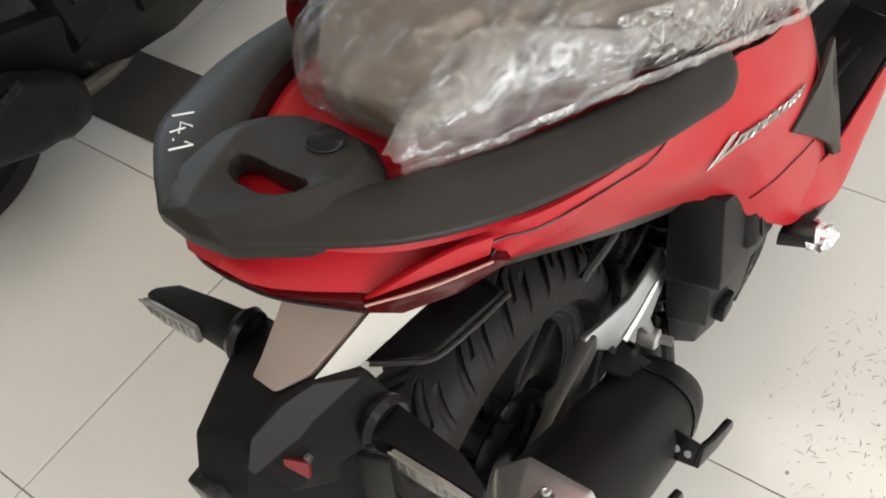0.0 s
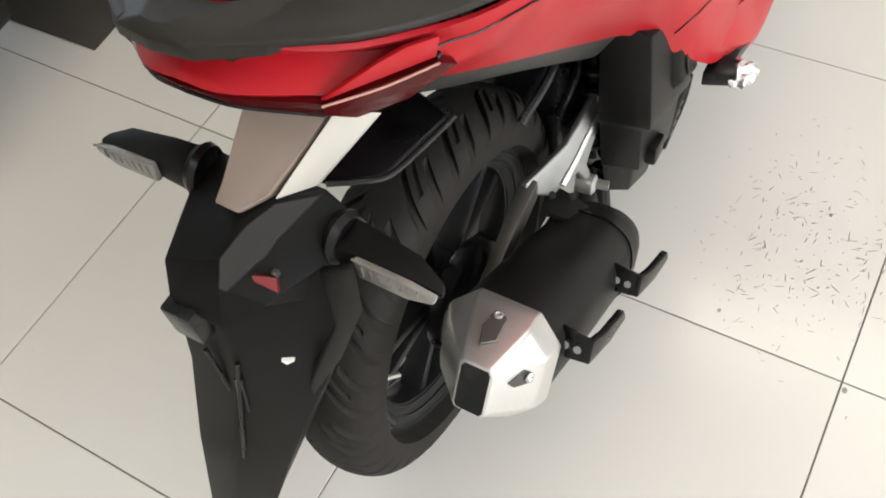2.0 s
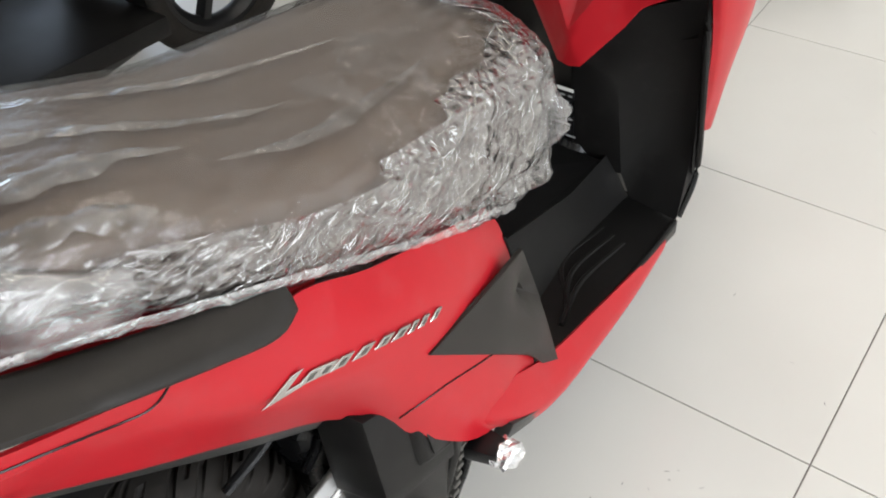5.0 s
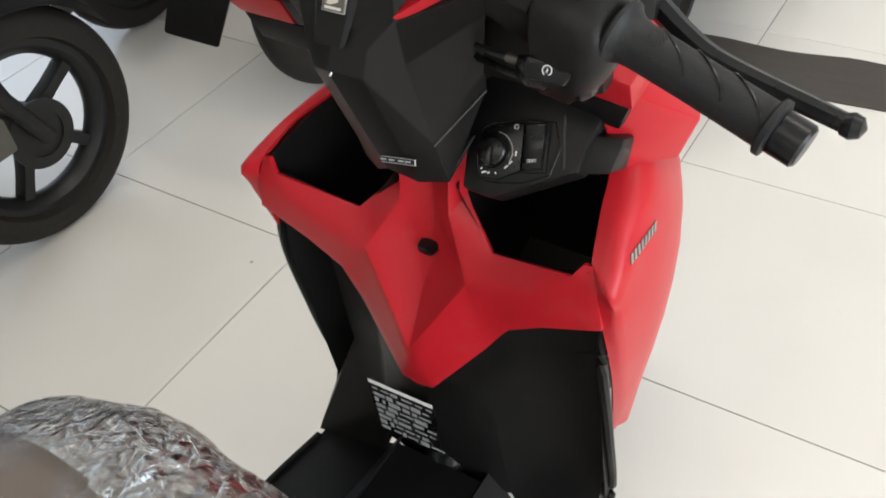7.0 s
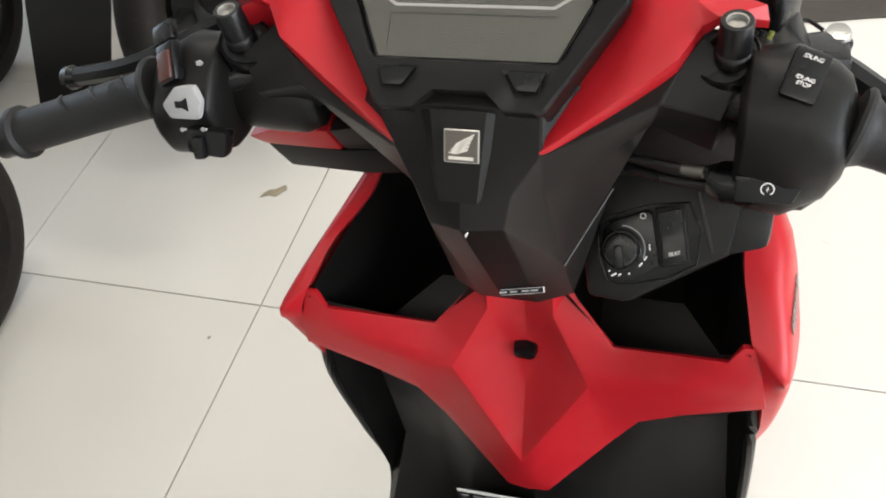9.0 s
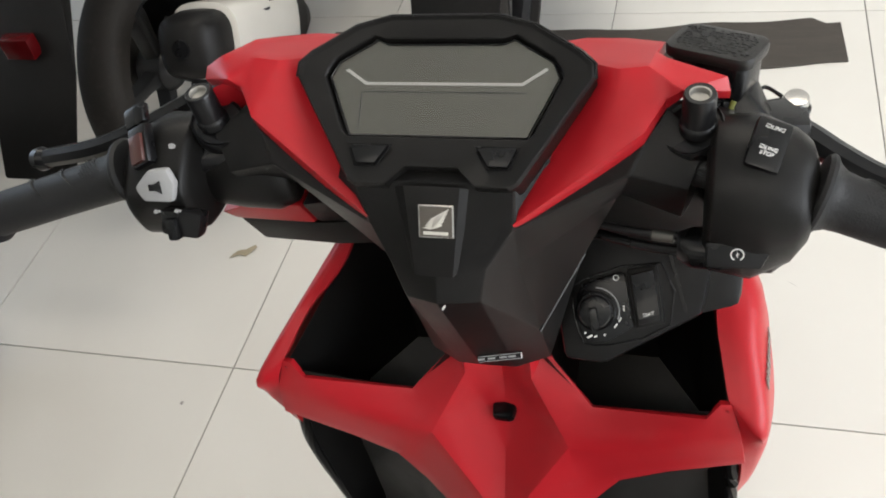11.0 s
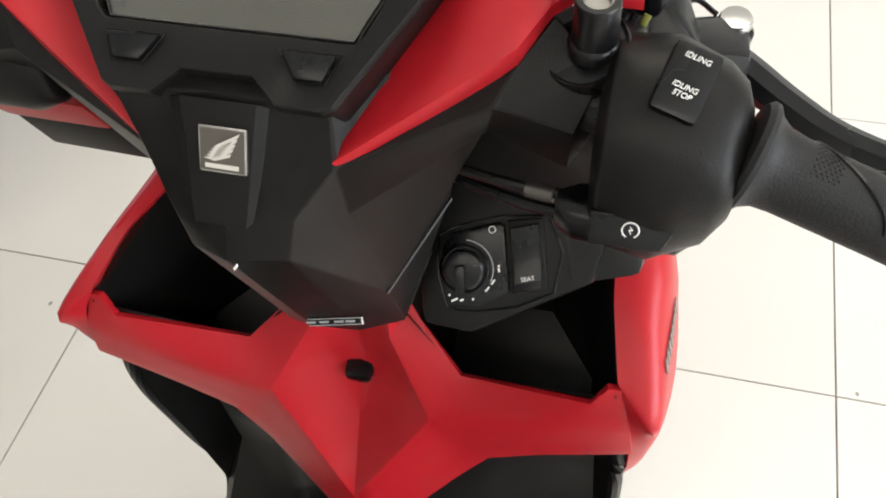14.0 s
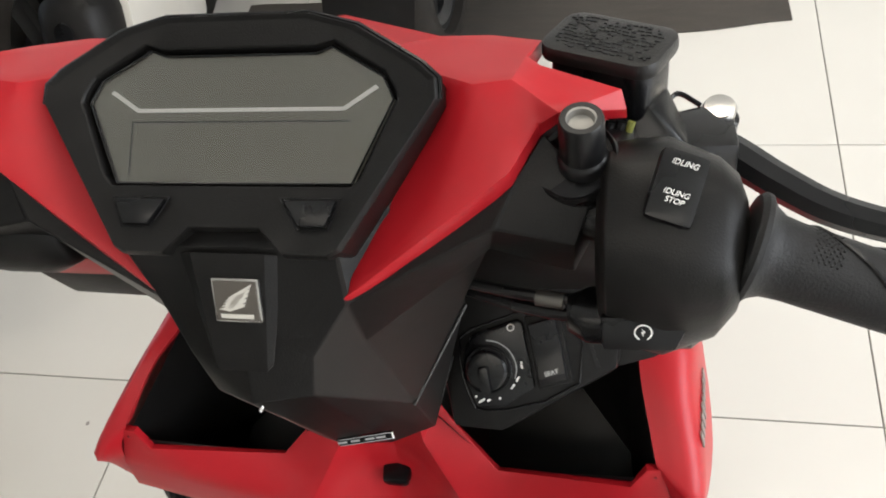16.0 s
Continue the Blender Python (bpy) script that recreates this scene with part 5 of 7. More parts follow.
part("meter_hood", tube([MP @ Vector((x * 1.004, 0.02 + (y - 0.02) * 1.004, peak(-0.0030, 0.0018)(y))) for x, y in RIM[4:14]], 0.0011, 6, 1), SMOOTH, meter, "glossy black lip of the meter hood")
for sgn in (1, -1):
    well = [(sgn * x, y) for x, y in ((0.0232, -0.0042), (0.0484, -0.0042), (0.0436, -0.0162), (0.0310, -0.0162))]
    cap_ = [(sgn * x, y) for x, y in ((0.0248, -0.0050), (0.0468, -0.0050), (0.0426, -0.0153), (0.0318, -0.0153))]
    part("button_well", tube([MP @ Vector((x, y, -0.0002)) for x, y in well + well[:1]], 0.0003, 6, 1), SMOOTH, meter)
    part("meter_button", bevel(flat(MP @ pose(0, 0, -0.002), cap_, 0.0036), 0.0010), SMOOTH, meter, "flat black push button")

# red wings beside the meter: an upper face, a crease and a long tapering lower face
def wing_cover(sgn):
    pts = [(0.0418, 0.6695, 0.9760), (0.0560, 0.7010, 0.9990), (0.0780, 0.7290, 1.0270), (0.0660, 0.7500, 1.0300), (0.0480, 0.7720, 1.0240), (0.0720, 0.7790, 1.0235), (0.0955, 0.7765, 1.0250), (0.1175, 0.7660, 1.0294)]
    pts += [(0.1136, 0.7475, 1.0362), (0.1200, 0.7405, 1.0368)] if sgn > 0 else [(0.1240, 0.7520, 1.0370), (0.1380, 0.7320, 1.0390)]
    pts += [(0.1510, 0.7325, 1.0310), (0.1530, 0.7290, 1.0240), (0.1290, 0.7150, 1.0350), (0.1212, 0.7140, 1.0300), (0.1110, 0.6980, 1.0205), (0.0778, 0.6840, 0.9990)]
    rise = 0.0 if sgn > 0 else 0.005
    bm = bmesh.new()
    v = [bm.verts.new((HC + sgn * x, y, z + rise * min(1, x / 0.1))) for x, y, z in pts]
    c = [bm.verts.new((HC + sgn * x, y, z + rise)) for x, y, z in ((0.0960, 0.7235, 1.0420), (0.1110, 0.7250, 1.0428))]
    for f in ((v[0], v[1], v[15]), (v[1], v[2], c[0], v[15]), (v[15], c[0], v[14]), (v[2], v[3], c[0]), (v[3], v[4], v[5], v[6], c[0]), (c[0], v[6], v[7], c[1]), (c[1], v[7], v[8], v[9]),
              (c[1], v[9], v[10], v[12]), (v[10], v[11], v[12]), (c[0], c[1], v[12], v[13], v[14])):
        bm.faces.new(f)
    relaxed(bm, 4, 7)
    bmesh.ops.recalc_face_normals(bm, faces=bm.faces)
    ext = bmesh.ops.extrude_face_region(bm, geom=bm.faces[:])
    for q in ext["geom"]:
        if isinstance(q, bmesh.types.BMVert):
            q.co += Vector((0, 0.003, -0.013 + 0.006 * min(1.0, max(0.0, (abs(q.co.x - HC) - 0.090) / 0.040))))
    return bevel(bm, 0.0013, 2, 50)


for sgn in (1, -1):
    part("wing_cover", wing_cover(sgn), RED, bike, "satin red handlebar cover wing", smooth=30)
part("front_cover", bevel(loft([
    [(HC - 0.148, 0.712, 1.034), (HC - 0.148, 0.74, 1.0), (HC - 0.140, 0.77, 0.93), (HC - 0.130, 0.75, 0.90)],
    [(HC - 0.080, 0.766, 1.033), (HC - 0.080, 0.83, 0.98), (HC - 0.075, 0.86, 0.90), (HC - 0.07, 0.83, 0.86)],
    [(HC, 0.778, 1.026), (HC, 0.86, 0.98), (HC, 0.90, 0.90), (HC, 0.86, 0.86)],
    [(HC + 0.080, 0.766, 1.027), (HC + 0.080, 0.83, 0.98), (HC + 0.075, 0.86, 0.90), (HC + 0.07, 0.83, 0.86)],
    [(HC + 0.112, 0.752, 1.022), (HC + 0.112, 0.785, 0.99), (HC + 0.108, 0.80, 0.93), (HC + 0.100, 0.78, 0.90)]]), 0.006), RED, bike, "satin red handlebar front cover")

# black rear cover with its faceted chin
COVER = [(0.0, 0.6740, 1.0030), (0.0460, 0.6710, 1.0040), (0.0425, 0.6705, 0.9715), (0.0785, 0.6900, 0.9905), (0.1120, 0.7030, 1.0115), (0.1220, 0.7180, 1.0215), (0.1425, 0.7010, 1.0095), (0.1345, 0.6900, 0.9890),
         (0.1035, 0.6900, 0.9970), (0.0980, 0.7000, 0.9740), (0.1310, 0.7100, 0.9480), (0.0390, 0.6800, 0.9320), (0.0280, 0.6540, 0.9560), (0.0225, 0.6500, 0.9320), (0.0, 0.6390, 0.9404), (0.0, 0.6485, 0.9580),
         (0.0425, 0.7000, 0.8457), (0.0685, 0.7420, 0.8800), (0.0, 0.6870, 0.8170), (0.0760, 0.7300, 0.9250), (0.0, 0.7250, 0.8000), (0.0560, 0.7400, 0.8320), (0.0210, 0.6995, 0.8000), (0.150, 0.735, 1.002), (0.140, 0.735, 0.950), (0.0, 0.7020, 1.0120), (0.0470, 0.7000, 1.0120), (0.0440, 0.7130, 0.7980), (0.0775, 0.7100, 1.0000)]
chin = part("rear_cover", bevel(facets(COVER,
    [(0, 1, 2, 12, 15), (15, 12, 13, 14), (2, 3, 4, 8), (4, 5, 6, 7, 8), (2, 8, 9, 11), (8, 7, 10, 9), (12, 2, 11), (12, 11, 16, 13), (11, 9, 19, 17, 16), (14, 13, 22, 18), (13, 16, 22), (16, 17, 27), (22, 16, 27), (18, 22, 27, 21, 20), (0, 1, 26, 25), (1, 2, 3, 28, 26), (6, 23, 24, 10, 7)], 0.003, True), 0.0016, 2, 14), BLACK, bike, "black plastic handlebar rear cover", smooth=18)
chin.location.x = HC
part("centre_panel", bevel(loft([
    [(sx * 0.0225, 0.6722, 1.0000), (-sx * 0.0225, 0.6722, 1.0000), (-sx * 0.0130, 0.6478, 0.9580), (sx * 0.0130, 0.6478, 0.9580)] if k == 0 else
    [(sx * 0.0160, 0.6702, 1.0030), (-sx * 0.0160, 0.6702, 1.0030), (-sx * 0.0112, 0.6440, 0.9582), (sx * 0.0112, 0.6440, 0.9582)] for k, sx in ((0, 1), (1, 1))]), 0.0007), BLACK, chin, smooth=15)
EM = on((0.0030, 0.6604, 0.9866), (1, 0, 0), (0, 0.507, 0.862))
emb = part("emblem", bevel(flat(EM, rect(0, 0, 0.0205, 0.0190), 0.0026), 0.001), CHROME, chin, "small square chrome-edged maker's emblem")
part("emblem_field", flat(EM @ pose(0, 0, 0.0027), rect(0, 0, 0.0183, 0.0168), 0.0004), EMBLEM, emb)
for k in range(5):
    part("emblem_shape", flat(EM @ pose(0, 0, 0.0032), [(-0.0074 + 0.0010 * k, -0.0034 + 0.0012 * k), (-0.0030 + 0.0009 * k, -0.0044 + 0.0012 * k), (0.0034 + 0.0009 * k, -0.0022 + 0.0021 * k), (0.0040 + 0.0009 * k, -0.0008 + 0.0021 * k)], 0.0004), CREAM, emb)
part("emblem_bar", flat(EM @ pose(0, -0.0064, 0.0032), rect(0, 0, 0.0140, 0.0018), 0.0004), CREAM, emb)
# light reflected at the chin's point, modelled as a white sliver
part("chin_glint", slab([(0.0035, 0.6378, 0.9395), (0.0052, 0.6382, 0.9415), (0.0056, 0.638, 0.9405), (0.004, 0.6376, 0.938)], (0, -0.0012, 0)), WHITE, chin, "tiny white glint on the chin")
tagm = on((0.0095, 0.6815, 0.8330), (0.95, 0.25, -0.02), (-0.15, 0.05, 0.98)) @ pose(0.004, 0, 0)
lbl = part("chin_label", flat(tagm, rect(0.003, 0.001, 0.030, 0.0065), 0.0008), SMOOTH, chin, "small printed label under the cover")
for q in (-0.0017, 0.0037):
    part("print_bar", flat(tagm @ pose(0.003, q, 0.0009), rect(0, 0, 0.029, 0.0005), 0.0002), INK, lbl)
for q in (-0.010, -0.003, 0.005, 0.011):
    part("print_bar", flat(tagm @ pose(q, 0.001, 0.0009), rect(0, 0, 0.005, 0.0016), 0.0002), INK, lbl)
part("print_bar", flat(tagm @ pose(0.0175, 0.001, 0.0009), rect(0, 0, 0.0009, 0.0058), 0.0002), WHITE, lbl)

# seam edge, its highlight put in as a lighter grey line
part("cover_seam_glint", tube([(0.0425, 0.6985, 0.8460), (0.0690, 0.7405, 0.8805)], 0.0011, 6, 8), OLIVE, chin)
part("cover_screw", lathe([(0.0045, 0), (0.005, 0.002), (0.003, 0.003)], (0.0585, 0.7285, 0.8960), (0.5, -0.8, 0.2), 14), CAST, chin, "small steel screw")
part("cover_wing_base", bevel(loft([oval([(x, 0.722 + 0.020 * k * math.cos(a), 1.003 + 0.0125 * k * math.sin(a)) for a in [2 * math.pi * q / 7 for q in range(7)]]) for x, k in ((0.085, 0.9), (0.100, 1.0), (0.125, 1.05), (0.150, 1.0), (0.156, 0.8))]), 0.001, 1, 60), SMOOTH, chin)
# ignition panel
IP = on((0.095, 0.742, 0.817), (1, 0.03, 0.02), (0, 0.70, 0.72)) @ pose(-0.008, 0.003, 0) @ pose(0, 0, 0.002, 0, 0, 16) @ pose(0.019, 0.002, 0)
ignbase = part("ignition_panel", bevel(flat(IP @ pose(0, 0, -0.030), [(-0.055, -0.030), (-0.028, -0.040), (0.046, -0.022), (0.066, 0.018), (0.066, 0.066), (-0.010, 0.078), (-0.045, 0.055)], 0.032), 0.005), BLACK, bike, "black ignition switch panel")
part("panel_arm", bevel(loft([[(0.135, 0.742, 0.812), (0.150, 0.765, 0.845), (0.15, 0.80, 0.83), (0.14, 0.79, 0.79)], [(0.180, 0.752, 0.822), (0.182, 0.775, 0.842), (0.182, 0.80, 0.83), (0.18, 0.79, 0.80)]]), 0.006), BLACK, ignbase)
ring = part("key_panel", bevel(flat(IP @ pose(0, 0, 0.0015), [(-0.0365, -0.0215), (-0.022, -0.0255), (-0.001, -0.019), (0.0030, 0.019), (0.0005, 0.0215), (-0.027, 0.0195), (-0.0345, 0.012), (-0.038, -0.004)], 0.0045), 0.002), SMOOTH, ignbase, "black key switch panel")
KC = IP @ Vector((-0.0238, -0.0015, 0.006))
KN = IP.to_3x3() @ Vector((0, 0, 1))
part("key_ring", lathe([(0.0142, 0), (0.0144, 0.0012), (0.0136, 0.0016), (0.0128, 0.0004), (0.001, 0.0004)], KC, KN, 32), SMOOTH, ring)
part("key_knob", lathe([(0.0118, 0.0002), (0.0118, 0.0050), (0.0106, 0.0066), (0.0080, 0.0072), (0.001, 0.0074)], KC, KN, 28), SMOOTH, ring, "black round key knob")
part("knob_tab", bevel(flat(IP @ pose(-0.0255, -0.006, 0.0125, 0, 0, -8), rect(0, 0, 0.0058, 0.016), 0.0045), 0.0016), SMOOTH, ring)
for rr, mat_ in ((0.0150, GREY), (0.0165, INK)):
    part("knob_arc", tube([IP @ Vector((-0.0238 + rr * math.cos(radians(a)), -0.0015 + rr * math.sin(radians(a)), 0.0062)) for a in range(-35, 76, 10)], 0.0004, 6), mat_, ring)
for x, y, w, a in ((-0.0350, -0.0150, 0.0012, 70), (-0.0325, -0.0182, 0.0040, 15), (-0.0285, -0.0190, 0.0022, 15), (-0.0220, -0.0195, 0.0014, 60), (-0.0128, -0.0150, 0.0034, 38), (-0.0088, -0.0115, 0.0034, 45), (-0.0044, -0.0052, 0.0024, 90), (-0.0040, -0.0030, 0.0012, 0)):
    part("switch_mark", flat(IP @ pose(x, y, 0.0061, 0, 0, a), rect(0, 0, w, 0.0011), 0.0003), WHITE, ring)
part("power_sign", tube([IP @ Vector((-0.0040 + 0.0019 * math.cos(radians(a)), 0.0178 + 0.0019 * math.sin(radians(a)), 0.0062)) for a in range(0, 361, 30)], 0.0003, 5, 1), WHITE, ring)
seatsw = part("seat_switch", bevel(flat(IP @ pose(0.0128, 0, 0.0015), [(-0.0125, -0.0205), (0.0080, -0.0215), (0.0125, 0.0195), (-0.0080, 0.0215)], 0.0040), 0.0016), BLACK, ignbase, "black rocker seat switch")
part("rocker", bevel(loft([[IP @ Vector((0.0128 + x + 0.11 * y, y, h)) for x, h in ((-0.0082, 0.004), (0.0082, 0.004), (0.0076, z), (-0.0076, z))] for y, z in ((-0.0180, 0.0100), (-0.0140, 0.0118), (-0.004, 0.0096), (0.006, 0.0098), (0.0170, 0.0125), (0.0175, 0.0118))]), 0.0008, 2), SMOOTH, seatsw, smooth=40)
lettering("seat_word", "SEAT", 0.0036, IP @ pose(0.0116, -0.0120, 0.0119), WHITE, seatsw, 0.0002)
part("panel_groove", tube([IP @ Vector((x, y, 0.0024)) for x, y in ((-0.0385, -0.022), (-0.022, -0.0275), (0.0235, -0.0235), (0.0285, 0.020), (-0.027, 0.0225), (-0.0365, 0.0135), (-0.0400, -0.004), (-0.0385, -0.022))], 0.0007, 6, 2), SMOOTH, ignbase)
part("panel_slot", flat(IP @ pose(0.036, 0.004, 0.0018), rect(0, 0, 0.0022, 0.044), 0.0008), SMOOTH, ignbase)


def grip(sgn):
    a = Vector((0.2065 if sgn > 0 else -0.1975, 0.6925, 0.987 - (0.003 if sgn < 0 else 0)))
    b = Vector((0.312 * sgn, 0.674, 0.958 - (0.004 if sgn < 0 else 0)))
    ln = (b - a).length
    g = part("grip", lathe([(0.012, -0.003), (0.0205, -0.002), (0.0222, 0.0), (0.0218, 0.002), (0.0185, 0.0045), (0.0160, 0.009), (0.0152, 0.016), (0.0146, ln * 0.5), (0.0148, ln - 0.006), (0.0182, ln - 0.004), (0.0182, ln), (0.012, ln + 0.002)], a, b - a, 40), GRIPRUBBER, bike, "black ribbed rubber handlebar grip")
    part("bar_end", lathe([(0.010, ln), (0.0140, ln + 0.002), (0.0140, ln + 0.018), (0.0120, ln + 0.020), (0.001, ln + 0.0205)], a, b - a, 28), SMOOTH, g, "black bar end weight")
    s, u, d = frame_of(b - a)
    for k in range(3):
        c0 = a + d * (0.036 + 0.026 * k)
        pts = []
        for q in range(19):
            f = q / 18
            th = radians(-95 + 170 * f) + (0.5 if sgn > 0 else -0.5)
            off = 0.016 * math.cos(math.pi * min(1, f * 1.35)) - 0.006 * max(0, f - 0.74) * 6
            pts.append(c0 + d * off + (u * math.cos(th) - s * math.sin(th)) * 0.01485)
        part("grip_rib", tube(pts, lambda f: 0.0003 + 0.0008 * math.sin(math.pi * f) ** 0.5, 6, 2), SMOOTH, g)
    for q in range(5):
        for w in range(12):
            th = radians(-30 + 5.5 * w)
            c0 = a + d * (0.020 + 0.0022 * q + 0.0011 * (w % 2)) + (u * math.cos(th) - s * math.sin(th)) * 0.0150
            part("grip_pip", lathe([(0.0006, -0.0004), (0.0005, 0.0003), (0.0001, 0.0005)], c0, u * math.cos(th) - s * math.sin(th), 5), GRIPRUBBER, g)
    return a, b


grip(1)
grip(-1)
for sgn in (1, -1):
    dz = 0.0 if sgn > 0 else -0.006
    low = (lambda x: 0.026 if x < 0.16 else 0.024 if x < 0.18 else 0.008 if x < 0.198 else 0.002) if sgn > 0 else (lambda x: 0.004)
    fwd = 0.004 if sgn > 0 else 0.0
    hs = part("switch_housing", bevel(loft([oval([(sgn * (x if sgn > 0 else 0.148 + (x - 0.151) * 0.87), y + (fwd if z < 0.98 else 0), z + dz - (low(x) if z < 0.975 else 0)) for x, y, z in r]) for r in (
        [(0.151, 0.706, 1.012), (0.151, 0.725, 1.004), (0.151, 0.732, 0.985), (0.151, 0.718, 0.964), (0.151, 0.692, 0.962), (0.151, 0.680, 0.974), (0.151, 0.677, 0.996)],
        [(0.155, 0.703, 1.019), (0.155, 0.727, 1.010), (0.155, 0.737, 0.985), (0.155, 0.720, 0.960), (0.155, 0.688, 0.957), (0.155, 0.674, 0.970), (0.155, 0.670, 0.997)],
        [(0.177, 0.700, 1.021), (0.177, 0.727, 1.012), (0.177, 0.738, 0.985), (0.177, 0.720, 0.958), (0.177, 0.688, 0.954), (0.177, 0.670, 0.966), (0.177, 0.667, 0.997)],
        [(0.196, 0.696, 1.014), (0.196, 0.721, 1.007), (0.196, 0.729, 0.985), (0.196, 0.714, 0.961), (0.196, 0.684, 0.955), (0.196, 0.667, 0.968), (0.196, 0.668, 0.994)],
        [(0.203, 0.696, 1.009), (0.203, 0.716, 1.003), (0.203, 0.723, 0.985), (0.203, 0.710, 0.966), (0.203, 0.686, 0.960), (0.203, 0.671, 0.972), (0.203, 0.672, 0.991)],
        [(0.206, 0.694, 1.002), (0.206, 0.707, 0.999), (0.206, 0.712, 0.985), (0.206, 0.704, 0.974), (0.206, 0.687, 0.970), (0.206, 0.679, 0.977), (0.206, 0.680, 0.989)])]), 0.0015, 2, 40), BLACK, bike, "black switch housing" if sgn > 0 else "black switch housing with grey horn button", smooth=40)
    if sgn > 0:
        IDM = on((0.1795, 0.6925, 1.0185), (0.94, -0.14, -0.28), (0.33, 0.83, 0.45))
        sw = part("idling_switch", bevel(flat(IDM @ pose(0, 0, -0.003), rect(0, 0, 0.0182, 0.0272), 0.0065), 0.003), SMOOTH, hs, "black rocker switch with white words")
        IDW = IDM @ pose(0, 0, 0.0037)
        lettering("idling_word", "IDLING", 0.0030, IDW @ pose(0, 0.0085, 0), WHITE, sw, 0.0002, shear=0.2)
        lettering("idling_stop_word", "IDLING\nSTOP", 0.0029, IDW @ pose(0, -0.004, 0), WHITE, sw, 0.0002, shear=0.2)
        ST = on((0.1690, 0.6695, 0.9640), (0.99, 0.05, 0.03), (0.0, 0.50, 0.86))
        st = part("starter_button", bevel(flat(ST @ pose(0, 0, -0.003), [(-0.016, -0.0075), (0.012, -0.0085), (0.0185, 0.004), (-0.016, 0.007)], 0.0058), 0.0022), SMOOTH, hs, "black starter button with a white sign")
        part("starter_sign", tube([ST @ Vector((0.0032 * math.cos(radians(a)), 0.0032 * math.sin(radians(a)), 0.0030)) for a in range(-60, 250, 30)], 0.00036, 5, 2), WHITE, st)
        part("starter_stroke", flat(ST @ pose(0, 0, 0.0028), [(0.0002, -0.0018), (-0.0008, 0.0002), (0.0002, 0.0002), (-0.0004, 0.0018), (0.0010, -0.0001), (0.0001, -0.0001)], 0.0004), WHITE, st)
        part("throttle_cable", tube([(0.050, 0.722, 0.938), (0.085, 0.707, 0.944), (0.125, 0.696, 0.948), (0.160, 0.694, 0.950)], 0.0026, 10), SMOOTH, hs, "black throttle cable")
        part("throttle_cable", tube([(0.055, 0.730, 0.928), (0.090, 0.712, 0.930), (0.130, 0.698, 0.934), (0.162, 0.694, 0.940)], 0.0030, 10), SMOOTH, hs, "black throttle cable")
        part("cable_clamp", rod((0.124, 0.6955, 0.9480), (0.136, 0.6935, 0.9486), 0.0036, None, 12), DARKMETAL, hs)
        part("housing_foot", bevel(loft([oval([(x, 0.686 + 0.5 * a, 0.948 + b) for a, b in ((-0.020 * k, 0.006), (0.0, 0.010), (0.026 * k, 0.006), (0.022 * k, -0.008 * k), (0.0, -0.012 * k), (-0.020 * k, -0.006 * k))]) for x, k in ((0.138, 0.5), (0.146, 0.9), (0.172, 1.0), (0.188, 0.95), (0.194, 0.5))]), 0.001, 1, 60), SMOOTH, hs)
    else:
        HM = on((-0.1570, 0.6650, 1.0010), (0.98, 0.05, 0.05), (0, 0.42, 0.9))
        part("horn_button", bevel(flat(HM, [(-0.0145, 0.000), (-0.010, -0.009), (0.009, -0.010), (0.0125, 0.001), (0.009, 0.011), (-0.004, 0.010)], 0.007), 0.003), HORN, hs, "light grey horn button")
        part("horn_sign", flat(HM @ pose(0, 0, 0.0072), [(-0.004, -0.002), (0.0, -0.002), (0.004, -0.004), (0.004, 0.004), (0.0, 0.002), (-0.004, 0.002)], 0.0004), SMOOTH, hs)
        part("signal_switch", bevel(flat(HM @ pose(0.006, -0.024, -0.012), [(-0.014, -0.008), (0.010, -0.012), (0.016, 0.004), (-0.012, 0.008)], 0.012), 0.003), SMOOTH, hs, "black turn signal switch")
        part("switch_nub", bevel(flat(HM @ pose(0.002, -0.028, -0.004), rect(0, 0, 0.007, 0.014), 0.008), 0.002), SMOOTH, hs)
        for q in (-0.007, 0.007):
            part("arrow_sign", flat(HM @ pose(q, -0.017, -0.0005), [(-0.0022, 0), (-0.0006, -0.0014), (-0.0006, -0.0006), (0.002, -0.0006), (0.002, 0.0006), (-0.0006, 0.0006), (-0.0006, 0.0014)], 0.0014), INK, hs)
        DM = on((-0.1760, 0.6850, 1.0120), (0.86, 0.05, 0.45), (-0.30, 0.72, 0.60))
        part("dimmer_well", bevel(flat(DM @ pose(0, 0, -0.005), [(-0.0095, -0.012), (0.0065, -0.012), (0.0095, 0.012), (-0.0065, 0.012)], 0.0075), 0.0018), SMOOTH, hs)
        part("dimmer_switch", bevel(flat(DM @ pose(0, -0.001, 0.001), [(-0.0070, -0.0095), (0.0042, -0.0095), (0.0066, 0.0075), (-0.0046, 0.0075)], 0.0035), 0.0012), AMBER, hs, "brown-red dimmer switch")
        part("pass_lever", bevel(flat(DM @ pose(-0.001, 0.020, -0.006), [(-0.010, -0.006), (0.008, -0.006), (0.010, 0.006), (-0.008, 0.006)], 0.006), 0.002), SMOOTH, hs, "black flash lever")
        part("beam_sign", flat(HM @ pose(0.012, 0.022, -0.002), [(-0.0022, -0.0012), (0.0006, -0.0016), (0.0022, 0.0), (0.0006, 0.0016), (-0.0022, 0.0012)], 0.0010), INK, hs)
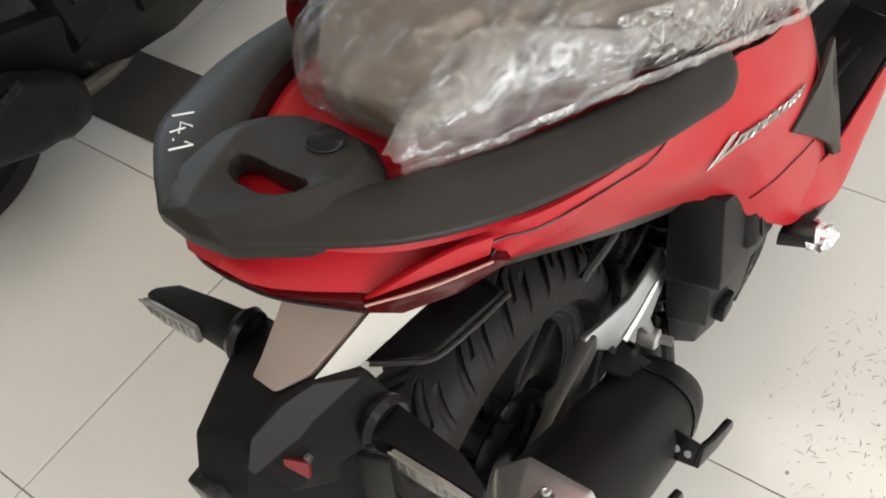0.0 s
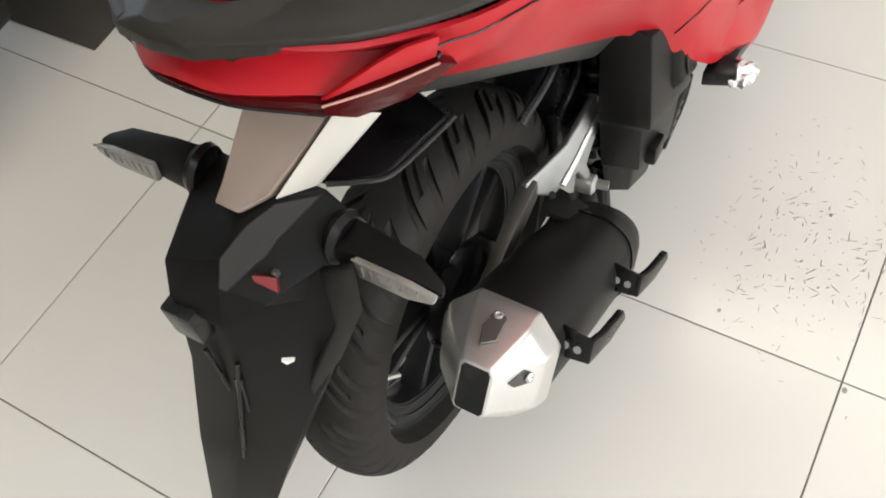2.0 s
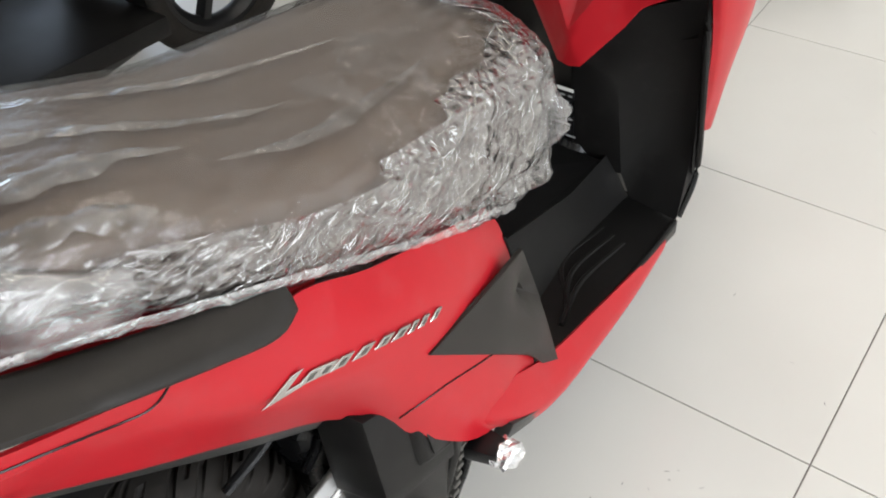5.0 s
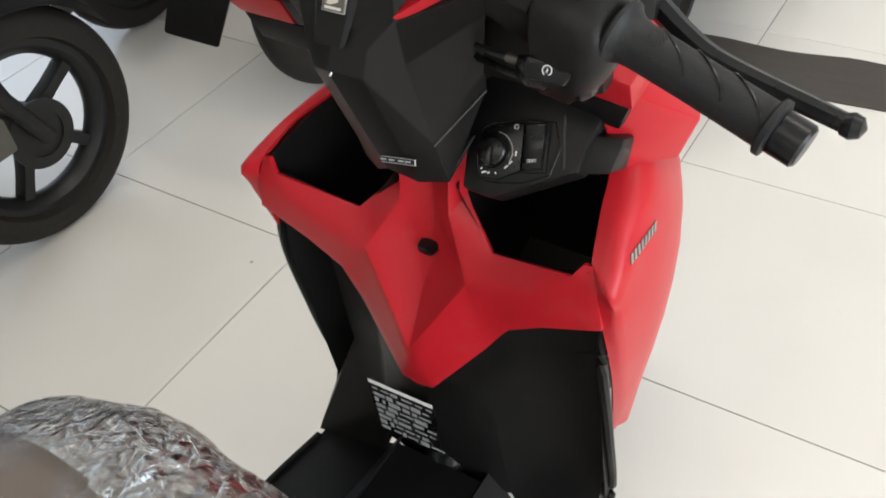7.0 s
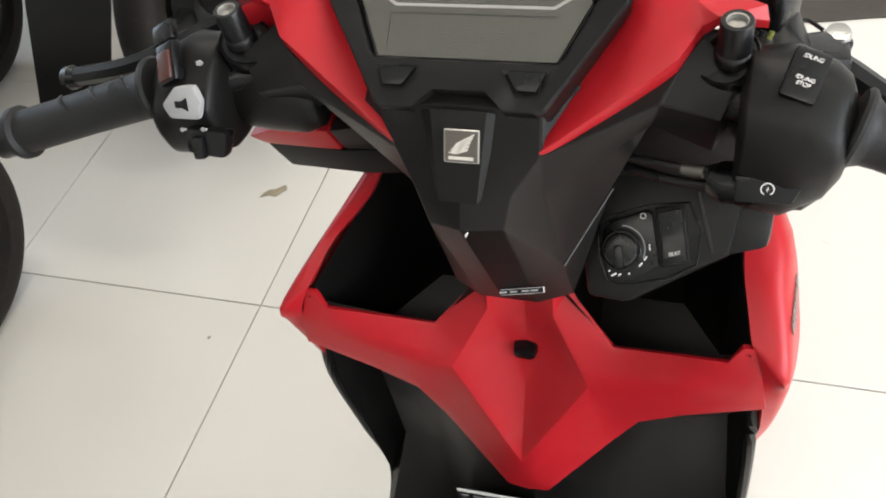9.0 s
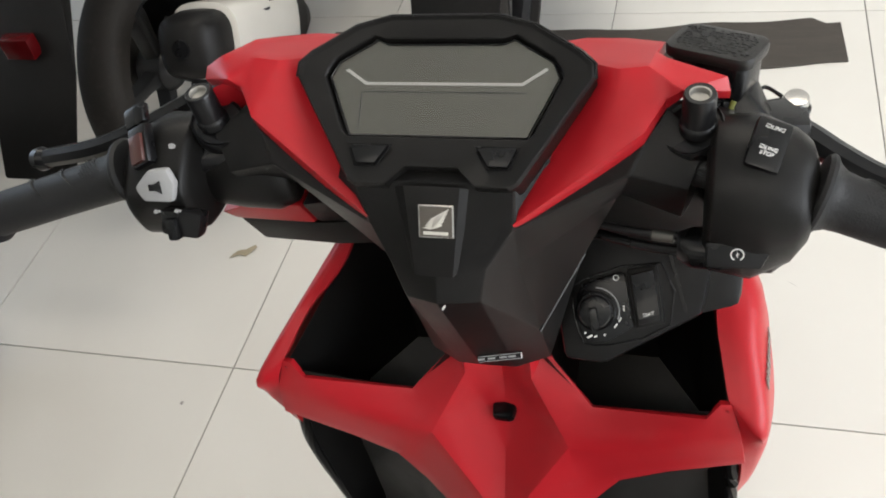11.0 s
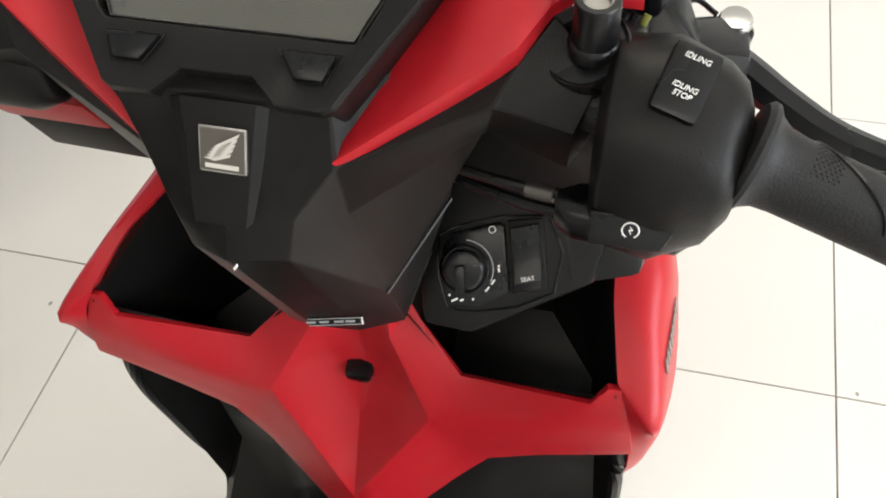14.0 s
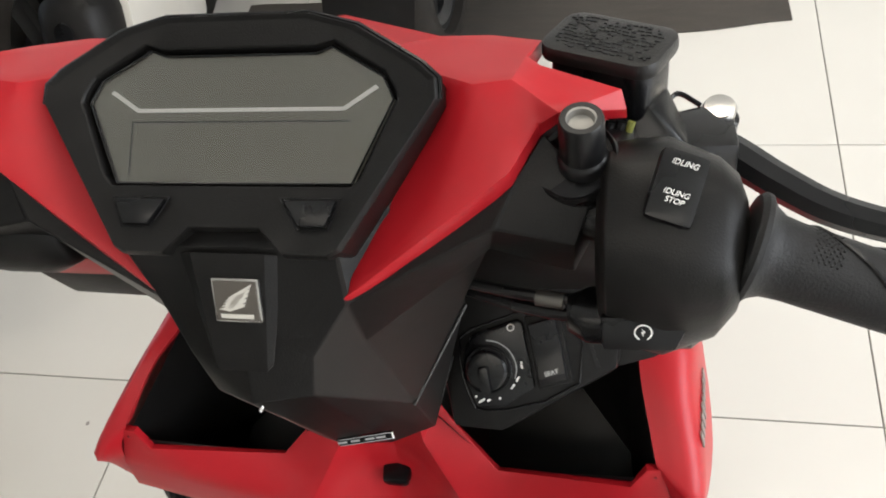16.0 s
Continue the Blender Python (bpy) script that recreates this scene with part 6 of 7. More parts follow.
    # mirror socket
    ms = part("mirror_socket", lathe([(0.0094, -0.006), (0.0098, -0.0015), (0.0094, 0.000), (0.0086, 0.0008), (0.0084, 0.0185), (0.0078, 0.0195), (0.0056, 0.0195), (0.0050, 0.010), (0.0006, 0.009)], (sgn * 0.1455 + (0.008 if sgn < 0 else 0), 0.7090, 1.020 + dz * 0.5), (0.02 * sgn, -0.10, 1), 28), SMOOTH, bike, "black threaded mirror socket with no mirror")
    part("socket_cup", lathe([(0.0005, 0.0), (0.0145, 0.0), (0.0160, 0.0012), (0.0165, 0.0), (0.0160, -0.012)], (sgn * 0.1430 + (0.008 if sgn < 0 else 0), 0.7100, 1.0145 + dz * 0.5), (-0.30 * sgn, -0.42, 1), 28), SMOOTH, ms)
    part("thread", lathe([(0.0056, 0.0), (0.0060, 0.0099), (0.0052, 0.0097), (0.0046, 0.0070), (0.0008, 0.0060)], (sgn * 0.1455 + (0.008 if sgn < 0 else 0), 0.7075, 1.0295 + dz * 0.5), (0.02 * sgn, -0.10, 1), 20), CASTDARK, ms, "bright metal thread")
    # brake lever and its perch
    part("lever_perch", bevel(loft([[(sgn * 0.160, 0.730, 1.002 + dz), (sgn * 0.160, 0.752, 0.998 + dz), (sgn * 0.160, 0.752, 0.978 + dz), (sgn * 0.160, 0.730, 0.975 + dz)], [(sgn * 0.207, 0.752, 0.984 + dz), (sgn * 0.205, 0.788, 0.980 + dz), (sgn * 0.205, 0.788, 0.964 + dz), (sgn * 0.207, 0.752, 0.962 + dz)]]), 0.004), SMOOTH, bike)
    lever = [(0.184, 0.772, 0.972), (0.204, 0.766, 0.966), (0.226, 0.756, 0.957), (0.250, 0.747, 0.949), (0.285, 0.741, 0.942), (0.345, 0.735, 0.930)] if sgn > 0 else [(-0.184, 0.765, 0.984), (-0.215, 0.748, 0.976), (-0.255, 0.736, 0.965), (-0.309, 0.735, 0.953)]
    part("brake_lever", tube(lever, lambda f: 0.0092 - 0.0025 * f, 8), SMOOTH, bike, "black brake lever")
    part("lever_ball", lathe([(0.001, -0.009), (0.007, -0.006), (0.009, 0), (0.007, 0.006), (0.001, 0.009)], lever[-1], (1, 0, 0), 16), SMOOTH, bike)
# brake fluid reservoir
RM = on((0.1525, 0.763, 1.013), (0.92, -0.38, 0.03), (0.35, 0.92, -0.16))
RSV = [(sx * 0.0160 + 0.0080 * math.cos(radians(a)), sy * 0.0085 + 0.0080 * math.sin(radians(a))) for sx, sy, a0 in ((1, -1, -90), (1, 1, 0), (-1, 1, 90), (-1, -1, 180)) for a in range(a0, a0 + 91, 18)]
res = part("brake_reservoir", bevel(flat(RM @ pose(0, 0.001, -0.012), [(x * 0.92, y * 0.88) for x, y in RSV], 0.023), 0.003), SMOOTH, bike, "black brake fluid reservoir with a lettered lid")
part("reservoir_neck", bevel(loft([[RM @ Vector(q) for q in ((0.000, -0.012, -0.004), (0.022, -0.010, -0.004), (0.022, 0.010, -0.004), (0.000, 0.010, -0.004))], [(0.157, 0.732, 1.000), (0.184, 0.738, 0.996), (0.184, 0.758, 0.992), (0.157, 0.752, 0.996)], [(0.157, 0.728, 0.985), (0.188, 0.736, 0.980), (0.188, 0.756, 0.978), (0.157, 0.750, 0.982)]]), 0.003), SMOOTH, res)
for q, (mat_, r) in enumerate(((LEAD, 0.0016), (SMOOTH, 0.0022), (SMOOTH, 0.0022))):
    part("switch_lead", tube([(0.163 - 0.004 * q, 0.731, 1.016), (0.160 - 0.004 * q, 0.7265, 1.008), (0.157 - 0.004 * q, 0.722, 0.998), (0.156 - 0.004 * q, 0.722, 0.985)], r, 8), mat_, res, "thin switch lead")
part("lid", bevel(flat(RM @ pose(0, 0, 0.0105), [(x * 1.05, y * 1.06) for x, y in RSV], 0.007), 0.002), GREY, res, "black textured reservoir lid")
random.seed(12)
for r in range(10):
    x = -0.0205
    while x < 0.0185:
        w = random.uniform(0.0008, 0.0030)
        if random.random() < 0.85 and abs(x) + abs(0.0126 - 0.0028 * r) < 0.029:
            part("lid_print", flat(RM @ pose(x + w / 2, 0.0126 - 0.0028 * r + random.uniform(-0.0005, 0.0005), 0.0173), rect(0, 0, w, random.choice((0.0006, 0.0012, 0.0019))), 0.0005), SMOOTH, res)
        x += w + random.uniform(0.0004, 0.0010)
for q in ((-0.0195, 0.0105), (0.0195, -0.0105)):
    for a in (20, 110):
        part("lid_screw", flat(RM @ pose(*q, 0.0173, 0, 0, a), rect(0, 0, 0.0046, 0.0011), 0.0007), SMOOTH, res)
pivot = part("lever_screw", lathe([(0.0064, 0), (0.0072, 0.002), (0.0074, 0.006), (0.0066, 0.0076), (0.002, 0.0080)], (0.199, 0.776, 0.978), (0.0, -0.12, 1), 24), CHROME, bike, "bright steel lever pivot screw")
part("screw_collar", lathe([(0.0085, -0.006), (0.009, -0.001), (0.0075, 0.001)], (0.199, 0.776, 0.978), (0.0, -0.12, 1), 24), SMOOTH, pivot)
part("tie_wire", tube([(0.191, 0.776, 0.985), (0.181, 0.778, 0.990), (0.176, 0.772, 0.986), (0.180, 0.768, 0.980)], 0.0012, 6), SMOOTH, pivot)
for sgn in (1,):
    part("shoulder_panel", bevel(facets([(sgn * 0.150, 0.772, 0.900), (sgn * 0.190, 0.80, 0.865), (sgn * 0.218, 0.849, 0.824), (sgn * 0.203, 0.845, 0.780), (sgn * 0.168, 0.790, 0.795), (sgn * 0.165, 0.775, 0.850), (sgn * 0.19, 0.93, 0.82), (sgn * 0.14, 0.92, 0.89)],
         [(0, 1, 5), (1, 2, 3, 4, 5), (2, 6, 3), (0, 7, 6, 2, 1)], 0.005), 0.002, 1), RED, bike, "satin red front shoulder panel")
for sgn, rings, under in (
        (1, ([(0.190, 0.758, 0.904), (0.189, 0.767, 0.876), (0.182, 0.842, 0.868), (0.183, 0.842, 0.90)],
             [(0.120, 0.750, 0.925), (0.115, 0.774, 0.880), (0.11, 0.862, 0.85), (0.11, 0.842, 0.93)],
             [(0.050, 0.757, 0.935), (0.050, 0.794, 0.882), (0.05, 0.882, 0.85), (0.05, 0.842, 0.94)]), ((0.186, 0.769, 0.8765), (0.115, 0.775, 0.8795), (0.05, 0.794, 0.8815), (0.05, 0.882, 0.862), (0.180, 0.842, 0.868))),
        (-1, ([(0.179, 0.7315, 0.911), (0.1745, 0.7385, 0.899), (0.168, 0.80, 0.885), (0.168, 0.80, 0.925)],
              [(0.150, 0.7270, 0.9255), (0.148, 0.7380, 0.8985), (0.145, 0.81, 0.875), (0.145, 0.81, 0.93)],
              [(0.112, 0.7260, 0.9265), (0.112, 0.7390, 0.8975), (0.11, 0.82, 0.87), (0.11, 0.81, 0.93)]), ((0.1735, 0.7400, 0.8985), (0.112, 0.7395, 0.8970), (0.03, 0.758, 0.888), (0.03, 0.84, 0.86), (0.165, 0.80, 0.880)))):
    wing = part("cowl_wing", bevel(loft([[(sgn * x, y, z) for x, y, z in r] for r in rings]), 0.0025), RED, bike, "satin red headlamp cowl wing")
    part("wing_under", bevel(slab([(sgn * x, y, z) for x, y, z in under], (-sgn * 0.010, 0.006, -0.028)), 0.003), BLACK, wing)
    if sgn < 0:
        part("wing_inner", bevel(loft([[(-0.111, 0.7275, 0.9260), (-0.111, 0.7405, 0.8970), (-0.11, 0.82, 0.87), (-0.11, 0.81, 0.93)], [(-0.040, 0.740, 0.930), (-0.040, 0.757, 0.888), (-0.04, 0.84, 0.86), (-0.04, 0.82, 0.93)]]), 0.002), BLACK, wing)
for sgn in (1, -1):
    part("shoulder_back", bevel(slab([(sgn * 0.06, 0.800, 0.875), (sgn * 0.158, 0.800, 0.875), (sgn * 0.160, 0.822, 0.792), (sgn * 0.06, 0.845, 0.805)], (0, 0.012, 0)), 0.003), SMOOTH, bike, "black inner panel behind the pocket")
part("cable_cover", bevel(slab([(0.055, 0.715, 0.955), (0.155, 0.722, 0.962), (0.178, 0.736, 0.925), (0.176, 0.742, 0.902), (0.150, 0.744, 0.892), (0.060, 0.732, 0.900)], (0, 0.02, 0)), 0.004), BLACK, bike, "black cover behind the cables")
part("cover_elbow", bevel(loft([oval([(x, 0.710 + 0.018 * k * math.cos(a), 0.970 + 0.022 * k * math.sin(a)) for a in [2 * math.pi * q / 7 for q in range(7)]]) for x, k in ((-0.158, 0.85), (-0.150, 1.0), (-0.130, 1.1), (-0.108, 1.1), (-0.095, 0.8))]), 0.002, 1, 60), BLACK, bike, smooth=60)
part("bar_tube", tube([(-0.20, 0.688, 0.984), (-0.10, 0.72, 0.985), (0, 0.735, 0.965), (0.10, 0.72, 0.988), (0.20, 0.688, 0.992)], 0.011, 12), SMOOTH, bike)
part("steering_post", rod((0, 0.835, 0.70), (0, 0.765, 0.965), 0.025, 0.02, 16), SMOOTH, bike)

# clear film over the saddle: a taut top, crumpled sides, loose ends, folds and a doubled hem
random.seed(2)
film = empty("plastic_film", (0.09, 0, 0), "crumpled clear plastic film wrapped over the saddle", "plastic film")
bm = loft(seat_rings(0.006))
bmesh.ops.subdivide_edges(bm, edges=bm.edges[:], cuts=5, use_grid_fill=True)
bmesh.ops.recalc_face_normals(bm, faces=bm.faces)
bm.faces.index_update()
kinds = {}
for f in bm.faces:
    c = f.calc_center_median()
    wob = 0.22 * noise.noise(c * 13)
    if c.y > 0.345 + 0.03 * wob:
        kinds[f.index] = "film_front"
    elif c.y < -0.255:
        kinds[f.index] = "film_rear"
    elif f.normal.z + 2.0 * wob > 0.62 + 1.5 * max(0, c.y - 0.04) + 2.2 * max(0, c.x) * max(0, min(1, 4 * c.y)):
        kinds[f.index] = "film_top"
    elif f.normal.z + 2.0 * wob > 0.24 + 1.5 * max(0, c.y - 0.04) + 2.2 * max(0, c.x) * max(0, min(1, 4 * c.y)):
        kinds[f.index] = "film_shoulder"
    else:
        kinds[f.index] = "film_side"
for v in bm.verts:
    p = v.co.copy()
    side = max(0.0, min(1.0, (0.86 - 0.22 * p.y - p.z) / 0.10))
    end = max(0.0, min(1.0, (abs(p.y - 0.05) - 0.27) / 0.08))
    fine = noise.noise(Vector((p.x * 30, p.y * 22, p.z * 38)) + Vector((3, 1, 7)))
    n1 = noise.noise(p * 9) * 0.006 + fine * 0.006 + abs(noise.noise(Vector((p.x * 50, p.y * 24, p.z * 60)))) * 0.005
    out = Vector((p.x, 0, p.z - 0.74)).normalized()
    v.co = p + out * (n1 * (0.04 + 0.95 * side + 0.9 * end) + 0.008 * end)
    if p.y > 0.34:
        v.co += Vector((0.006 * noise.noise(p * 20), 0.010 * (1 + noise.noise(p * 14)), 0))
    if p.y < -0.24:
        v.co += Vector((0, -0.012 * end * (1 + noise.noise(p * 16)), 0))
    if p.z < 0.74 - 0.36 * p.y and abs(p.x) > 0.10:
        v.co += Vector((math.copysign(0.008, p.x), 0, -0.016))
keep = {f.index: [v.co.copy() for v in f.verts] for f in bm.faces}
tree = BVHTree.FromBMesh(bm)
for kind, mat in (("film_top", FILM_SMOOTH), ("film_shoulder", FILM_MID), ("film_side", FILM), ("film_front", FILM), ("film_rear", FILM_MID)):
    piece = bmesh.new()
    for i, q in keep.items():
        if kinds[i] == kind:
            piece.faces.new([piece.verts.new(c) for c in q])
    bmesh.ops.remove_doubles(piece, verts=piece.verts, dist=1e-6)
    part(kind, piece, mat, film, smooth=180)
bm.free()
# milky gathered lobe at the front lower corner
rings = []
for k in range(9):
    f = k / 8
    c = Vector((0.122 + 0.012 * math.sin(f * 3.1), 0.402 + 0.010 * math.sin(f * 3.1), 0.700 - 0.095 * f))
    w = 0.004 + 0.020 * math.sin(math.pi * (0.12 + 0.80 * f))
    rings.append([c + Vector((w * math.cos(a), w * 0.75 * math.sin(a), 0)) * (1 + 0.35 * noise.noise(Vector((3 * math.cos(a), 3 * math.sin(a), f * 7)))) for a in [2 * math.pi * q / 18 for q in range(18)]])
part("film_lobe", loft(rings), FILM_MILKY, film, "milky gathered lobe of film", smooth=180)
# long loose folds lying on the top
for path, wide in (([(0.080, -0.245), (0.066, -0.205), (0.056, -0.160), (0.060, -0.120), (0.062, -0.070), (0.072, -0.030)], 0.016),
                   ([(0.098, -0.235), (0.098, -0.190), (0.108, -0.145), (0.126, -0.110), (0.138, -0.085)], 0.012),
                   ([(-0.02, -0.22), (0.00, -0.10), (0.03, 0.00), (0.05, 0.10)], 0.010),
                   ([(-0.07, -0.20), (-0.06, -0.05), (-0.04, 0.08), (0.0, 0.22)], 0.008),
                   ([(0.10, -0.02), (0.105, 0.06), (0.100, 0.15), (0.09, 0.25)], 0.009)):
    line = spline([(x, y, 0) for x, y in path], 10)
    rows = []
    for i, q in enumerate(line):
        d = (line[min(i + 1, len(line) - 1)] - line[max(i - 1, 0)]).normalized()
        n = Vector((-d.y, d.x, 0))
        w = wide * (0.1 + 0.9 * math.sin(math.pi * i / (len(line) - 1))) * (1 + 0.7 * noise.noise(q * 38))
        row = []
        for s, h in ((-1, 0.0), (-0.5, 0.35), (-0.1, 0.75), (0.2, 0.65), (0.6, 0.2), (1, 0.0)):
            at = q + n * s * w
            hit = tree.ray_cast(Vector((at.x, at.y, 1.3)), Vector((0, 0, -1)))[0]
            z = hit.z if hit else 0.85
            row.append((at.x, at.y, z + 0.0008 + h * w * 0.6 * (0.8 + 0.6 * noise.noise(q * 45 + Vector((s, 0, 0))))))
        rows.append(row)
    part("film_fold", sheet(rows, 0, 1, 1), FILM_FOLD, film, smooth=180)
# loose outer wrap along each side, gathered to a corner at the rear
for sgn in (1, -1):
    rows = []
    lo = 0 if sgn > 0 else 3
    for y, x0, z0, x1, z1 in ((-0.335, 0.050, 0.880, 0.066, 0.868), (-0.315, 0.050, 0.890, 0.078, 0.863), (-0.28, 0.056, 0.908, 0.094, 0.860), (-0.24, 0.068, 0.918, 0.112, 0.852), (-0.20, 0.094, 0.905, 0.126, 0.842), (-0.165, 0.118, 0.880, 0.136, 0.834), (-0.13, 0.122, 0.868, 0.134, 0.824))[lo:]:
        row = []
        for j in range(7):
            f = j / 6
            bulge = math.sin(math.pi * f) * (0.010 if y > -0.3 else 0.005)
            row.append((sgn * (x0 + (x1 - x0) * f ** 0.8 + bulge), y + 0.006 * noise.noise(Vector((y * 30, f * 5, sgn))), z0 + (z1 - z0) * f ** 1.5 + bulge * 0.6))
        rows.append(row)
    for row, amp in ((rows[-1], 0.012), (rows[-2], 0.006)):
        row[:] = [(x, y + amp * noise.noise(Vector((x * 40, z * 50, 3))) + amp * 0.6 * math.sin(j * 1.7), z) for j, (x, y, z) in enumerate(row)]
    wrap = sheet(rows, 0, 3, 5)
    for v in wrap.verts:
        v.co += Vector((sgn, 0, 0.4)) * (0.004 * noise.noise(v.co * 45) + 0.004 * abs(noise.noise(v.co * 26)))
    part("film_wrap", wrap, FILM_MILKY, film, smooth=180)
    if sgn < 0:
        continue
    edge = [(sgn * x, y, z) for x, y, z in ((0.066, -0.334, 0.868), (0.094, -0.282, 0.860), (0.118, -0.225, 0.850), (0.140, -0.155, 0.830), (0.156, -0.085, 0.804), (0.166, -0.015, 0.774), (0.172, 0.06, 0.738), (0.172, 0.14, 0.694), (0.167, 0.22, 0.655), (0.160, 0.29, 0.615))]
    rows = []
    for q in spline(edge, 8):
        jig = 0.0016 * noise.noise(q * 60)
        rows.append([q + Vector((sgn * (0.002 + jig), 0, 0.007 + jig * 2)), q + Vector((sgn * 0.0035, 0, 0.002 + jig)), q + Vector((sgn * (0.002 - jig), 0, -0.0035 + jig * 2))])
    part("film_hem", sheet(rows, 0, 2, 1), FILM_HEM, film, smooth=180)


# ---- the other scooters ----
def parked_scooter(paint, label, seat_mat, shield_mat, tuck=(0, 0, 0)):
    p = empty("parked_scooter", (0, 0, 0), label, "scooter", "scooters parked in rows")
    wheel(p, (0, 0, 0.258), 0.258, 0.05, False, "rear", twin=False)
    wheel(p, (0, 1.28, 0.255), 0.255, 0.045, False, "front", twin=False)
    part("body", sheet([[(x, y, z) for x, y, z in r] for r in (
        [(-0.10, -0.22, 0.76), (-0.14, -0.02, 0.70), (-0.17, 0.22, 0.62), (-0.16, 0.48, 0.50)],
        [(-0.07, -0.27, 0.83), (-0.13, -0.05, 0.80), (-0.15, 0.20, 0.74), (-0.13, 0.48, 0.64)],
        [(0.0, -0.30, 0.85), (0.0, -0.10, 0.84), (0.0, 0.20, 0.78), (0.0, 0.50, 0.66)],
        [(0.07, -0.27, 0.83), (0.13, -0.05, 0.80), (0.15, 0.20, 0.74), (0.13, 0.48, 0.64)],
        [(0.10, -0.22, 0.76), (0.14, -0.02, 0.70), (0.17, 0.22, 0.62), (0.16, 0.48, 0.50)])], 0.004), paint, p)
    part("saddle", bevel(loft([[(-w, y, b), (-w * 1.05, y, (b + t) / 2), (-w * 0.7, y, t), (w * 0.7, y, t), (w * 1.05, y, (b + t) / 2), (w, y, b)] for y, w, b, t in ((-0.22, 0.06, 0.83, 0.86), (-0.05, 0.11, 0.80, 0.87), (0.2, 0.14, 0.74, 0.82), (0.42, 0.12, 0.67, 0.79), (0.55, 0.07, 0.64, 0.73))]), 0.02), seat_mat, p, "black vinyl saddle")
    part("grab_rail", tube([(-0.13, 0.0, 0.82), (-0.12, -0.2, 0.87), (0, -0.28, 0.90), (0.12, -0.2, 0.87), (0.13, 0.0, 0.82)], 0.016, 10), GREY, p)
    part("footboard", slab([(-0.20, 0.42, 0.33), (0.20, 0.42, 0.33), (0.20, 0.98, 0.29), (-0.20, 0.98, 0.29)], (0, 0, -0.05), 0.01), BLACK, p)
    part("belly", bevel(loft([[(-0.16, 0.1, 0.42), (0.16, 0.1, 0.42), (0.12, 0.1, 0.2), (-0.12, 0.1, 0.2)], [(-0.20, 0.5, 0.32), (0.20, 0.5, 0.32), (0.15, 0.5, 0.17), (-0.15, 0.5, 0.17)], [(-0.20, 0.98, 0.29), (0.20, 0.98, 0.29), (0.12, 0.98, 0.2), (-0.12, 0.98, 0.2)]]), 0.02), BLACK, p)
    part("leg_shield", sheet([[(-0.19, 0.93, 0.74), (-0.10, 1.04, 0.78), (0, 1.09, 0.80), (0.10, 1.04, 0.78), (0.19, 0.93, 0.74)], [(-0.20, 0.97, 0.56), (-0.1, 1.08, 0.56), (0, 1.12, 0.56), (0.1, 1.08, 0.56), (0.20, 0.97, 0.56)], [(-0.16, 1.0, 0.34), (-0.08, 1.06, 0.34), (0, 1.09, 0.34), (0.08, 1.06, 0.34), (0.16, 1.0, 0.34)]], 0.01), paint, p)
    part("inner_shield", slab([(-0.18, 0.93, 0.70), (0.18, 0.93, 0.70), (0.16, 0.96, 0.30), (-0.16, 0.96, 0.30)], (0, 0.03, 0), 0.01), BLACK, p)
    part("front_mudguard", sheet([[(x, y, z - abs(x) * 0.6) for x in (-0.065, -0.03, 0, 0.03, 0.065)] for y, z in ((1.05, 0.46), (1.16, 0.535), (1.28, 0.555), (1.42, 0.52), (1.52, 0.42))], 0.004), paint, p)
    for s in (1, -1):
        part("fork_leg", tube([(s * 0.075, 1.12, 0.66), (s * 0.078, 1.2, 0.44), (s * 0.078, 1.28, 0.255)], 0.018, 10), RIMBLACK, p)
        part("brake_lever", tube([(s * 0.20, 1.03, 1.0), (s * 0.28, 1.04, 0.99), (s * 0.36, 1.0, 0.96)], 0.007, 8), SMOOTH, p)
        part("grip", rod((s * 0.21, 0.98, 1.0), (s * 0.34, 0.96, 0.97), 0.017, None, 16, 0.003), RUBBER, p)
        sg = part("turn_signal", bevel(loft([[(s * 0.06, -0.20, 0.70), (s * 0.06, -0.24, 0.70), (s * 0.06, -0.24, 0.66), (s * 0.06, -0.20, 0.66)], [(s * 0.17, -0.21, 0.69), (s * 0.17, -0.23, 0.69), (s * 0.17, -0.23, 0.67), (s * 0.17, -0.21, 0.67)]]), 0.006), BLACK, p)
        part("lens", box((min(s * 0.10, s * 0.16), -0.245, 0.672), (max(s * 0.10, s * 0.16), -0.232, 0.69), 0.003), CLEARLENS, sg)
    part("brake_disc", lathe([(0.075, 0.055), (0.075, 0.059), (0.05, 0.060), (0.05, 0.054)], (0, 1.28, 0.255), (1, 0, 0), 32), RIMBLACK, p)
    part("brake_caliper", box((0.045, 1.15, 0.27), (0.085, 1.21, 0.35), 0.01), DARKMETAL, p)
    part("handlebar_cover", bevel(loft([[(-0.20, 0.98, 1.02), (-0.20, 1.03, 1.0), (-0.20, 1.0, 0.97)], [(0.0, 0.95, 1.05), (0.0, 1.15, 1.0), (0, 1.02, 0.86)], [(0.20, 0.98, 1.02), (0.20, 1.03, 1.0), (0.20, 1.0, 0.97)]]), 0.012), paint, p)
    part("headlamp", slab([(-0.10, 1.12, 1.0), (0.10, 1.12, 1.0), (0.06, 1.13, 0.90), (-0.06, 1.13, 0.90)], (0, 0.03, 0), 0.01), CLEARLENS, p)
    cover = part("radiator_cover", bevel(loft([[(0.12, 0.24, 0.55), (0.12, 0.38, 0.52), (0.12, 0.40, 0.28), (0.12, 0.26, 0.24)], [(0.18, 0.27, 0.50), (0.185, 0.36, 0.48), (0.185, 0.37, 0.32), (0.18, 0.28, 0.30)]]), 0.01), BLACK, p)
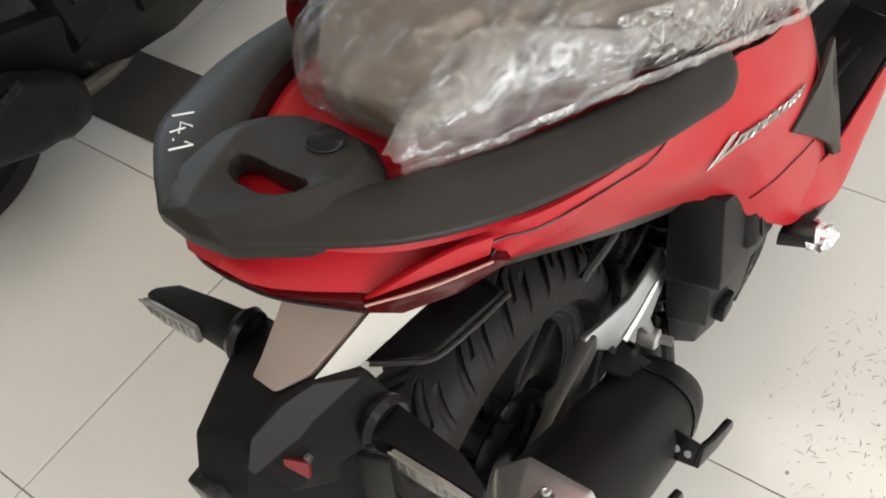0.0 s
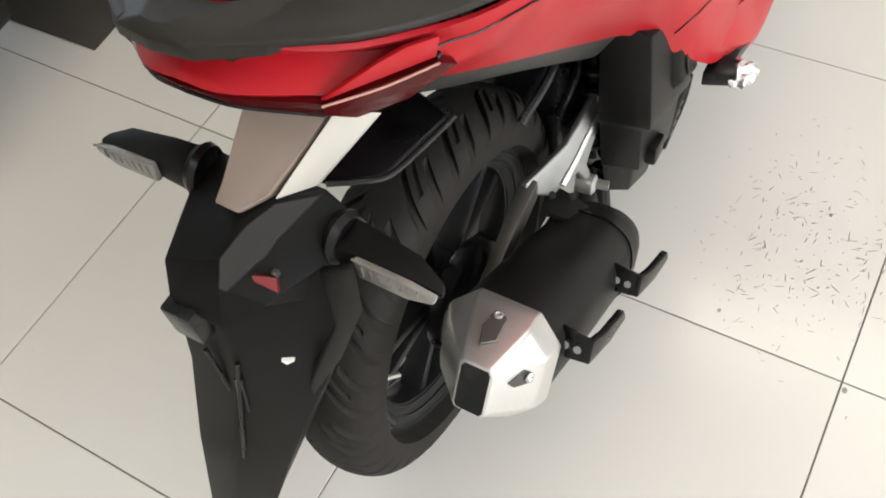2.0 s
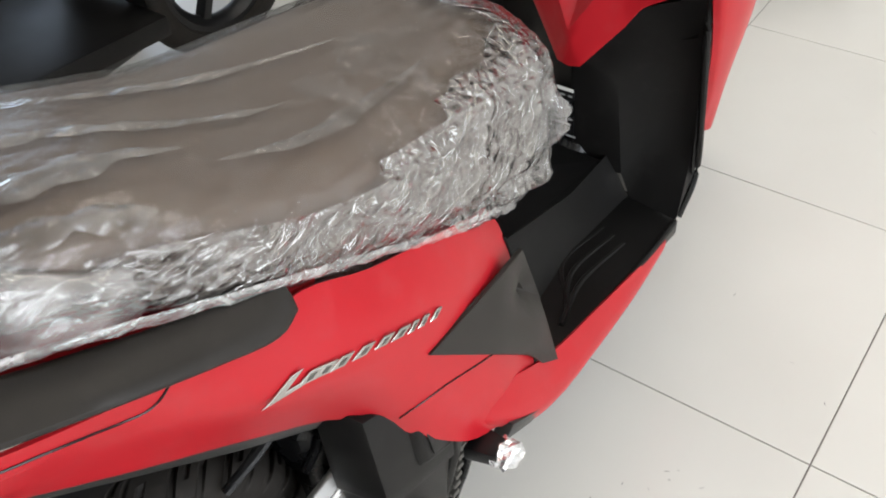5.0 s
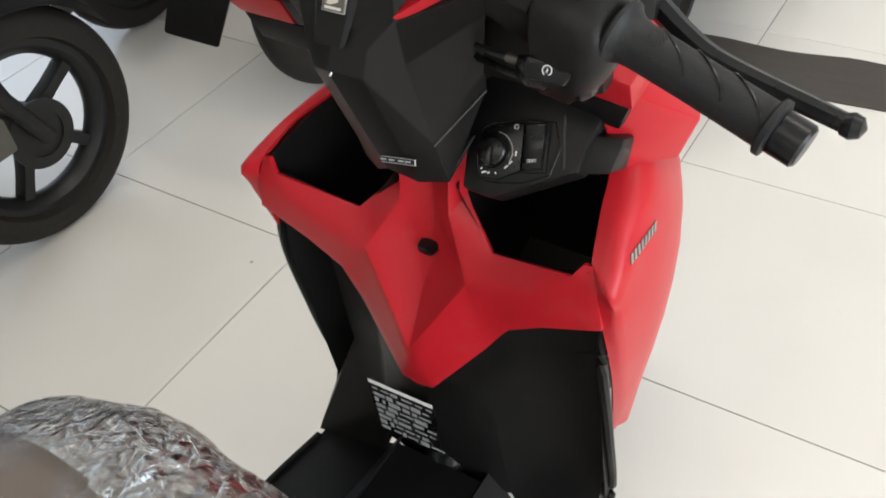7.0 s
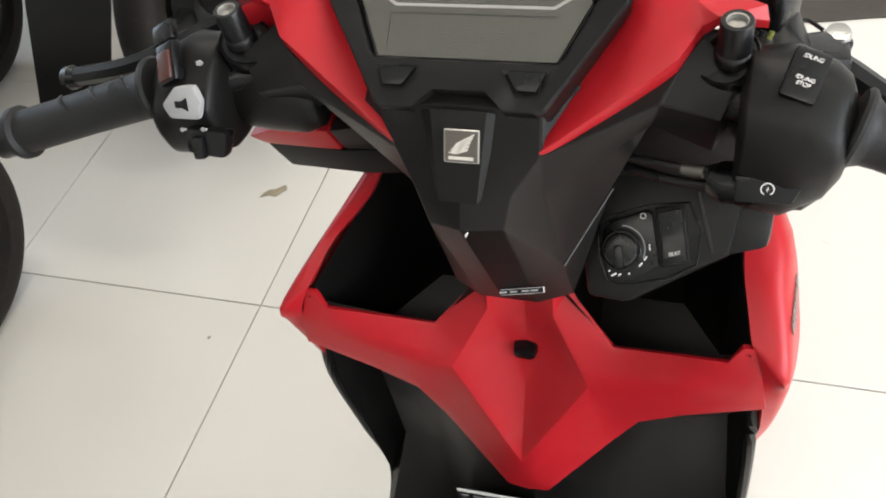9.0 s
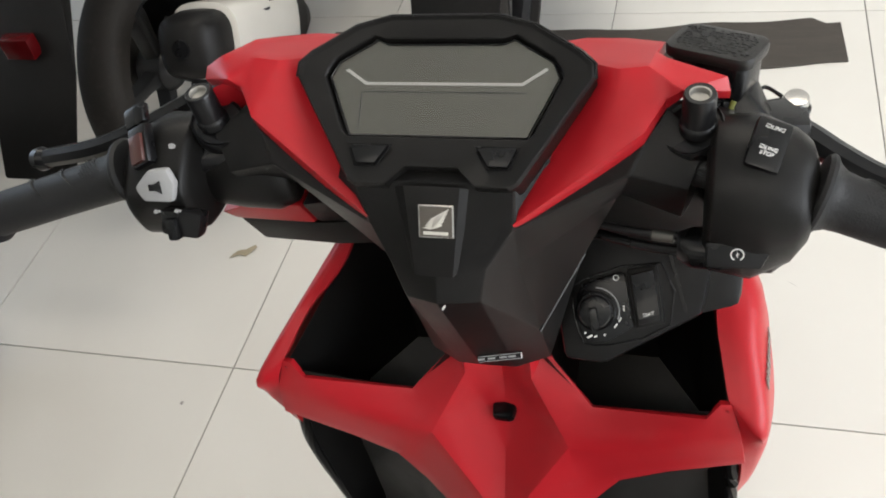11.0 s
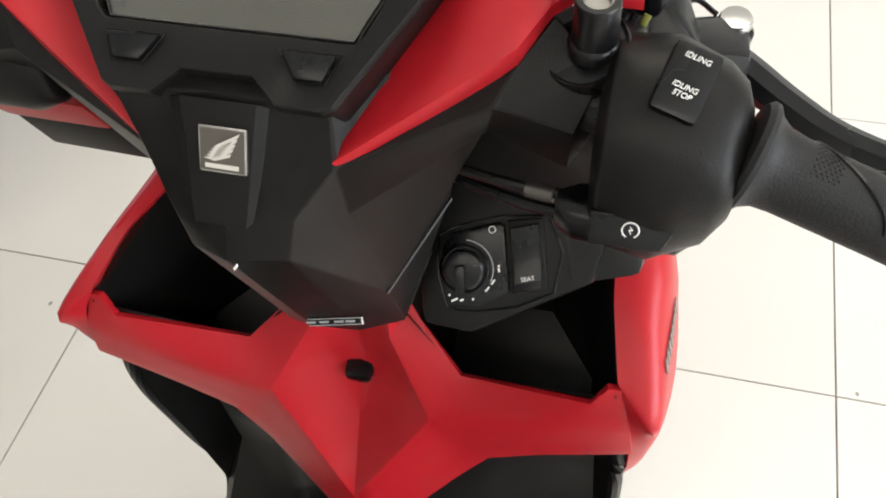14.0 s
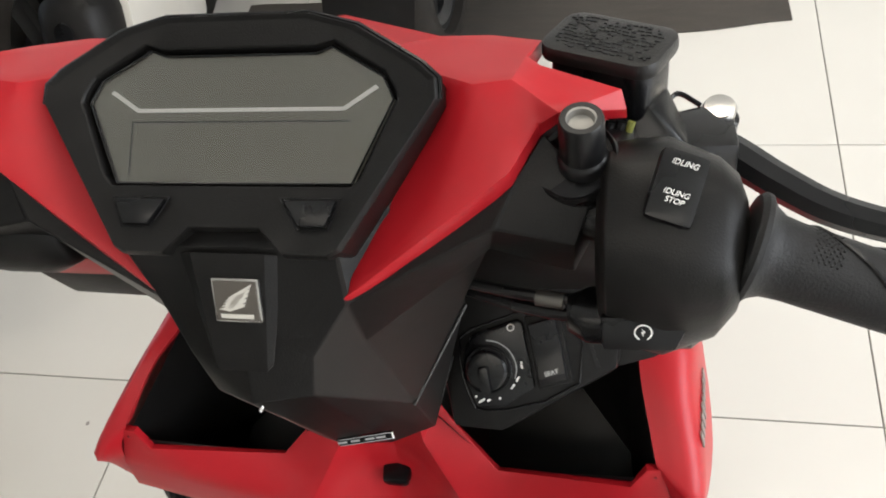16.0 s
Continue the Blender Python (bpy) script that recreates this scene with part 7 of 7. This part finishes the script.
    part("cover_boss", box((0.18, 0.30, 0.38), (0.20, 0.35, 0.44), 0.005), BLACK, cover)
    part("swing_strut", bevel(slab([(0.10, 0.30, 0.40), (0.10, 0.29, 0.37), (0.11, 0.20, 0.31), (0.08, 0.12, 0.33), (0.09, 0.22, 0.40)], (-0.02, 0, 0)), 0.005), CAST, p, "cast aluminium strut")
    for q in ((0.205, 0.325, 0.41), (0.12, 0.28, 0.385), (0.25, -0.05, 0.38), (0.12, 0.22, 0.33)):
        part("bolt", rod(q, (q[0] + 0.014, q[1], q[2]), 0.009, 0.008, 8), CHROME, p)
    for pts in ([(0.08, 0.2, 0.52), (0.13, 0.14, 0.48), (0.11, 0.08, 0.42)], [(0.07, 0.25, 0.54), (0.15, 0.2, 0.46), (0.10, 0.16, 0.38)]):
        part("hose", tube(pts, 0.008, 8), SMOOTH, p)
    part("guard_bracket", bevel(slab([(0.22, 0.05, 0.33), (0.26, 0.05, 0.34), (0.26, 0.12, 0.36), (0.22, 0.10, 0.33)], (0, 0, 0.02)), 0.003), SMOOTH, p)
    part("steering_post", rod((0, 1.1, 0.60), (0, 1.02, 0.98), 0.05, 0.04, 14), SMOOTH, p)
    part("engine", bevel(loft([[(-0.12, 0.1, 0.42), (0.12, 0.1, 0.44), (0.13, 0.1, 0.2), (-0.12, 0.1, 0.2)], [(-0.14, 0.3, 0.5), (0.14, 0.3, 0.5), (0.15, 0.3, 0.18), (-0.14, 0.3, 0.18)], [(-0.1, 0.5, 0.42), (0.1, 0.5, 0.42), (0.1, 0.5, 0.2), (-0.1, 0.5, 0.2)]]), 0.02), SMOOTH, p)
    part("gear_case", bevel(loft([[(-0.06, -0.06, 0.34), (-0.06, 0.30, 0.40), (-0.06, 0.30, 0.2), (-0.06, -0.06, 0.2)], [(-0.13, -0.04, 0.32), (-0.14, 0.28, 0.38), (-0.14, 0.28, 0.22), (-0.13, -0.04, 0.22)]]), 0.02), DARKMETAL, p)
    mud = part("rear_mudguard", bevel(loft([[(-0.05, -0.16, 0.72), (0.05, -0.16, 0.72), (0.05, -0.12, 0.70), (-0.05, -0.12, 0.70)], [(-0.085, -0.27, 0.64), (0.085, -0.27, 0.64), (0.07, -0.22, 0.62), (-0.07, -0.22, 0.62)], [(-0.095, -0.35, 0.50), (0.095, -0.35, 0.50), (0.075, -0.32, 0.49), (-0.075, -0.32, 0.49)], [(-0.080, -0.46, 0.34), (0.080, -0.46, 0.34), (0.06, -0.44, 0.33), (-0.06, -0.44, 0.33)]]), 0.006), BLACK, p)
    part("reflector", box((-0.03, -0.352, 0.53), (0.03, -0.325, 0.57), 0.003), REDLENS, mud, "red rear reflector")
    part("tail_lamp", slab([(-0.07, -0.30, 0.80), (0.07, -0.30, 0.80), (0.05, -0.28, 0.75), (-0.05, -0.28, 0.75)], (0, 0.03, 0), 0.004), REDLENS, p)
    d = Vector((0, -0.90, 0.43))
    c = Vector((0.185, -0.07, 0.36)) + Vector(tuck)
    up = Vector((0, 0.43, 0.90))

    def ringm(t, rx, rz):
        return [c + d * t + Vector((rx * math.cos(a), 0, 0)) + up * rz * math.sin(a) for a in [2 * math.pi * k / 24 for k in range(24)]]

    def ringq(t, rx, rz):
        cs = [(math.cos(a), math.sin(a)) for a in [2 * math.pi * k / 24 for k in range(24)]]
        return [c + d * t + Vector((rx * math.copysign(abs(p) ** 0.62, p), 0, 0)) + up * rz * math.copysign(abs(q) ** 0.62, q) for p, q in cs]

    mf = part("muffler", loft([ringm(-0.34, 0.02, 0.02), ringm(-0.32, 0.05, 0.05), ringq(-0.28, 0.058, 0.060), ringq(0.12, 0.062, 0.066), ringq(0.165, 0.056, 0.060), ringq(0.18, 0.034, 0.038)]), MUFFLER, p, smooth=50)
    shield = part("heat_shield", loft([ringq(0.085, 0.064, 0.067), ringq(0.083, 0.074, 0.077), ringq(0.03, 0.070, 0.076), ringq(-0.12, 0.066, 0.074), ringq(-0.22, 0.062, 0.070), ringq(-0.27, 0.052, 0.058), ringm(-0.285, 0.03, 0.03)]), shield_mat, mf, "satin muffler cover", smooth=50)
    hm = on(c + d * -0.065 + Vector((0.0575, 0, 0)) + up * 0.052, d, (-0.62, 0.3, 0.62))
    part("guard_slot", flat(hm, [(x * 0.026, y * 0.011 * (1 - 0.45 * x)) for x, y in [(math.cos(a), math.sin(a)) for a in [2 * math.pi * k / 16 for k in range(16)]]], 0.008), SMOOTH, shield)
    for q in (-0.042, 0.044):
        part("guard_bolt", lathe([(0.006, 0), (0.0065, 0.004), (0.003, 0.006)], hm @ Vector((q, -0.002, 0.004)), hm.to_3x3() @ Vector((0, 0, 1)), 10), DARKMETAL, shield)
    part("outlet", rod(c + d * 0.176, c + d * 0.184, 0.018, None, 20), SMOOTH, mf)
    part("swing_arm", tube([(0.09, 0.22, 0.36), (0.09, 0.1, 0.33), (0.085, 0.0, 0.26)], 0.02, 10), CAST, p)
    part("header_pipe", tube([c + d * -0.31, (0.12, 0.38, 0.18), (0.02, 0.5, 0.2)], 0.016, 10), DARKMETAL, p)
    return p


black_one = parked_scooter(BLACKPAINT, "black scooter parked on the tiled showroom floor", SMOOTH, MUFFLER)
black_one.matrix_basis = pose(-1.16, -0.247, 0, 0, 0, -0.5)
copy_thing(black_one, pose(-2.05, -0.25, 0, 0, 0, -3))
black_one = parked_scooter(BLACKPAINT, "black scooter with a silver muffler cover parked tail first", SMOOTH, CREAM, (0.02, 0.045, 0))
black_one.matrix_basis = pose(-0.930, 1.80, 0)
for x, y, turn in ((-1.66, 1.79, 3),):
    copy_thing(black_one, pose(x, y, 0, 0, 0, turn))
pale = parked_scooter(PALEPAINT, "pale pearl scooter parked beyond the black ones", SMOOTH, SILVER)
pale.matrix_basis = pose(-0.22, 2.16, 0, 0, 0, 0)

# ---- loose things on the floor ----
bm = bmesh.new()
rows = []
for i in range(41):
    x = -0.75 + 1.29 * i / 40
    wob = 0.003 * math.sin(i * 0.5) + 0.004 * noise.noise(Vector((i * 0.3, 0, 0)))
    low = 2.118 + 0.125 * max(0.0, x) + wob
    top_ = 2.318 + 0.10 * max(0.0, x) + 0.012 * noise.noise(Vector((x * 6.5, 4, 1))) - (0.03 if i > 38 else 0)
    rows.append([(x + (0.008 * (6 - j) / 6 if i == 40 else 0), low + (top_ - low) * j / 6, 0.004 + 0.003 * max(0, noise.noise(Vector((x * 3.1, j * 0.25, 2))))) for j in range(7)])
vs = [[bm.verts.new(p) for p in r] for r in rows]
for a, b in zip(vs, vs[1:]):
    for j in range(6):
        bm.faces.new((a[j], a[j + 1], b[j + 1], b[j]))
bmesh.ops.recalc_face_normals(bm, faces=bm.faces)
bmesh.ops.solidify(bm, geom=bm.faces[:], thickness=0.003)
tagged(finish(bm, "floor_strip", MAT), "dark worn rubber strip lying on the tiles", "rubber strip")
strip = tagged(finish(bevel(slab([(-1.95, 0.060, 0.001), (-0.94, 0.075, 0.001), (-0.95, 0.285, 0.001), (-1.95, 0.270, 0.001)], (0, 0, 0.004)), 0.001, 1), "floor_strip", MAT), "dark worn rubber strip lying under a black scooter", "rubber strip")
leaf = bevel(slab([(-0.032, -0.008, 0.002), (-0.010, -0.004, 0.003), (0.004, -0.012, 0.002), (0.030, 0.004, 0.006), (0.026, 0.016, 0.003), (0.004, 0.008, 0.002), (-0.010, 0.010, 0.002), (-0.022, 0.002, 0.003)], (0, 0, 0.002)), 0.0005)
lf = tagged(finish(leaf, "dry_leaf", LEAF), "small dry scrap of leaf on the floor", "leaf")
lf.matrix_basis = pose(-0.695, 1.492, 0, 0, 0, 20)
random.seed(21)
bm = bmesh.new()
for k in range(330):
    cx, cy = random.gauss(0.50, 0.085), random.gauss(0.20, 0.105)
    if k > 305:
        cx, cy = random.uniform(-1.0, 0.9), random.uniform(-0.6, 1.9)
    ln, wd, a = random.choice((0.002, 0.003, 0.004, 0.007, 0.010)) * random.uniform(0.6, 1.3), random.uniform(0.0003, 0.0008), random.gauss(1.0, 0.9)
    dx, dy = math.cos(a), math.sin(a)
    q = [(cx - dx * ln - dy * wd, cy - dy * ln + dx * wd), (cx - dx * ln * 0.2 + dy * wd, cy - dy * ln * 0.2 - dx * wd), (cx + dx * ln + dy * wd * 0.4, cy + dy * ln - dx * wd * 0.4), (cx + dx * ln * 0.3 - dy * wd * 1.2, cy + dy * ln * 0.3 + dx * wd * 1.2)]
    t = [bm.verts.new((x, y, 0.0006)) for x, y in q]
    bm.faces.new(t)
for x, y, r in ((0.403, 0.037, 0.003), (0.502, 0.279, 0.003), (-0.67, 1.111, 0.0035), (0.607, -0.012, 0.004), (0.63, 1.21, 0.003)):
    bm.faces.new([bm.verts.new((x + r * math.cos(a), y + r * 1.3 * math.sin(a), 0.0007)) for a in [2 * math.pi * k / 7 for k in range(7)]])
tagged(finish(bm, "floor_scuffs", SCUFF), "short dark rubber scuffs on the tiles", "scuffs", kind="stuff")

# ---- floor tiles ----
floor = tagged(finish(box((-5.1, -5.1, -0.012), (5.1, 5.1, -0.0032)), "floor", GROUT), "cream polished floor tiles with thin dark joints", kind="structure")
tm = bevel(box((0.0013, 0.0013, -0.004), (0.5987, 0.5987, 0.0)), 0.0006, 1)
first = part("tile", tm, TILE, floor)
for i in range(-8, 8):
    for j in range(-8, 8):
        if i or j:
            o = new("tile", first.data)
            o.parent = floor
            o.location = (i * 0.6, j * 0.6, 0)
